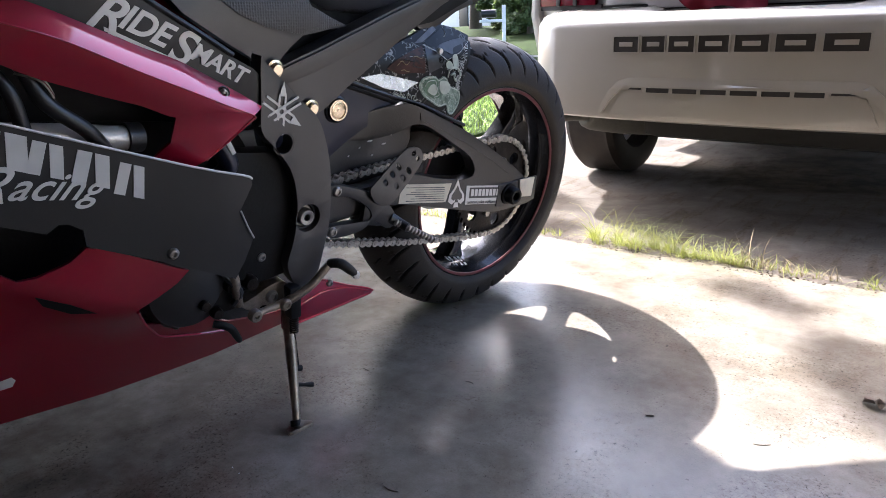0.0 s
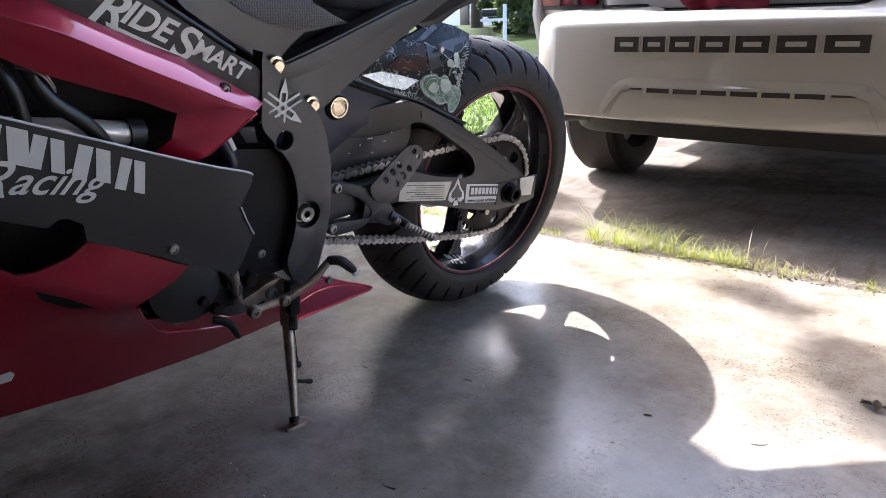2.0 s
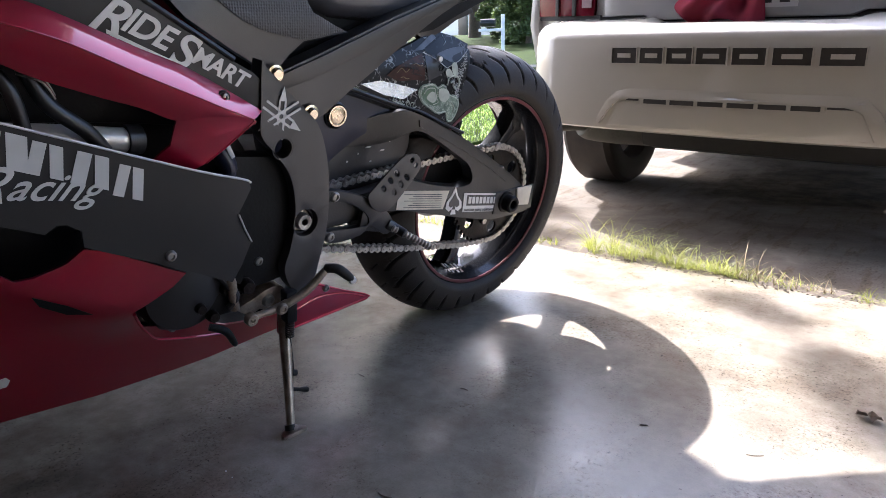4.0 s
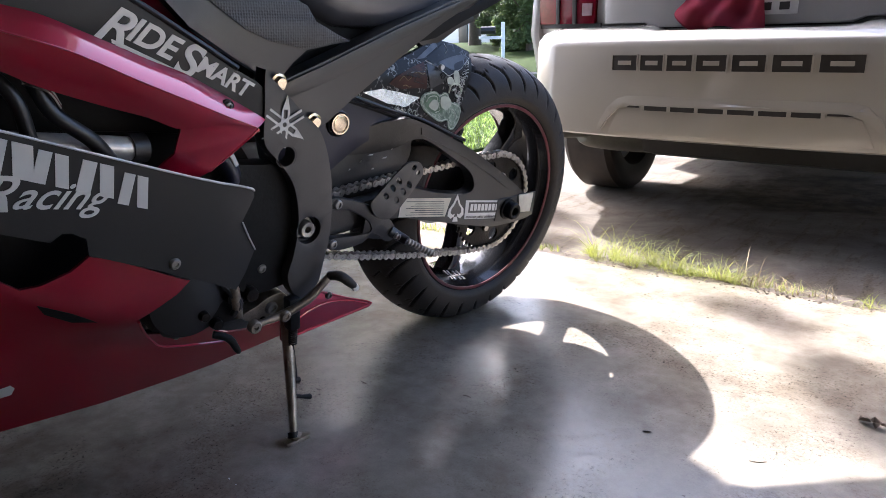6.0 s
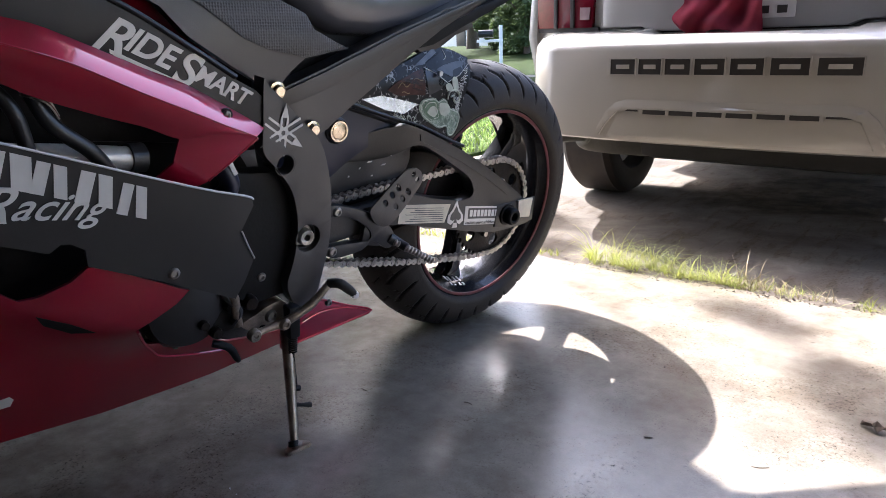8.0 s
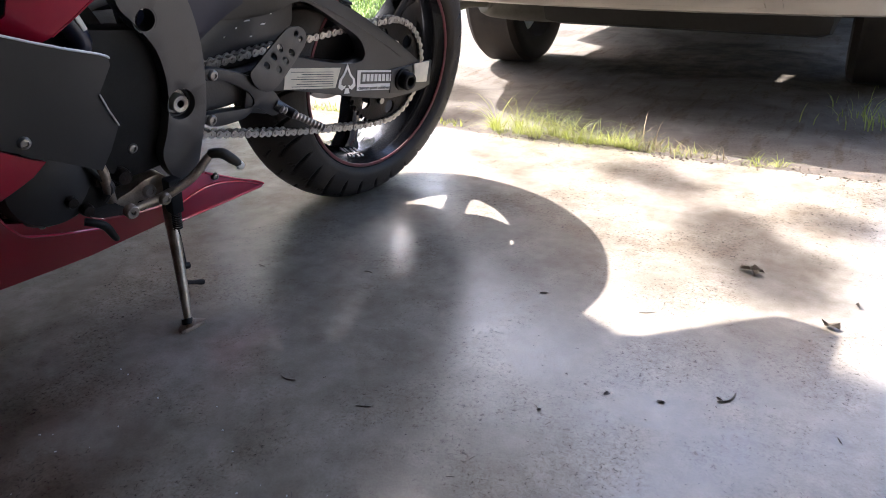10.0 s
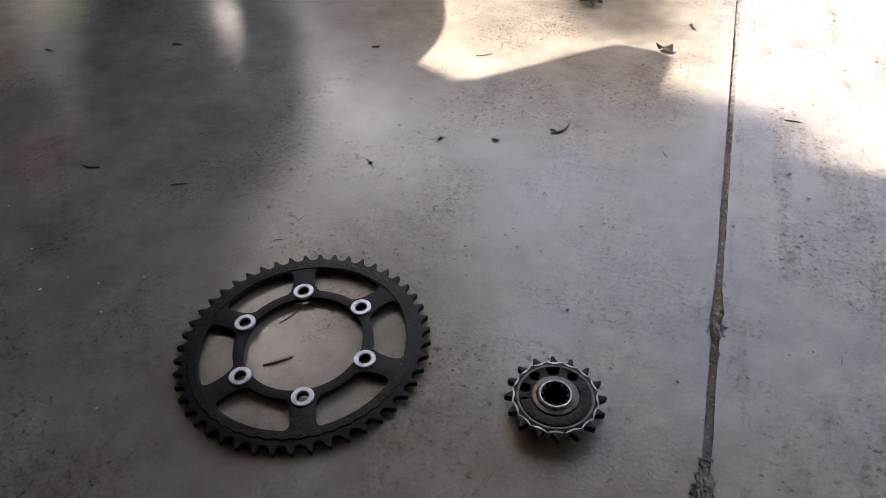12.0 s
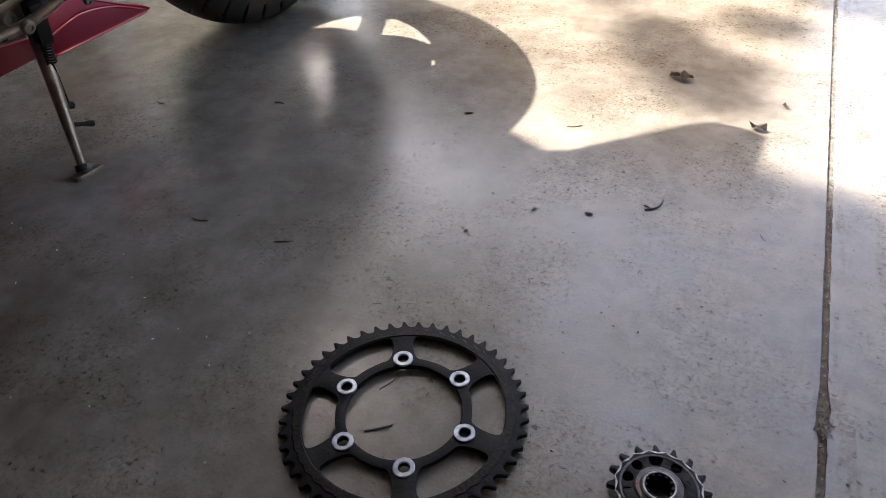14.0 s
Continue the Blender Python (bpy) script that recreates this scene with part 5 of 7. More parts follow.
for x0, w_, zt, zb in ((0.826, 0.028, 0.2170, 0.1740), (0.866, 0.034, 0.2370, 0.1950), (0.915, 0.030, 0.2560, 0.2150), (0.950, 0.044, 0.2720, 0.2290), (1.006, 0.030, 0.2900, 0.2470), (1.050, 0.034, 0.3080, 0.2650)):
    block(x0, x0 + w_ * 0.46, zt, zb, 0.004, 0.2152, "decal", side)
    block(x0 + w_ * 0.54, x0 + w_, zt + 0.395 * w_ * 0.54, zb + 0.395 * w_ * 0.54, 0.012, 0.2152, "decal", side)
sm = lambda x, z, ang: Matrix.Translation((x, 0.2159, z)) @ Matrix.Rotation(radians(-ang), 4, "Y") @ Matrix(((-1, 0, 0, 0), (0, 0, 1, 0), (0, 1, 0, 0), (0, 0, 0, 1)))
lettering("R", 0.060, M["decal"], side, sm(1.020, 0.2075, 10.5), "lettering", 0.0004, 0.55, 1.0, 0.0004)
lettering("acing", 0.0475, M["decal"], side, sm(0.982, 0.2040, 10.5), "lettering", 0.0004, 0.60, 1.02, 0.0004)
# words on the infill panel
wm = lambda x, z, ang: Matrix.Translation((x, 0.1664, z)) @ Matrix.Rotation(radians(-ang), 4, "Y") @ Matrix(((-1, 0, 0, 0), (0, 0, 1, 0), (0, 1, 0, 0), (0, 0, 0, 1)))
lettering("R", 0.063, M["decal"], infill, wm(0.860, 0.3850, 27), "lettering", 0.0006, 0.35, 1.0, 0.0011)
lettering("IDE", 0.043, M["decal"], infill, wm(0.823, 0.3805, 27), "lettering", 0.0006, 0.30, 0.96, 0.0011)
lettering("S", 0.064, M["decal"], infill, wm(0.767, 0.3395, 27), "lettering", 0.0006, 0.2, 1.0, 0.0012)
lettering("MART", 0.0325, M["decal"], infill, wm(0.736, 0.3385, 29), "lettering", 0.0006, 0.2, 0.98, 0.0008)
bp("word_underline", plate([(0.838, 0.3740), (0.764, 0.3375), (0.764, 0.3420), (0.838, 0.3790)], 0.1662, 0.1669), "decal", "", infill)

def soft(v, w=0.006):
    """A rounded max(0, v)."""
    return v if v > 12 * w else w * math.log1p(math.exp(v / w))


def belly(x, z):
    fold = 0.010 + 0.62 * soft(x - 0.865, 0.012)
    below = soft(fold - z)
    return -0.5 * soft(0.02 - z, 0.012) - 0.48 * (below - soft(below - 0.06, 0.012)) - 0.04 * soft(z - fold) - 0.03 * soft(0.75 - x)


BELLY = [(1.16, 0.150), (1.002, 0.114), (0.983, 0.098), (0.962, 0.097), (0.925, 0.106), (0.902, 0.121), (0.880, 0.113), (0.830, 0.086), (0.789, 0.062), (0.774, 0.055), (0.793, 0.039), (0.846, 0.012), (0.836, -0.018), (0.823, -0.040), (0.802, -0.050), (0.740, -0.068), (0.712, -0.074), (0.690, -0.096), (0.670, -0.108), (0.640, -0.116), (0.600, -0.124), (0.560, -0.128), (0.540, -0.172), (0.684, -0.188), (0.868, -0.188), (1.016, -0.172), (1.16, -0.140)]
bel = bp("lower_fairing", plate(BELLY, 0.201, 0.207, cut=0.014, bow=belly), "red", "glossy dark red belly fairing", None, 60)
# black plate laid on the skin stands in for the fold's shade
bp("scoop_shade", plate([(0.968, 0.073), (0.930, 0.050), (0.900, 0.026), (0.930, 0.034), (0.960, 0.056)], 0.2072, 0.2080, bow=belly), "deep", "thin black plate painting in shade on the fairing", bel)
bp("window_lip", tube([(0.849, 0.203, 0.011), (0.836, 0.186, -0.018), (0.823, 0.175, -0.040), (0.802, 0.163, -0.064), (0.740, 0.150, -0.088), (0.689, 0.142, -0.103)], 0.0022, 8, 4), "red", "", bel)
bp("paint_chip", plate([(1.014, -0.073), (0.996, -0.071), (0.991, -0.080), (0.995, -0.092), (1.010, -0.092)], 0.2072, 0.2078, bow=belly), "decal", "bare chipped patch", bel)
tailp = bp("belly_tail", plate([(0.560, -0.122), (0.54, -0.098), (0.476, -0.090), (0.415, -0.120), (0.351, -0.150), (0.36, -0.156), (0.487, -0.165), (0.560, -0.170)], 0.092, 0.100, bevel=0.0015), "red", "pointed red end of the belly fairing", bel)
bp("belly_floor", plate([(1.15, -0.09), (1.15, -0.100), (0.87, -0.150), (0.60, -0.156), (0.45, -0.148), (0.45, -0.142), (0.60, -0.148), (0.87, -0.142)], -0.08, 0.080), "deep", "", bel)
bp("belly_right", plate(BELLY, -0.203, -0.197, cut=0.03, bow=lambda x, z: -belly(x, z)), "red", "", bel)
bp("tail_fold", tube([(0.556, 0.1000, -0.168), (0.487, 0.1004, -0.1635), (0.400, 0.1004, -0.158), (0.352, 0.1000, -0.1515), (0.415, 0.1004, -0.1215), (0.476, 0.1004, -0.0915)], 0.0022, 8, 3), "red", "", bel)
bp("tail_crease", tube([(0.545, 0.0990, -0.140), (0.480, 0.1006, -0.118), (0.415, 0.1004, -0.127), (0.365, 0.0998, -0.149)], 0.0026, 8, 3), "red", "", bel)
screw(0.459, -0.103, 0.100, 0.0075, "steel", "belly_bolt", bel)

# ---- far side and front of the machine: unseen, added to complete it and block light ----
bp("upper_fairing_right", plate([(1.16, 0.495), (0.954, 0.418), (0.773, 0.345), (0.646, 0.271), (0.720, 0.222), (0.80, 0.20), (1.16, 0.36)], -0.212, -0.206), "red", "", fair)
bp("side_panel_right", plate(BLACK, -0.215, -0.209), "matte", "", side)
nose = shell("front_fairing", [(1.14, 0.200, 0.02, 0.48), (1.20, 0.205, 0.14, 0.54), (1.30, 0.185, 0.26, 0.60), (1.42, 0.140, 0.32, 0.60), (1.54, 0.080, 0.36, 0.56), (1.60, 0.030, 0.40, 0.50)], "red", "dark red front fairing", 28, 3.0)
front_wheel = bp("front_wheel", lathe([(0.022, -0.06), (0.022, 0.06), (0.035, 0.06), (0.035, -0.06)], 28, closed=True, at=(1.385, 0, -0.015)), "rim", "black cast front wheel")
bp("front_tyre", lathe([(0.215 + 0.083 * max(0.0, math.cos(a)) ** 0.8, 0.060 * math.sin(a)) for a in (math.pi * (k / 20 - 0.5) for k in range(21))], 90, closed=True, at=(1.385, 0, -0.015)), "rubber", "sport front tyre", front_wheel)
for k in range(5):
    sp = plate([(0.03, -0.015), (0.205, -0.015), (0.205, 0.015), (0.03, 0.015)], -0.02, 0.02, bevel=0.006)
    sp.transform(Matrix.Translation((1.385, 0, -0.015)) @ Matrix.Rotation(radians(72 * k), 4, "Y"))
    bp("front_spoke", sp, "rim", "", front_wheel)
for s in (-1, 1):
    fork = bp("fork_leg", rod((1.385, s * 0.095, -0.015), (1.17, s * 0.095, 0.56), 0.026, 16), "black_steel", "dark fork leg")
bp("front_mudguard", plate([(1.62, 0.16), (1.55, 0.26), (1.42, 0.325), (1.28, 0.31), (1.18, 0.20), (1.22, 0.19), (1.30, 0.275), (1.42, 0.295), (1.52, 0.24), (1.59, 0.15)], -0.075, 0.075, bevel=0.01), "matte", "black front mudguard")
bp("handlebar", tube([(1.06, -0.30, 0.50), (1.12, -0.16, 0.54), (1.12, 0.16, 0.54), (1.06, 0.30, 0.50)], 0.014, 12, 3), "plastic", "black handlebar")
bp("exhaust", tube([(0.95, -0.02, -0.10), (0.72, -0.06, -0.12), (0.60, -0.10, -0.08), (0.50, -0.14, -0.03)], [0.045, 0.055, 0.06, 0.045], 16, 4), "deep", "dark exhaust under the engine")

# ---- side stand, lever and foot controls ----
stand = bp("side_stand", tube([(0.5720, 0.1340, -0.0940), (0.5804, 0.1510, -0.1190), (0.5955, 0.1820, -0.1670), (0.6106, 0.2130, -0.2150), (0.6255, 0.2435, -0.2620)], [0.0120, 0.0112, 0.0096, 0.0080, 0.0064], 14, 5), "stand_metal", "bronzed bare steel side stand")
foot = plate([(0.024 * math.cos(t), 0.013 * math.sin(t) + 0.004 * math.cos(2 * t)) for t in (2 * math.pi * k / 24 for k in range(24))], -0.0065, 0.0, bevel=0.0016)
foot.transform(Matrix.Translation((0.622, 0.247, -0.2712)) @ Matrix.Rotation(radians(10), 4, "X") @ FLAT)
tube([(0.625, 0.242, -0.262), (0.622, 0.245, -0.2665)], [0.0095, 0.013], 12, bm=foot)
bp("foot", foot, "stand_metal", "scraped steel foot", stand)
bp("stand_pin", tube([(0.6085, 0.2085, -0.2085), (0.598, 0.2085, -0.2125), (0.586, 0.2083, -0.218), (0.5745, 0.2080, -0.223), (0.5696, 0.2080, -0.2252)], [0.0060, 0.0038, 0.0032, 0.0050, 0.0046], 10), "black_steel", "", stand)
bp("spring_hook", tube([(0.6015, 0.1945, -0.186), (0.595, 0.195, -0.188), (0.590, 0.195, -0.1895), (0.5848, 0.195, -0.191)], [0.0060, 0.0036, 0.0056, 0.0056], 10), "black_steel", "", stand)
bp("foot_collar", tube([(0.6262, 0.240, -0.2545), (0.6275, 0.2445, -0.2625)], [0.0085, 0.0092], 14), "black_steel", "", stand)
coil = [(0.583 + 0.0065 * math.cos(a), 0.172 + 0.0065 * math.sin(a), -0.098 - 0.034 * a / (2 * math.pi * 8)) for a in np.linspace(0, 2 * math.pi * 8, 96)]
bp("return_spring", tube(coil, 0.0016, 6), "grime", "dark coil spring", stand)
bp("spring_rod", tube([(0.583, 0.172, -0.132), (0.584, 0.178, -0.152), (0.588, 0.190, -0.178), (0.590, 0.195, -0.1895)], 0.0018, 8, 4), "black_steel", "", stand)
bp("spring_sleeve", plate([(0.574, -0.040), (0.596, -0.040), (0.594, -0.100), (0.574, -0.100)], 0.160, 0.182, bevel=0.004), "deep", "", stand)
bracket = bp("stand_bracket", plate(curve2([(0.667, -0.062), (0.640, -0.052), (0.617, -0.042), (0.590, -0.040), (0.575, -0.060), (0.590, -0.088), (0.615, -0.092), (0.650, -0.078)], 3), 0.120, 0.150, bevel=0.004), "stand_metal", "dirty cast stand bracket")
screw(0.612, -0.062, 0.150, 0.0115, "steel", "bracket_bolt", bracket)
screw(0.628, -0.082, 0.150, 0.0085, "black_steel", "bracket_bolt", bracket)
lever = bp("gear_lever", tube([(0.660, 0.176, -0.069), (0.640, 0.178, -0.066), (0.608, 0.180, -0.0625), (0.588, 0.182, -0.056), (0.560, 0.186, -0.043), (0.540, 0.188, -0.026), (0.524, 0.189, -0.011)], [0.0075, 0.0058, 0.0078, 0.0080, 0.0074, 0.0070, 0.0062], 12, 4), "stand_metal", "tarnished gear lever")
screw(0.608, -0.0625, 0.186, 0.0105, "stand_metal", "lever_bolt", lever)
bp("lever_boss", lathe([(0.004, 0.012), (0.009, 0.012), (0.011, 0.009), (0.011, 0.0), (0.004, 0.0)], 20, closed=True, at=(0.660, 0.174, -0.069)), "stand_metal", "", lever)
bp("lever_rubber", tube([(0.524, 0.188, -0.010), (0.512, 0.204, -0.007), (0.498, 0.212, -0.019), (0.489, 0.215, -0.028)], [0.0078, 0.0090, 0.0085, 0.006], 12, 4), "rubber", "black rubber toe peg", lever)
bp("toe_tip", lathe([(0, 0.006), (0.006, 0.005), (0.0075, 0.0), (0, 0)], 14, at=(0.488, 0.215, -0.030)), "alu", "", lever)
bp("shift_rod", tube([(0.680, 0.165, -0.050), (0.688, 0.170, 0.000), (0.692, 0.168, 0.022)], [0.0075, 0.008, 0.0055], 12), "stand_metal", "worn shift linkage rod", lever)
bp("boot", tube([(0.722, 0.160, -0.072), (0.700, 0.170, -0.082), (0.688, 0.172, -0.104), (0.684, 0.170, -0.112)], [0.006, 0.0065, 0.0055, 0.004], 12, 4), "deep", "black rubber boot", lever)
junk = bp("linkage_cluster", box((0.05, 0.03, 0.045), (0.70, 0.140, -0.040), 0.008), "deep", "greasy linkage parts")
for x, z, r in ((0.690, -0.015, 0.011), (0.715, -0.055, 0.010), (0.655, -0.020, 0.013), (0.735, -0.035, 0.009)):
    bp("linkage_piece", lathe([(0, 0.018), (r * 0.8, 0.017), (r, 0.010), (r, 0.0), (0, 0)], 14, at=(x, 0.150, z)), "grime", "", junk)
bp("cable_end", tube([(0.705, 0.160, 0.015), (0.692, 0.168, -0.005), (0.680, 0.170, -0.025), (0.690, 0.165, -0.045)], 0.006, 10, 5), "plastic", "", junk)
bp("foil_scrap", plate([(0.692, 0.026), (0.672, 0.020), (0.662, -0.004), (0.668, -0.012), (0.684, 0.000)], 0.158, 0.160), "black_steel", "crumpled shiny shield", junk)
for x, z, r in ((0.628, 0.014, 0.0085), (0.668, 0.006, 0.005)):
    screw(x, z, 0.146, r, "steel", "engine_bolt", cover)

peg = bp("rearset", plate(curve2([(0.492, 0.108), (0.470, 0.106), (0.420, 0.088), (0.375, 0.064), (0.345, 0.030), (0.342, 0.008), (0.362, 0.002), (0.395, 0.024), (0.440, 0.030), (0.495, 0.034), (0.500, 0.022), (0.478, 0.010), (0.420, 0.012), (0.400, 0.034), (0.415, 0.058), (0.455, 0.082), (0.490, 0.090)], 3), 0.128, 0.146, bevel=0.003), "plastic", "black cast footrest bracket")
bp("bracket_web", plate([(0.41, 0.075), (0.36, 0.05), (0.345, 0.02), (0.365, 0.005), (0.42, 0.02)], 0.131, 0.143, bevel=0.003), "plastic", "", peg)
for x, z in ((0.479, 0.097), (0.487, 0.024)):
    screw(x, z, 0.145, 0.0095, "steel", "bracket_bolt", peg)
HEEL = [(0.412, 0.086), (0.398, 0.102), (0.340, 0.148), (0.318, 0.154), (0.300, 0.150), (0.290, 0.136), (0.294, 0.118), (0.330, 0.080), (0.365, 0.052), (0.396, 0.060)]
dx, dz = Vector((0.395 - 0.315, 0.085 - 0.135)).normalized()
slots = []
axis, across = Vector((0.76, -0.65)), Vector((0.65, 0.76))
for u, hl in ((0.018, 0.0085), (0.036, 0.0085), (0.056, 0.0075)):
    for s in (-1, 1):
        c = Vector((0.322, 0.128)) + axis * (u + 0.006 * s) + across * (0.0125 * s)
        slots.append([tuple(c + across * (hl * math.cos(a)) + axis * (0.0050 * math.sin(a))) for a in (2 * math.pi * k / 14 for k in range(14))])
slots += [circle(0.313, 0.142, 0.0052, 14), circle(0.303, 0.131, 0.0046, 14)]
bp("heel_guard", plate(curve2(HEEL, 3), 0.150, 0.154, slots, bevel=0.0008), "frame", "grey drilled heel guard", peg)
bp("peg_arm", tube([(0.352, 0.140, 0.020), (0.338, 0.150, 0.010), (0.330, 0.168, 0.004)], [0.012, 0.010, 0.009], 12, 3), "plastic", "", peg)
ribs = lathe([(0.0, 0.0)] + [(0.0060 + 0.0016 * (k % 2), 0.004 + 0.0042 * k) for k in range(26)] + [(0.0, 0.116)], 14)
peg_dir = (Vector((0.280, 0.196, -0.026)) - Vector((0.350, 0.148, 0.016)))
ribs.transform(Matrix.Translation((0.350, 0.148, 0.016)) @ Vector((0, 1, 0)).rotation_difference(peg_dir).to_matrix().to_4x4() @ Matrix.Diagonal((1, peg_dir.length / 0.116, 1, 1)))
bp("footpeg", ribs, "chain", "black ribbed metal footpeg", peg)
bp("pipe_bracket", plate([(0.455, 0.060), (0.430, 0.066), (0.415, 0.050), (0.440, 0.048), (0.452, 0.040), (0.47, 0.046)], 0.100, 0.103), "steel", "", peg)

# printed film on the mudguard: patches of colour with pale squiggles
def film(outline, mat, label, dy, smooth=True):
    bp("film_patch", plate(curve2(outline, 4) if smooth else outline, 0.0972 + dy, 0.0978 + dy, cut=0.02, bow=hug_bow), mat, label, hug)
film([(0.398, 0.275), (0.355, 0.2785), (0.318, 0.271), (0.263, 0.257), (0.296, 0.241), (0.343, 0.252)], "foil", "crumpled silvery blue foil", 0.0006, False)
film([(0.249, 0.321), (0.246, 0.272), (0.275, 0.275), (0.314, 0.275), (0.339, 0.287), (0.322, 0.299), (0.283, 0.312)], "graphic_red", "brown and red flame film", 0.0008, False)
film([(0.266, 0.325), (0.208, 0.354), (0.2025, 0.3458), (0.2451, 0.3264)], "graphic_grey", "grey upper strip of film", 0.0006, False)
film([(0.243, 0.3255), (0.2013, 0.3435), (0.1803, 0.353), (0.1514, 0.348), (0.112, 0.333), (0.1203, 0.3185), (0.1501, 0.3055), (0.1897, 0.2945), (0.2167, 0.3112)], "graphic_dark", "black film facet with grey shapes", 0.0008, False)
film([(0.2438, 0.3190), (0.2167, 0.3094), (0.1905, 0.2926), (0.208, 0.2801), (0.2364, 0.271), (0.244, 0.2957)], "graphic_fold", "dark grey folded facet of film", 0.0010, False)
film([(0.2126, 0.3169), (0.1838, 0.3248), (0.138, 0.3289), (0.1316, 0.3216), (0.167, 0.3138), (0.1732, 0.3034), (0.1918, 0.3093)], "graphic_fold", "grey shape in the film", 0.0014)
film([(0.2606, 0.2515), (0.2501, 0.2648), (0.2211, 0.266), (0.2104, 0.2589), (0.1984, 0.2636), (0.1849, 0.2574), (0.178, 0.2442), (0.1500, 0.2347), (0.1415, 0.2228), (0.1450, 0.2022), (0.1591, 0.1857), (0.1756, 0.1889), (0.1833, 0.2057), (0.2036, 0.2048), (0.2304, 0.2189), (0.2515, 0.2332)], "graphic_green", "green figure film with pale outlines", 0.0012)
film([(0.251, 0.2508), (0.2376, 0.2606), (0.2154, 0.2592), (0.2111, 0.2446), (0.2012, 0.2257), (0.2211, 0.2236), (0.2422, 0.236)], "graphic_deep_green", "dark green patch of film", 0.0018)
film([(0.2358, 0.2445), (0.2243, 0.2509), (0.2107, 0.241), (0.2192, 0.2289), (0.2374, 0.2375)], "graphic_pale", "pale figure in the film", 0.0024)
film([(0.2049, 0.255), (0.1842, 0.2519), (0.1746, 0.2384), (0.1862, 0.2282), (0.2021, 0.2331), (0.2078, 0.2462)], "graphic_pale", "pale figure in the film", 0.0024)
film([(0.1753, 0.2999), (0.1626, 0.3012), (0.1545, 0.2811), (0.1611, 0.2723), (0.1723, 0.2855)], "graphic_pale", "pale scroll in the film", 0.0020)
film([(0.194, 0.2883), (0.1818, 0.2913), (0.1697, 0.2782), (0.1875, 0.2773)], "graphic_pale", "pale scroll in the film", 0.0020)
film([(0.338, 0.243), (0.302, 0.241), (0.266, 0.246), (0.247, 0.226), (0.254, 0.217), (0.302, 0.232)], "graphic", "dark lace film", 0.0010)


def squiggle(points, r, dy=0.0008, mat="decal", steps=3):
    bp("film_squiggle", tube([(x, 0.0974 + dy + hug_bow(x, z), z) for x, z in points], r, 6, steps), mat, "", hug)


# pale outlines round the figure, a loop behind it, fold lines, and scribbles along the rear edge
squiggle([(0.2560, 0.2500), (0.2480, 0.2615), (0.2230, 0.2635), (0.2105, 0.2560), (0.1975, 0.2605), (0.1870, 0.2550), (0.1795, 0.2420), (0.1530, 0.2325), (0.1440, 0.2220), (0.1475, 0.2040), (0.1605, 0.1885), (0.1740, 0.1910), (0.1820, 0.2080), (0.2030, 0.2075), (0.2290, 0.2210), (0.2490, 0.2345), (0.2560, 0.2500)], 0.0011, 0.0016, "graphic_pale")
squiggle([(0.2460, 0.2480), (0.2370, 0.2570), (0.2190, 0.2560), (0.2160, 0.2430), (0.2070, 0.2290), (0.2200, 0.2255)], 0.0009, 0.0024, "graphic_pale")
squiggle([(0.1838, 0.2600), (0.1810, 0.2720), (0.1700, 0.2770), (0.1535, 0.2738), (0.1473, 0.2606), (0.1560, 0.2502), (0.1648, 0.2580), (0.1640, 0.2660), (0.1740, 0.2640)], 0.0019, 0.0012, "graphic_pale")
squiggle([(0.1750, 0.2270), (0.1640, 0.2230), (0.1560, 0.2120), (0.1620, 0.2010)], 0.0008, 0.0022, "graphic_pale")
squiggle([(0.2451, 0.3225), (0.2167, 0.3105), (0.1890, 0.2930)], 0.0007, 0.0010, "alu", 0)
squiggle([(0.1890, 0.2930), (0.1501, 0.3046), (0.1160, 0.3225)], 0.0005, 0.0010, "decal", 0)
squiggle([(0.1830, 0.3500), (0.1790, 0.3390), (0.1870, 0.3330)], 0.0006, 0.0016)
squiggle([(0.2130, 0.2960), (0.2060, 0.3010), (0.2000, 0.2950), (0.2060, 0.2890), (0.2110, 0.2920), (0.2070, 0.2960)], 0.0010, 0.0014, "deep")
for x, z, dx, dz in ((0.316, 0.290, -0.030, 0.006), (0.300, 0.300, -0.026, -0.004), (0.282, 0.289, -0.028, -0.007), (0.306, 0.281, -0.020, -0.002), (0.276, 0.303, -0.022, -0.002)):
    squiggle([(x, z), (x + 0.35 * dx, z + 0.9 * dz + 0.003), (x + 0.7 * dx, z + 0.4 * dz - 0.002), (x + dx, z + dz)], 0.0006, 0.0010, "graphic_dark" if dz < -0.003 else "graphic_tan")
rnd = random.Random(21)
for k in range(26):
    u = k / 25
    x, z = 0.120 + 0.026 * u + 0.004 * math.sin(3.1 * u), 0.318 - 0.086 * u
    reach = rnd.uniform(0.007, 0.020)
    pts = [(x + reach * q / 4 + rnd.uniform(-0.002, 0.002), z + (0.3 * reach * q / 4) + rnd.uniform(-0.003, 0.003)) for q in range(5)]
    squiggle(pts, rnd.uniform(0.0004, 0.0007), 0.0004)
for k in range(9):
    x, z = 0.270 + 0.006 * k + rnd.uniform(-0.003, 0.003), 0.2275 + 0.0019 * k
    a = rnd.uniform(0, 6.28)
    squiggle([(x + 0.005 * math.cos(a + 1.2 * q), z + 0.0045 * math.sin(a + 1.2 * q)) for q in range(4)], 0.0008, 0.0018, "graphic_pale")
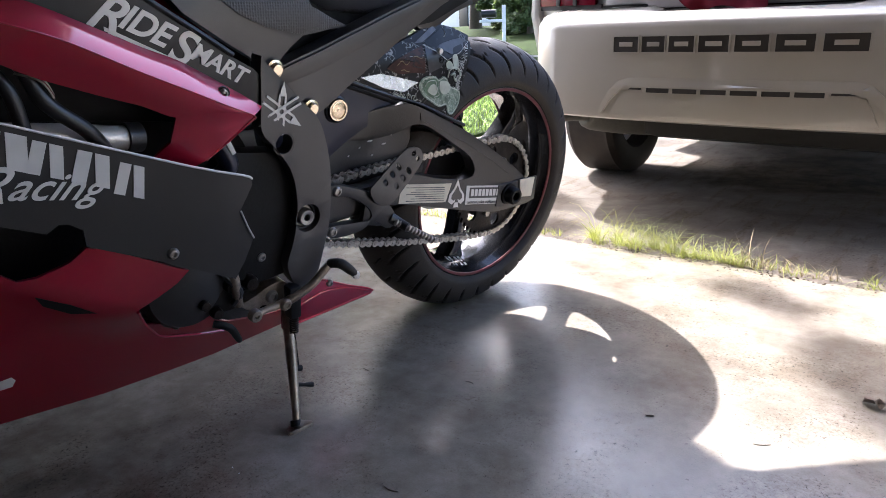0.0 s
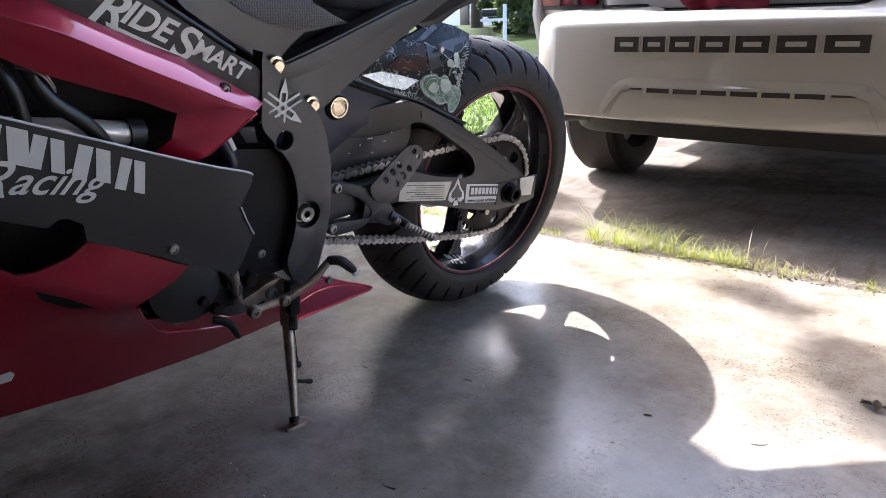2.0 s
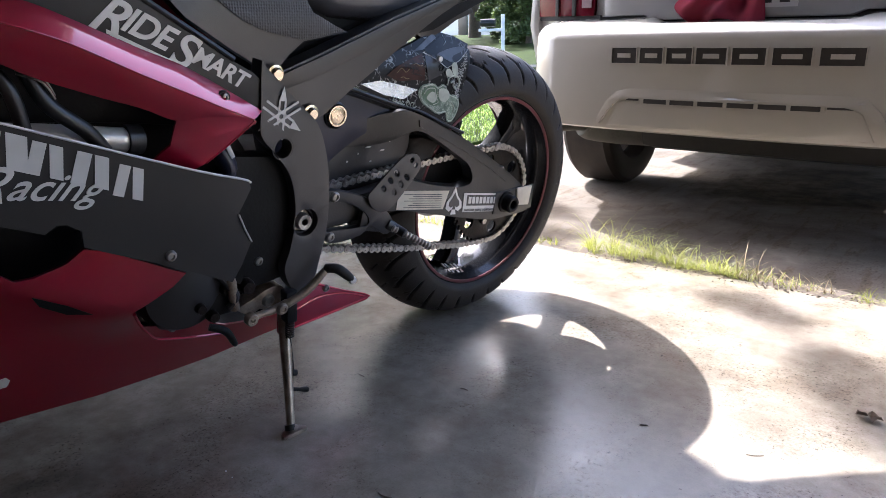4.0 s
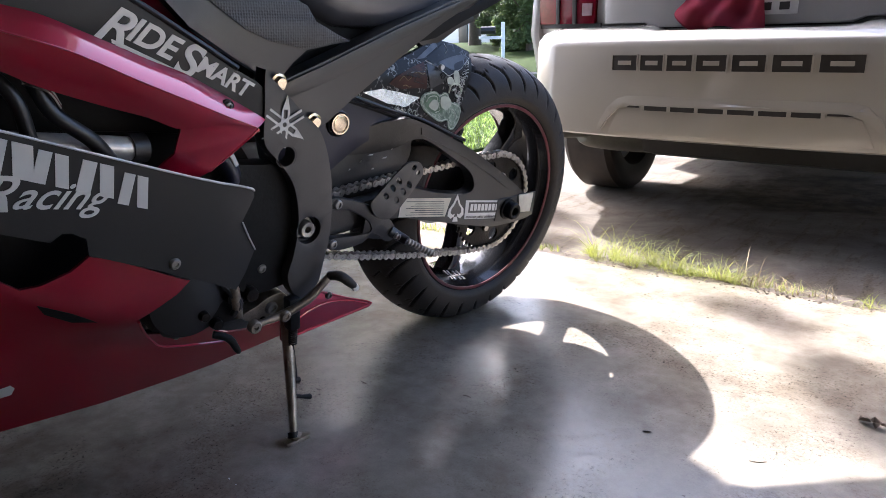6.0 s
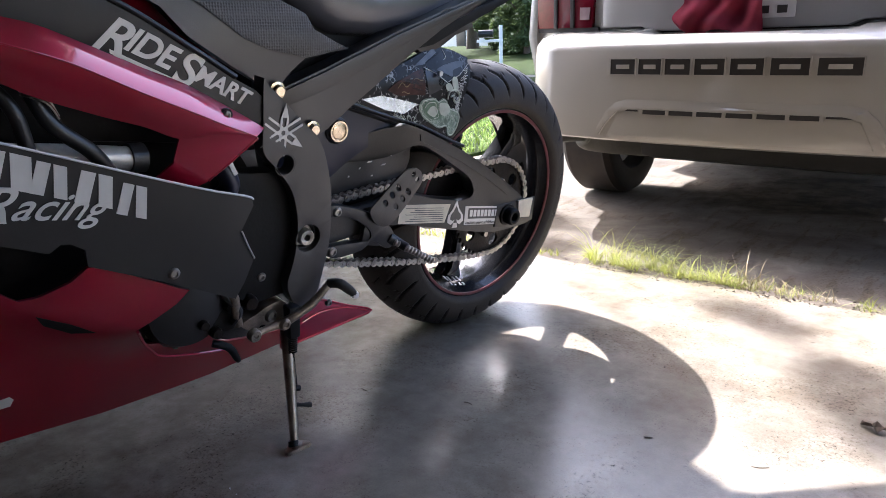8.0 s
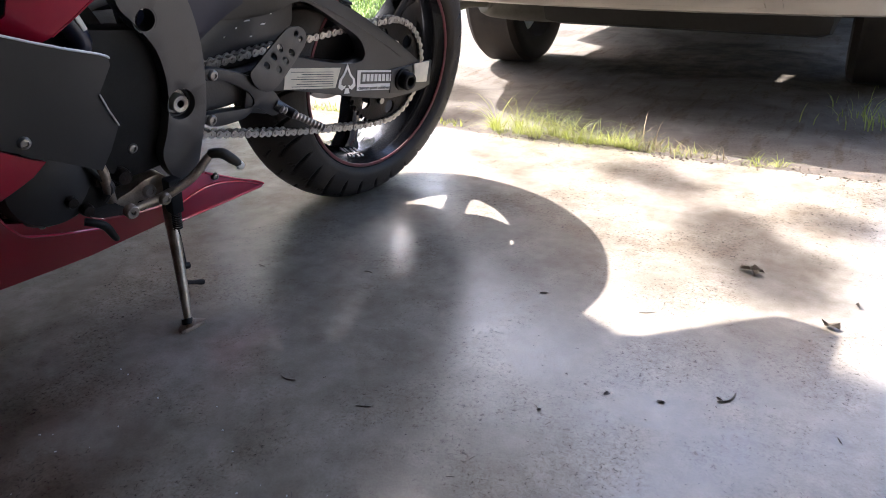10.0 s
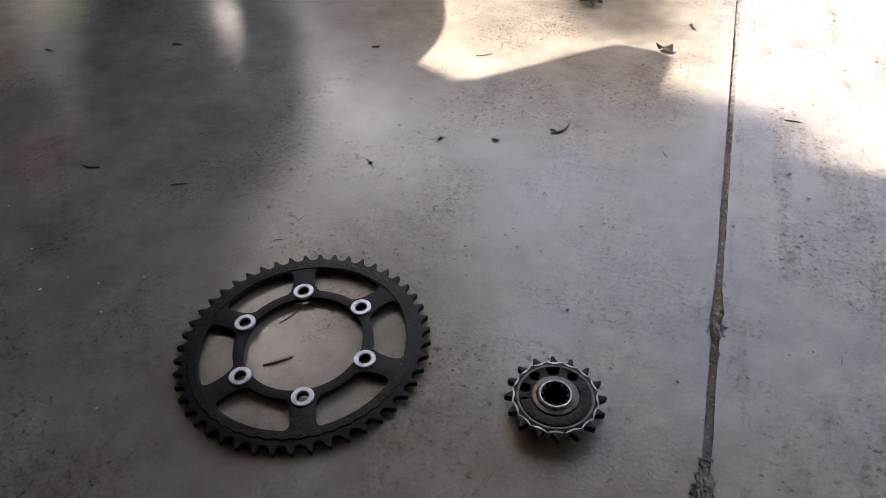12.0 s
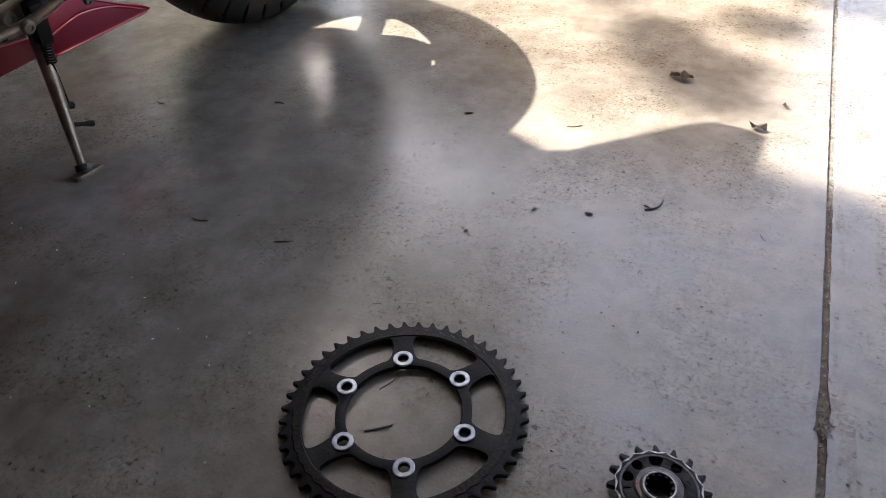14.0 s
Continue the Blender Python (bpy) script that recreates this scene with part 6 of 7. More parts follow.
bp("hugger_bracket", plate([(0.118, 0.165), (0.070, 0.175), (0.045, 0.158), (0.060, 0.115), (0.095, 0.120)], -0.02, 0.02, bevel=0.004), "plastic", "", hug)
bp("hugger_edge", tube([(0.415, 0.094, 0.268), (0.334, 0.096, 0.240), (0.255, 0.096, 0.216), (0.174, 0.094, 0.180), (0.120, 0.092, 0.158)], 0.0035, 8, 4), "plastic", "", hug)
# hardware under the tail
under = bp("undertail_bracket", plate([(0.250, 0.352), (0.210, 0.378), (0.168, 0.398), (0.110, 0.404), (0.100, 0.392), (0.150, 0.376), (0.185, 0.356), (0.225, 0.340)], 0.040, 0.070, bevel=0.004), "frame", "grey scuffed bracket under the tail")
bp("tail_bolt", lathe([(0, 0.006), (0.005, 0.006), (0.006, 0.0), (0, 0)], 12, at=(0.215, 0.099, 0.312)), "alu", "", under)

# ---- the parked car ----
CAR_X, CAR_Y = -0.668, 2.25
car = thing("parked_car", pose(CAR_X, CAR_Y, -0.010), "pearl white and silver coupe parked with its tail to the garage", "car")


BODY_PARTS = ("body", "side_panel", "trunk_lid", "lid_gap", "tail_light", "lamp_divider", "reverse_lens", "licence_plate", "plate_bar")
# camera position in the car's axes; scaling from it keeps the outline in view
EYE_IN_CAR = Vector((0.668, -2.235, 0.639))
BODY_AT = Matrix.Translation(EYE_IN_CAR) @ Matrix.Scale(1.047, 4) @ Matrix.Translation(-EYE_IN_CAR)


def cp(name, bm, mat, label="", parent=None, angle=35):
    """A part of the car; the bodywork is scaled away from the camera, a hand's width in from the bumper face."""
    if name in BODY_PARTS:
        bm.transform(BODY_AT)
    return part(name, bm, M[mat], parent or car, label, angle, pose(0, 0, 0, 0, 0.9, 0) if parent is None and not name.startswith("wheel") else None)


def plan(x):
    """How far the tail curves forward at x from the middle."""
    u = abs(x)
    return 0.10 * (u / 0.8) ** 2.2 + 0.55 * max(0.0, u - 0.66) ** 1.25 + 8.0 * max(0.0, u - 0.735) ** 1.6


def body_plan(x):
    return 0.10 * (abs(x) / 0.8) ** 2.2 + 0.4 * max(0.0, abs(x) - 0.66) ** 1.3


def skin(profile, xs, mat, name, label, plan_fn=plan, parent=None, wrap=None):
    """A panel with a profile of (y, z) carried across x along the plan curve."""
    bm = bmesh.new()
    rows_ = [[bm.verts.new((x, y + plan_fn(x), z)) for y, z in profile] for x in xs]
    for r0, r1 in zip(rows_, rows_[1:]):
        for k in range(len(profile) - 1):
            bm.faces.new((r0[k], r0[k + 1], r1[k + 1], r1[k]))
    if wrap:
        for v in bm.verts:
            v.co.z += wrap(v.co.x, v.co.y - plan_fn(v.co.x), v.co.z)
    return cp(name, bm, mat, label, parent, 40)


def ledge(x, y, z):
    """The bumper's top ledge climbs to the lamps on both sides of the lid."""
    if z < 0.67 or y > 0.23:
        return 0.0
    side = min(1.0, max(0.0, (abs(x) - 0.285) / 0.045))
    return side * 0.021 * min(1.0, max(0.0, (y - 0.046) / 0.154))


XS = [x * 0.022 for x in range(-39, 40)]
BUMP = [(0.30, 0.345), (0.045, 0.338), (0.012, 0.330), (0.000, 0.336), (-0.004, 0.360), (-0.004, 0.480), (0.000, 0.560), (0.004, 0.628), (0.008, 0.644), (0.014, 0.653), (0.046, 0.674), (0.060, 0.678), (0.200, 0.683), (0.225, 0.680), (0.240, 0.660), (0.30, 0.655)]
bumper = skin(BUMP, XS, "car", "bumper", "pearl white rear bumper cover with dust", parent=None, wrap=ledge)
# raised arch below the name recess, with dark vents
arch = [(-0.445, 0.350), (-0.435, 0.380), (-0.405, 0.430), (-0.370, 0.462), (-0.33, 0.472), (0.33, 0.472), (0.370, 0.462), (0.405, 0.430), (0.435, 0.380), (0.445, 0.350), (0.43, 0.350), (0.400, 0.395), (0.362, 0.432), (0.33, 0.440), (-0.33, 0.440), (-0.362, 0.432), (-0.400, 0.395), (-0.43, 0.350)]
cp("arch_moulding", plate(arch, -0.011, -0.003, bevel=0.004, cut=0.05, bow=lambda x, z: plan(x) + (0.0 if z < 0.45 else 0.006)), "car", "moulded arch", bumper, 40)
cp("lower_valance", plate([(-0.40, 0.348), (-0.362, 0.425), (-0.33, 0.434), (0.33, 0.434), (0.362, 0.425), (0.40, 0.348)], -0.007, -0.003, bevel=0.002, cut=0.05, bow=lambda x, z: plan(x)), "car", "", bumper, 40)
for k in range(8):
    x0 = -0.352 + k * 0.0895
    cp("vent_slot", plate([(x0 + (0.02 if k == 0 else 0), 0.4345), (x0 + (0.03 if k == 0 else 0), 0.4405), (x0 + 0.066 - (0.025 if k == 7 else 0), 0.4405), (x0 + 0.066, 0.4345)] if k in (0, 7) else [(x0 - 0.004, 0.4270), (x0 - 0.004, 0.4415), (x0 + 0.073, 0.4415), (x0 + 0.073, 0.4270)], -0.0118, -0.0065, bow=lambda x, z: plan(x)), "car_letter", "dark vent slot", bumper)
    if k < 7:
        cp("vent_divider", plate([(x0 + 0.0735, 0.426), (x0 + 0.0735, 0.4405), (x0 + 0.0850, 0.4405), (x0 + 0.0850, 0.426)], -0.0124, -0.0065, bevel=0.001, bow=lambda x, z: plan(x)), "car", "", bumper)
# the model name is shown as seven plain recessed blocks with pale rims
xl = [(-0.396, 0.094), (-0.294, 0.082), (-0.203, 0.086), (-0.108, 0.096), (0.000, 0.100), (0.114, 0.108), (0.238, 0.116)]
for x0, w_ in xl:
    def frame_loop(g):
        return [(x0 - g, 0.554 - g), (x0 - g, 0.602 + g), (x0 + w_ * 0.95 + g, 0.602 + g), (x0 + w_ * 0.95 + g, 0.554 - g)]
    cp("name_block_rim", plate(frame_loop(0.0035), -0.0045, 0.002, [frame_loop(0.0)], bow=lambda x, z: plan(x)), "car", "raised pale rim", bumper)
    slit = [(x0 + w_ * 0.22, 0.571), (x0 + w_ * 0.22, 0.585), (x0 + w_ * 0.73, 0.585), (x0 + w_ * 0.73, 0.571)]
    cp("name_block", plate(frame_loop(0.0005), -0.0020, 0.002, bow=lambda x, z: plan(x)), "car_letter", "dark recessed block", bumper)
    cp("name_block_slit", plate(slit, -0.0044, 0.0, bevel=0.0008, bow=lambda x, z: plan(x)), "car", "pale raised bar", bumper)
# bodywork above the bumper
body = skin([(0.088, 0.665), (0.090, 0.720), (0.086, 0.80), (0.075, 0.90), (0.080, 0.955), (0.110, 0.985), (0.20, 0.995), (0.62, 1.00), (1.05, 1.28), (1.35, 1.34), (2.2, 1.33), (2.9, 0.98), (3.9, 0.90), (4.25, 0.72), (4.30, 0.40)], [x * 0.0395 for x in range(-20, 21)], "silver", "body", "silver bodywork", body_plan)
for s in (-1, 1):
    sidep = plate([(0.30, 0.36), (0.18, 0.68), (0.22, 0.98), (0.65, 1.0), (1.1, 1.26), (2.2, 1.30), (2.9, 0.98), (3.9, 0.88), (4.25, 0.7), (4.2, 0.28), (3.85, 0.25), (3.80, 0.50), (3.62, 0.64), (3.42, 0.64), (3.25, 0.50), (3.20, 0.22), (1.35, 0.22), (1.28, 0.50), (1.10, 0.66), (0.86, 0.66), (0.68, 0.50), (0.62, 0.30)], -0.02, 0.02, bevel=0.012)
    sidep.transform(Matrix.Translation((s * 0.80, 0, 0)) @ Matrix(((0, 1, 0, 0), (1, 0, 0, 0), (0, 0, 1, 0), (0, 0, 0, 1))))
    cp("side_panel", sidep, "silver", "", body)
cp("trunk_lid", plate([(-0.300, 0.693), (-0.285, 0.690), (0.285, 0.690), (0.320, 0.705), (0.47, 0.705), (0.47, 0.93), (-0.47, 0.93), (-0.47, 0.705), (-0.320, 0.705)], 0.072, 0.088, bevel=0.006, cut=0.06, bow=lambda x, z: plan(x) - 0.012 * max(0, (z - 0.72) / 0.2)), "silver", "silver trunk lid", body, 40)
cp("lid_gap", plate([(-0.49, 0.684), (-0.49, 0.703), (-0.325, 0.703), (-0.290, 0.688), (0.290, 0.688), (0.325, 0.703), (0.50, 0.703), (0.50, 0.684)], 0.080, 0.087, cut=0.06, bow=lambda x, z: plan(x)), "under", "dark gap", body)
for s in (-1, 1):
    cp("lid_gap", plate([(s * 0.49, 0.693), (s * 0.49, 0.709), (s * 0.785, 0.713), (s * 0.785, 0.697)], 0.074, 0.087, cut=0.05, bow=lambda x, z: body_plan(x)), "under", "dark gap under the lamp", body)
    lamp = cp("tail_light", plate([(s * 0.515, 0.708), (s * 0.505, 0.90), (s * 0.785, 0.90), (s * 0.785, 0.712)], 0.070, 0.090, bevel=0.006, cut=0.03, bow=lambda x, z: body_plan(x)), "lens_red", "red ribbed tail lamp")
    for x0 in (0.590, 0.668):
        cp("lamp_divider", plate([(s * x0, 0.709), (s * (x0 + 0.004), 0.899), (s * (x0 + 0.020), 0.899), (s * (x0 + 0.016), 0.709)], 0.062, 0.072, bevel=0.002, cut=0.05, bow=lambda x, z: body_plan(x)), "under", "", lamp)
    cp("reverse_lens", plate([(s * 0.525, 0.735), (s * 0.523, 0.775), (s * 0.565, 0.777), (s * 0.565, 0.735)], 0.0655, 0.0695, bow=lambda x, z: body_plan(x)), "lens_clear", "pale reversing lens", lamp)
plate_ob = cp("licence_plate", plate([(-0.155, 0.716), (-0.155, 0.86), (0.150, 0.86), (0.150, 0.716)], 0.062, 0.066, bevel=0.0012), "decal", "silver licence plate in a worn frame")
for x0 in (-0.09, -0.02, 0.05, 0.10):
    cp("plate_bar", plate([(x0, 0.728), (x0, 0.750), (x0 + 0.028, 0.750), (x0 + 0.028, 0.728)], 0.0612, 0.0622), "car_letter", "", plate_ob)
cp("underbody", plate([(-0.70, 0.20), (-0.70, 0.40), (0.70, 0.40), (0.70, 0.20)], 1.05, 3.9, bevel=0.03), "under", "dark underbody")
tank_bm = box((0.95, 0.55, 0.15), (0.10, 0.50, 0.315), 0.05)
cp("fuel_tank", tank_bm, "under", "black underfloor tank")
cp("muffler", tube([(-0.60, 0.24, 0.315), (-0.585, 0.26, 0.310), (-0.50, 0.34, 0.300), (-0.36, 0.46, 0.288), (-0.27, 0.52, 0.288), (-0.25, 0.535, 0.290)], [0.045, 0.062, 0.072, 0.076, 0.070, 0.045], 20, 4, flat=0.85), "muffler", "dull grey steel muffler")
cp("tail_pipe", tube([(-0.60, 0.24, 0.315), (-0.64, 0.18, 0.318), (-0.66, 0.10, 0.318)], 0.026, 14, 3), "muffler", "dull tail pipe")
cp("rear_axle", rod((-0.68, 0.80, 0.31), (0.68, 0.80, 0.31), 0.045, 14), "under", "")
for s in (-1, 1):
    for y in (0.80, 3.36):
        wh = part("wheel", lathe([(0, -0.07), (0.06, -0.075), (0.08, -0.05), (0.19, -0.03), (0.20, 0.0), (0.19, 0.07), (0, 0.05)], 32), M["alu"], car, "", 35, pose(s * 0.725, y, 0.318, 0, 0, -90 * s))
        part("tyre", lathe([(0.205, -0.105), (0.235, -0.112), (0.275, -0.116), (0.300, -0.108), (0.313, -0.090)] + [(0.3165 - (0.003 if k % 2 else 0.0), -0.085 + 0.0142 * k) for k in range(13)] + [(0.313, 0.090), (0.300, 0.108), (0.275, 0.116), (0.235, 0.112), (0.205, 0.105)], 64, closed=True), M["rubber"], wh, "black road tyre")

# ---- red cloth caught on the trunk edge ----
bm = bmesh.new()
rows_ = []
for i in range(26):
    u = i / 25
    row = []
    for k in range(22):
        v = k / 21
        x = -0.175 + 0.255 * u + 0.02 * math.sin(6 * v) * (1 - u)
        z = 0.800 - (0.122 - 0.035 * max(0, 0.25 - u) * 4 + 0.010 * math.sin(9 * u)) * v
        y = -0.014 + 0.012 * math.sin(17 * u + 3 * v) + 0.010 * math.sin(7 * u - 6 * v) - 0.02 * v
        row.append(bm.verts.new((x, y, z)))
    rows_.append(row)
for r0, r1 in zip(rows_, rows_[1:]):
    for k in range(21):
        bm.faces.new((r0[k], r0[k + 1], r1[k + 1], r1[k]))
bmesh.ops.solidify(bm, geom=bm.faces[:], thickness=0.003)
cloth = part("red_cloth", bm, M["cloth"], None, "crumpled red cloth hanging over the trunk edge", 60, pose(CAR_X, CAR_Y + 0.06, -0.01) @ BODY_AT)
tagged(cloth, "", "cloth")


# ---- grass tufts along the slab edge ----
def blades(name, count, area, height, mat, label, seed, width=0.0022, lean_=0.7, base_z=-0.01):
    rnd = random.Random(seed)
    vs, fs = [], []
    for _ in range(count):
        x, y = area(rnd)
        h = height(rnd, x)
        a, c = rnd.uniform(0, 6.283), rnd.uniform(0.15, lean_)
        dx_, dy_ = math.cos(a), math.sin(a)
        w_ = width * rnd.uniform(0.6, 1.3)
        i = len(vs)
        for u, wf in ((0, 1), (0.4, 0.9), (0.75, 0.6), (1.0, 0.05)):
            ox, oz = h * c * u * u, h * (u - 0.35 * c * u * u * u)
            px_, py_ = x + dx_ * ox, y + dy_ * ox
            vs += [(px_ - dy_ * w_ * wf, py_ + dx_ * w_ * wf, base_z + oz), (px_ + dy_ * w_ * wf, py_ - dx_ * w_ * wf, base_z + oz)]
        fs += [(i + 2 * k, i + 2 * k + 1, i + 2 * k + 3, i + 2 * k + 2) for k in range(3)]
    me = bpy.data.meshes.new(name)
    me.from_pydata(vs, [], fs)
    me.materials.append(mat)
    return tagged(new(name, me), label, "grass", "", "stuff")


def tufts(name, spots, mat, label, seed, width=0.0009, base_z=-0.008):
    """Separate tufts (x, y, height, blades) whose curved blades spread from one crown."""
    rnd = random.Random(seed)
    vs, fs = [], []
    for cx, cy, tall, count in spots:
        for _ in range(count):
            a, out = rnd.uniform(0, 6.283), rnd.random()
            x, y = cx + math.cos(a) * 0.018 * out, cy + math.sin(a) * 0.018 * out
            h = tall * rnd.uniform(0.45, 1.1)
            a += rnd.gauss(0, 0.7)
            c = 0.35 + 1.75 * rnd.random() ** 1.3
            w_ = width * rnd.uniform(0.6, 1.25)
            dx_, dy_ = math.cos(a), math.sin(a)
            b_ = rnd.uniform(0, 6.283)
            sx, sy = math.cos(b_) * w_, math.sin(b_) * w_
            i = len(vs)
            for u, wf in ((0, 0.8), (0.25, 1), (0.5, 0.9), (0.75, 0.6), (1.0, 0.06)):
                ox, oz = h * c * u * u, h * (u - 0.42 * c * u ** 3)
                vs += [(x + dx_ * ox - sx * wf, y + dy_ * ox - sy * wf, base_z + oz), (x + dx_ * ox + sx * wf, y + dy_ * ox + sy * wf, base_z + oz)]
            fs += [(i + 2 * k, i + 2 * k + 1, i + 2 * k + 3, i + 2 * k + 2) for k in range(4)]
    me = bpy.data.meshes.new(name)
    me.from_pydata(vs, [], fs)
    me.materials.append(mat)
    return tagged(new(name, me), label, "grass", "", "stuff")


rnd = random.Random(5)
spots = []
for k in range(44):
    u = (k + rnd.uniform(-0.5, 0.5)) / 44
    x = -0.965 + 0.47 * u
    spots.append((x, EDGE_Y + 0.022 + rnd.uniform(0.0, 0.065) * (1.25 - u), rnd.choice((0.06, 0.09, 0.12, 0.16)) * (1.1 - 0.40 * u), rnd.randint(8, 34)))
tufts("edge_grass", spots, M["grass"], "bright green grass tufts at the slab edge", 5)
tufts("edge_grass", [(-0.50 + 0.019 * k, EDGE_Y + 0.02 + rnd.uniform(0, 0.03), rnd.uniform(0.025, 0.055), rnd.randint(3, 11)) for k in range(12)], M["grass"], "sparse low grass tufts among dry stalks", 25)
tufts("edge_grass", [(-0.205 + 0.012 * k, EDGE_Y + 0.02 + rnd.uniform(0, 0.03), rnd.uniform(0.025, 0.05), rnd.randint(6, 16)) for k in range(8)], M["grass"], "small green grass tuft at the slab edge", 26)
blades("edge_grass", 70, lambda r: (r.uniform(-0.97, -0.30), EDGE_Y + 0.02 + abs(r.gauss(0, 0.04))), lambda r, x: r.uniform(0.012, 0.04), M["grass"], "short grass along the slab edge", 15, 0.0011, 1.4)
tufts("seed_stalks", [(-0.492, EDGE_Y + 0.035, 0.15, 7), (-0.465, EDGE_Y + 0.03, 0.135, 6), (-0.45, EDGE_Y + 0.045, 0.10, 8)], M["straw"], "tall dry seed stalks in the grass", 16, 0.0010)
blades("edge_grass", 420, lambda r: (r.uniform(-2.0, -1.05), EDGE_Y + 0.03 + abs(r.gauss(0, 0.03))), lambda r, x: r.uniform(0.01, 0.035), M["grass"], "thin grass along the slab edge", 7)
blades("dry_stalks", 150, lambda r: (r.uniform(-0.56, -0.25), EDGE_Y + 0.015 + abs(r.gauss(0, 0.025))), lambda r, x: r.uniform(0.012, 0.055), M["straw"], "dry brown grass stalks", 8, 0.0011, 1.6)
blades("edge_grass", 500, lambda r: (r.gauss(0.25, 0.12), 2.35 + abs(r.gauss(0, 0.18))), lambda r, x: r.uniform(0.02, 0.09), M["grass"], "grass tuft beside the car", 11)
blades("lawn_grass", 26000, lambda r: (r.uniform(-6.0, -2.68), r.uniform(2.6, 10.5)), lambda r, x: r.uniform(0.03, 0.08), M["turf"], "sunlit lawn grass", 12, 0.0028, 1.3, 0.0)


# ---- trees, bushes, house and mailbox beyond the driveway ----
def leaf_cloud(centres, per, size, seed, flat=0.0):
    """Many small folded leaves round the given centres (x, y, z, radius)."""
    rnd = random.Random(seed)
    vs, fs = [], []
    for cx, cy, cz, r in centres:
        for _ in range(int(per)):
            d = Vector((rnd.gauss(0, 1), rnd.gauss(0, 1), rnd.gauss(0, 1))).normalized() * r * rnd.random() ** 0.45
            c = Vector((cx, cy, cz)) + d
            a = Vector((rnd.gauss(0, 1), rnd.gauss(0, 1), rnd.gauss(0, 0.6))).normalized()
            n_ = a.orthogonal().normalized()
            s = size * rnd.uniform(0.6, 1.3)
            i = len(vs)
            vs += [tuple(c - a * s), tuple(c + n_ * s * 0.45), tuple(c + a * s), tuple(c - n_ * s * 0.45)]
            fs.append((i, i + 1, i + 2, i + 3))
    me = bpy.data.meshes.new("crown")
    me.from_pydata(vs, [], fs)
    me.materials.append(M["leaf"])
    return me


def tree(base, height, spread, seed, label, extra=(), leaf=0.05, per=110, name="tree", category="tree", lean_to=None, clumps_n=46, low=0.42, thick=0.028):
    rnd = random.Random(seed)
    root = thing(name, pose(*base), label, category)
    top = Vector((lean_to[0] - base[0], lean_to[1] - base[1], height)) if lean_to else Vector((rnd.uniform(-0.3, 0.3), rnd.uniform(-0.3, 0.3), height))
    r0 = height * thick
    bm = tube([(0, 0, -0.1), tuple(top * 0.25 + Vector((0.05, 0.04, 0))), tuple(top * 0.55), tuple(top * 0.9)], [r0 * 1.35, r0, r0 * 0.75, r0 * 0.3], 12, 5)
    cs = []
    for k in range(clumps_n):
        a, u = rnd.uniform(0, 6.283), rnd.uniform(low, 1.05)
        d = spread * rnd.uniform(0.25, 1.0) * (1.25 - 0.8 * abs(u - 0.62))
        c = top * u + Vector((d * math.cos(a), d * math.sin(a), rnd.uniform(-0.3, 0.4)))
        cs.append((c.x, c.y, c.z, spread * rnd.uniform(0.16, 0.30)))
        if k % 3 == 0:
            s = top * max(0.3, u - 0.2)
            tube([tuple(s), tuple(s.lerp(c, 0.5) + Vector((0, 0, 0.1))), tuple(c)], [r0 * 0.35, r0 * 0.2, r0 * 0.07], 7, 3, bm)
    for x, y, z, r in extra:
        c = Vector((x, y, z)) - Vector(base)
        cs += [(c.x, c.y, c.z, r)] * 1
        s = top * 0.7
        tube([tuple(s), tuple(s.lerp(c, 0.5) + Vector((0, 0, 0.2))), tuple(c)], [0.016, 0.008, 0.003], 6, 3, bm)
    part("trunk", bm, M["bark"], root, "brown bark trunk and limbs")
    crown = new("crown", leaf_cloud(cs, per, leaf, seed + 1))
    crown.parent = root
    return root


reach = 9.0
# unseen leaf clumps, set sunward of chosen slab spots to shade them
dapple_clumps = [(x + sd.x * reach, y + sd.y * reach, sd.z * reach, r) for x, y, r in ((-0.11, 1.38, 0.11), (-0.17, 1.48, 0.06), (-0.05, 1.24, 0.07), (-0.44, 1.72, 0.06), (-0.34, 1.66, 0.05), (0.19, 1.72, 0.06), (0.28, 1.80, 0.06), (0.03, 1.56, 0.04), (0.07, 0.93, 0.06), (0.00, 0.93, 0.06), (0.04, 0.90, 0.05), (0.13, 0.90, 0.05), (0.17, 0.92, 0.04), (-1.35, 2.35, 0.10), (-1.15, 2.05, 0.08))]
tree((-12.6, 10.2, 0.0), 6.6, 1.6, 31, "unseen leafy tree on the lawn added to dapple the slab", dapple_clumps, 0.06, 95)
# unseen trees, added to keep low sky glare off the slab
for bx, by, bh, sp_, seed_ in ((-14.5, 16.0, 12.0, 3.6, 61), (-20.0, 20.0, 14.0, 4.2, 62), (-25.5, 17.0, 14.0, 4.2, 63)):
    tree((bx, by, 0.0), bh, sp_, seed_, "unseen tall tree added to block sky glare on the floor", (), 0.16, 260, "tree", "tree", None, 90, 0.26)
# added with its trunk hidden; the crown blocks higher sky from the floor
tree((-6.75, 8.0, 0.0), 11.0, 1.8, 65, "unseen leaning tree added to block the sky over the driveway", (), 0.11, 200, "tree", "tree", (-3.9, 8.2), 80, 0.64, 0.0085)
tree((-16.8, 27.4, 0.45), 4.4, 1.5, 41, "dense green shrub across the street", (), 0.09, 260, "shrub", "shrub", None, 80, 0.06)
tree((-19.6, 29.6, 0.7), 3.4, 1.3, 42, "dense green shrub across the street", (), 0.09, 260, "shrub", "shrub", None, 60, 0.06)
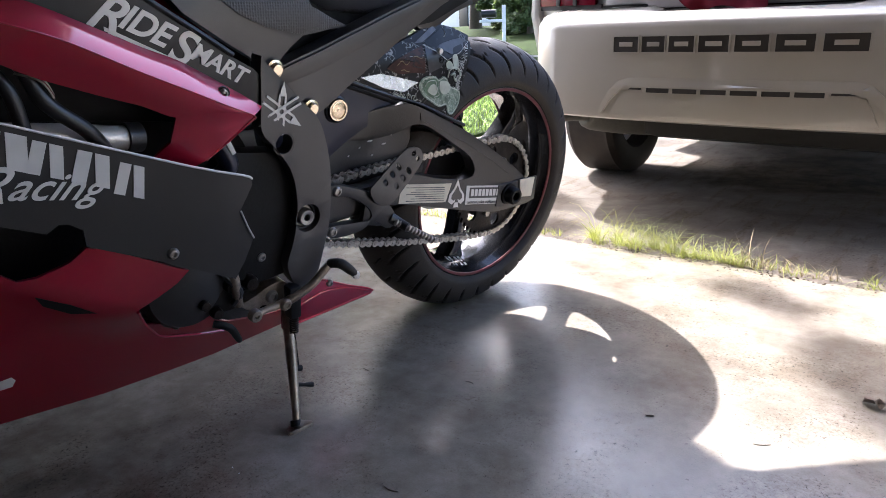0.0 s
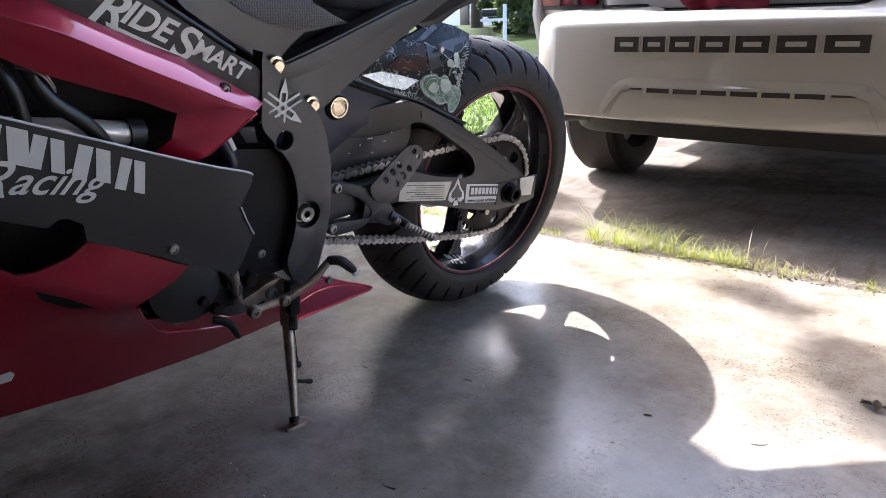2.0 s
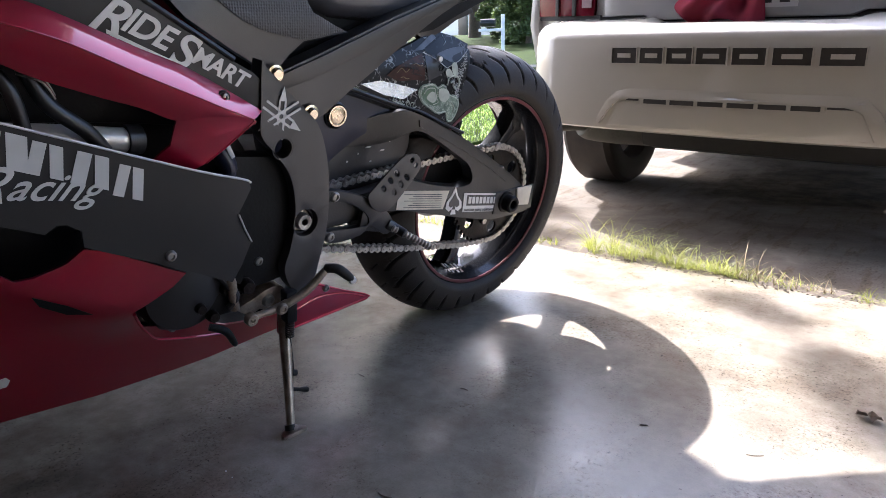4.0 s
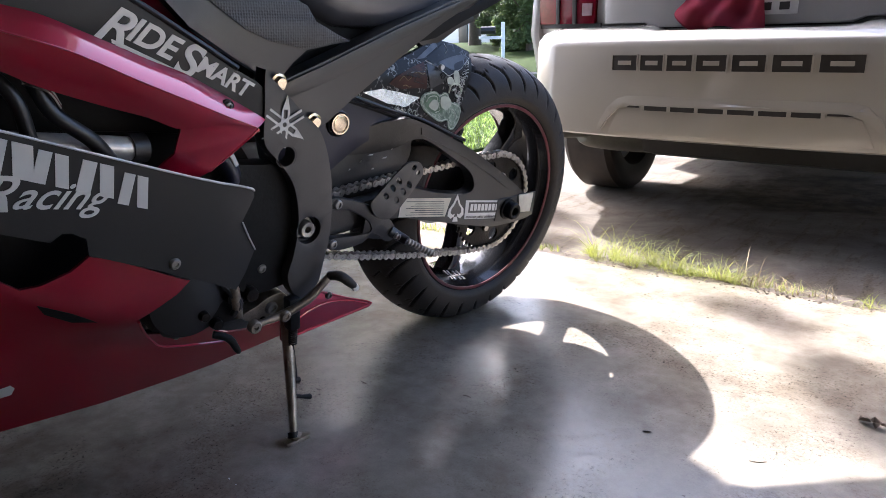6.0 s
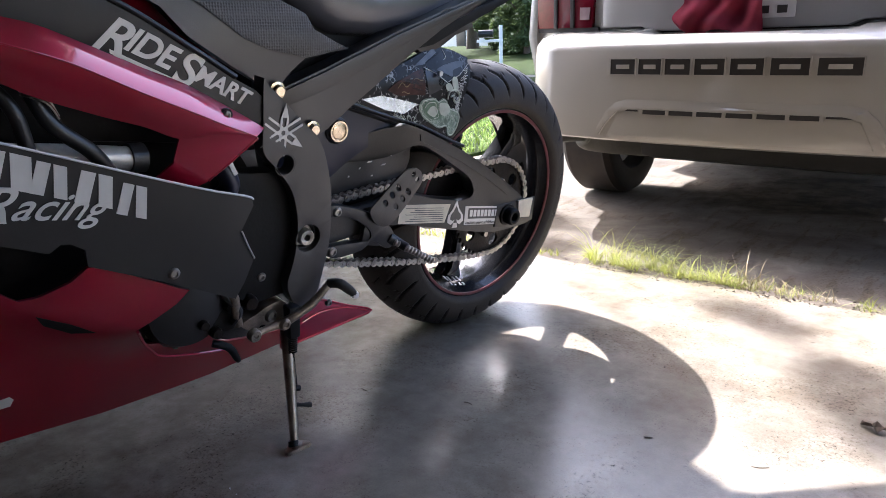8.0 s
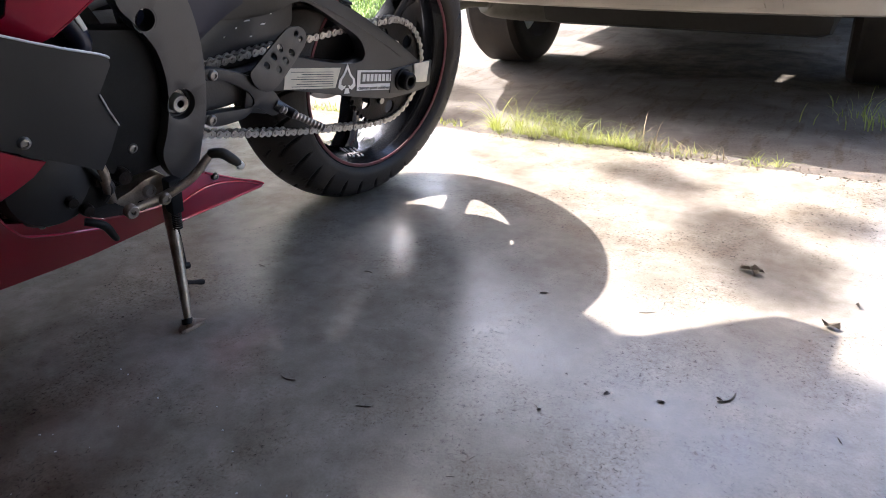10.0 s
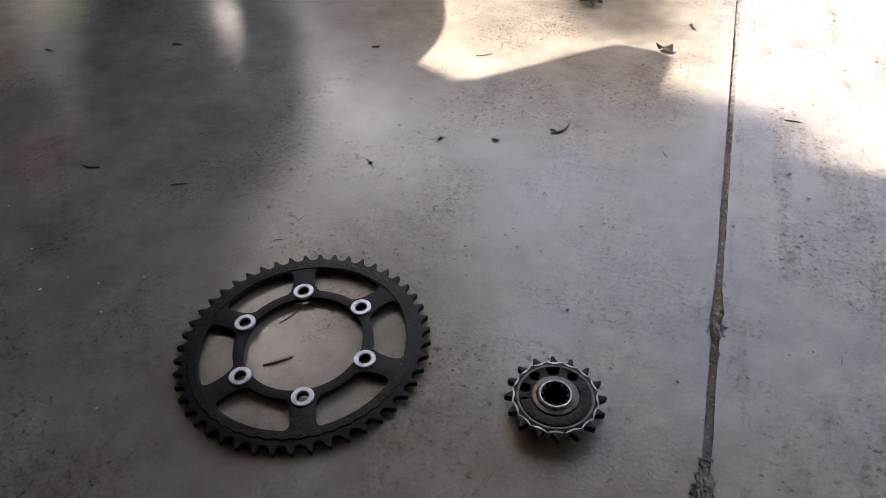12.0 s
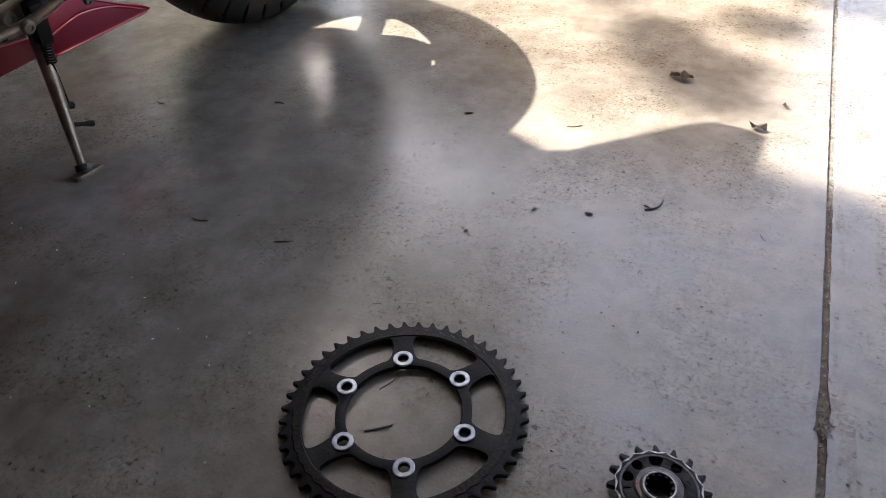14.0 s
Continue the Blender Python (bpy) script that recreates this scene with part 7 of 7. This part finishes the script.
tree((-22.3, 31.0, 0.95), 9.5, 3.2, 43, "tall green tree across the street", (), 0.14, 200)
tree((-13.0, 35.0, 1.1), 10.0, 3.4, 44, "tall green tree across the street", (), 0.14, 200)
tree((-31.0, 30.0, 0.8), 9.0, 3.0, 45, "tall green tree across the street", (), 0.14, 200)
tree((-4.0, 36.0, 1.1), 10.0, 3.6, 46, "tall green tree across the street", (), 0.14, 200)
tree((8.0, 33.0, 1.0), 9.0, 3.6, 47, "tall green tree across the street", (), 0.14, 200)
tree((20.0, 34.0, 1.0), 10.0, 4.0, 48, "tall green tree across the street", (), 0.14, 200)

house = thing("house", pose(-29.5, 44.0, 1.0, 0, 0, -18), "white sided house among trees across the street", "house")
part("wall", box((12, 8, 3.0), (0, 0, 1.5), 0.02), M["siding"], house)
roof = plate([(-6.5, 0), (0, 2.6), (6.5, 0)], -4.5, 4.5)
roof.transform(Matrix.Translation((0, 0, 3.0)))
part("roof", roof, M["shingle"], house)
for x in (-4.0, -1.2, 3.6):
    w = part("window", box((1.3, 0.08, 1.2), (x, -4.03, 1.7), 0.01), M["white"], house)
    part("pane", box((1.1, 0.04, 1.0), (x, -4.08, 1.7)), M["glass_dark"], w)
part("door", box((1.0, 0.08, 2.05), (1.2, -4.03, 1.03), 0.01), M["frame"], house)

box_m = thing("mailbox", pose(-14.9, 21.95, 0.12, 0, 0, 35), "black mailbox on a white wooden post", "mailbox")
part("post", box((0.13, 0.13, 1.45), (0.30, 0, 0.72), 0.02), M["white"], box_m, "white wooden post")
part("arm", box((0.95, 0.09, 0.10), (-0.10, 0, 0.92), 0.02), M["white"], box_m)
body = lathe([(0, -0.26), (0.14, -0.26), (0.14, 0.26), (0, 0.26)], 20)
body.transform(Matrix.Translation((-0.25, 0, 1.17)) @ Matrix.Rotation(radians(90), 4, "Z"))
part("body", body, M["plastic"], box_m, "black metal box")
part("door", box((0.02, 0.30, 0.30), (0.03, 0, 1.17), 0.008), M["plastic"], box_m)


# ---- litter on the slab ----
def litter(name, x, y, size, seed, mat, label, category, curl=0.25):
    """A dry, curled, torn leaf or flake."""
    rnd = random.Random(seed)
    n_ = 11
    bm = bmesh.new()
    c = bm.verts.new((0, 0, size * curl * 0.5))
    ring = []
    for k in range(n_):
        a = 2 * math.pi * k / n_
        r = size * rnd.uniform(0.62, 1.0)
        ring.append(bm.verts.new((r * math.cos(a), r * 0.48 * math.sin(a), rnd.uniform(0.0, size * curl * 1.6) + 0.0003)))
    for k in range(n_):
        bm.faces.new((c, ring[k], ring[(k + 1) % n_]))
    low = min(v.co.z for v in bm.verts)
    for v in bm.verts:
        v.co.z -= low
    bmesh.ops.solidify(bm, geom=bm.faces[:], thickness=size * 0.06)
    ob = part(name, bm, mat, None, label, 30, pose(x, y, 0.0006 + size * 0.06, 0, 0, rnd.uniform(0, 360)))
    return tagged(ob, "", category, "litter on the slab")


def twig(x0, y0, x1, y1, r, seed, label="thin dry twig on the slab", bend=0.15):
    rnd = random.Random(seed)
    d = Vector((x1 - x0, y1 - y0, 0))
    s = Vector((-d.y, d.x, 0)) * rnd.uniform(-bend, bend)
    bm = tube([(0, 0, r), tuple(d * 0.35 + s + Vector((0, 0, r))), tuple(d * 0.7 + s * 0.8 + Vector((0, 0, r * 1.1))), tuple(d + Vector((0, 0, r)))], [r * 0.7, r, r, r * 0.6], 7, 4)
    ob = part("twig", bm, M["bark_chip"], None, label, 40, pose(x0, y0, 0))
    return tagged(ob, "", "twig", "litter on the slab")


litter("dry_leaf", -0.092, 1.268, 0.026, 1, M["bark_chip"], "curled dry leaf on the sunlit slab", "leaf", 0.35)
litter("dry_leaf", 0.044, 1.130, 0.016, 2, M["bark_chip"], "crumpled dry leaf on the slab", "leaf", 0.4)
for k, (x, y, size) in enumerate(((-0.134, 0.828, 0.010), (-0.069, 0.850, 0.004), (0.216, 0.851, 0.006),
                                  (0.236, 0.809, 0.005), (0.253, 0.785, 0.005), (0.254, 0.931, 0.004), (0.253, 0.708, 0.004), (0.227, 0.740, 0.004), (-0.003, 0.882, 0.003), (-0.030, 0.638, 0.004), (-0.056, 0.638, 0.004), (-0.183, 0.648, 0.003), (-0.328, 0.626, 0.004))):
    litter("dirt_clod", x, y, size * 0.68, 30 + k, M["soil"], "crumb of dark dirt on the slab", "dirt", 0.10)
for k, (x, y, size) in enumerate(((-0.268, 0.828, 0.0042), (-0.270, 0.737, 0.0044), (-0.304, 0.736, 0.0030), (-0.406, 0.664, 0.0042), (-0.204, 0.812, 0.0058), (-0.080, 0.849, 0.0022), (-0.013, 0.882, 0.0022), (-0.184, 0.755, 0.0030), (-0.257, 0.673, 0.0020), (-0.411, 0.746, 0.0018), (-0.199, 0.704, 0.0014), (-0.248, 0.674, 0.0018))):
    litter("dirt_clod", x, y, size, 840 + k, M["soil"], "small dark crumb of dirt on the shaded slab", "dirt", 0.12)
litter("dry_leaf", 0.077, 1.218, 0.009, 61, M["bark_chip"], "small torn dry leaf on the sunlit slab", "leaf", 0.4)
twig(-0.070, 0.862, -0.052, 0.893, 0.0013, 7, bend=0.5)
twig(-0.064, 0.868, -0.073, 0.872, 0.0009, 13, bend=0.2)
twig(-0.2370, 0.4160, -0.2150, 0.4330, 0.0010, 8, "short dark twig inside the sprocket", 0.05)
twig(-0.2480, 0.4660, -0.2380, 0.4880, 0.0006, 9, "bent hair-thin stem inside the sprocket", 0.5)
twig(0.212, 0.973, 0.232, 0.972, 0.0008, 10)
twig(0.0715, 0.860, 0.0770, 0.849, 0.0006, 11)
twig(-0.396, 1.030, -0.384, 1.035, 0.0014, 12)
twig(-0.627, 0.632, -0.602, 0.634, 0.0010, 14)
twig(-0.720, 0.957, -0.702, 0.957, 0.0011, 15)
twig(-0.922, 0.888, -0.905, 0.886, 0.0012, 16)
twig(-0.490, 0.628, -0.470, 0.636, 0.0008, 17)
twig(-0.228, 1.043, -0.205, 1.056, 0.0006, 18)
def mud_clump(x, y, w, h, seed):
    """A crumbled lump of dried mud pressed into the joint."""
    b = bmesh.new()
    bmesh.ops.create_icosphere(b, subdivisions=4, radius=1.0)
    for v in b.verts:
        k = 1 + 0.45 * noise.noise(v.co * 2.6 + Vector((seed, 0, 0))) + 0.38 * noise.noise(v.co * 6.0 + Vector((0, seed, 0))) + 0.25 * noise.noise(v.co * 14.0)
        v.co = Vector((v.co.x * w * k, v.co.y * h * k, max(-0.002, v.co.z * w * 0.55 * k)))
    ob = part("mud_clump", b, M["mud"], None, "crumbled lump of dried mud in the joint", 20, pose(x, y, 0.0))
    return tagged(ob, "", "dirt", "litter on the slab")


mud_clump(0.1500, 0.410, 0.0070, 0.0190, 1.3)
mud_clump(0.1492, 0.580, 0.0050, 0.0110, 4.1)
for k in range(80):
    rnd = random.Random(500 + k)
    cy = 0.410 if k % 3 < 2 else 0.582
    litter("mud_flake", 0.150 + rnd.gauss(-0.001, 0.0042), cy + rnd.gauss(0, 0.013), rnd.uniform(0.0014, 0.0036), 520 + k, M["mud"], "flake of dried mud in the joint", "dirt", 0.30)
for k in range(120):
    rnd = random.Random(600 + k)
    y = rnd.uniform(0.3, 1.85)
    litter("pebble", 0.1548 - 0.0088 * y + rnd.uniform(-0.0025, 0.0025), y, rnd.uniform(0.0009, 0.0024), 620 + k, M["paper"], "grain of sand in the joint", "pebble", 0.9)
rnd = random.Random(77)
for k in range(110):
    x, y = rnd.uniform(-1.25, 0.45), rnd.uniform(0.25, 1.80)
    if k < 60:
        x, y = rnd.gauss(0.0, 0.22), rnd.gauss(0.66, 0.22)
    if math.hypot(x + 0.21, y - 0.447) < 0.13 or math.hypot(x - 0.025, y - 0.464) < 0.055:
        continue
    if k % 5 == 0:
        a = rnd.uniform(0, 6.28)
        twig(x, y, x + 0.010 * math.cos(a), y + 0.010 * math.sin(a), 0.0004, 200 + k, bend=0.04)
    else:
        litter("speck", x, y, rnd.uniform(0.0008, 0.0024), 100 + k, M["soil"], "tiny dark speck of dirt on the slab", "dirt", 0.15)
for k in range(26):
    x = rnd.uniform(-0.85, -0.22)
    litter("dry_leaf", x, EDGE_Y - rnd.uniform(0.0, 0.03), rnd.uniform(0.003, 0.008), 300 + k, M["bark_chip"], "torn dry leaf by the grass edge", "leaf", 0.5)
rnd = random.Random(91)
for k in range(24):
    litter("grit", rnd.uniform(-0.95, -0.35), rnd.uniform(0.15, 0.55), rnd.uniform(0.0010, 0.0022), 700 + k, M["white"], "tiny pale chip of grit on the slab", "grit", 0.8)


def grit_field(name, count, seed, area, size, mat, label):
    """Crumbs too small to pick apart, strewn over the slab."""
    rnd = random.Random(seed)
    vs, fs = [], []
    for _ in range(count):
        x, y = area(rnd)
        r, a, n_ = size(rnd), rnd.uniform(0, 6.283), rnd.choice((4, 5))
        i = len(vs)
        vs += [(x + r * rnd.uniform(0.5, 1.0) * math.cos(a + 6.283 * k / n_), y + 0.7 * r * rnd.uniform(0.5, 1.0) * math.sin(a + 6.283 * k / n_), 0.0003) for k in range(n_)]
        vs.append((x + rnd.uniform(-0.3, 0.3) * r, y + rnd.uniform(-0.3, 0.3) * r, 0.0004 + r * rnd.uniform(0.25, 0.6)))
        fs += [(i + k, i + (k + 1) % n_, i + n_) for k in range(n_)]
    me = bpy.data.meshes.new(name)
    me.from_pydata(vs, [], fs)
    me.materials.append(mat)
    return tagged(new(name, me), label, "grit", "", "stuff")


def clear(rnd):
    """A place on the slab clear of the two sprockets."""
    while True:
        x, y = (rnd.gauss(0.02, 0.24), rnd.gauss(0.72, 0.24)) if rnd.random() < 0.75 else (rnd.uniform(-1.1, 0.5), rnd.uniform(0.2, 1.8))
        if y < EDGE_Y - 0.04 and math.hypot(x + 0.21, y - 0.447) > 0.125 and math.hypot(x - 0.026, y - 0.45) > 0.05:
            return x, y


grit_field("dark_grit", 620, 41, clear, lambda r: 0.0005 + 0.0020 * r.random() ** 3, M["crack"], "fine dark crumbs scattered over the concrete")
grit_field("pale_grit", 260, 42, clear, lambda r: 0.0005 + 0.0013 * r.random() ** 3, M["mud"], "fine pale sand grains scattered over the concrete")
grit_field("edge_debris", 700, 43, lambda r: (r.uniform(-1.05, 0.15), EDGE_Y + r.gauss(0.005, 0.022)), lambda r: 0.0012 + 0.0055 * r.random() ** 3, M["soil"], "soil crumbs along the slab edge")
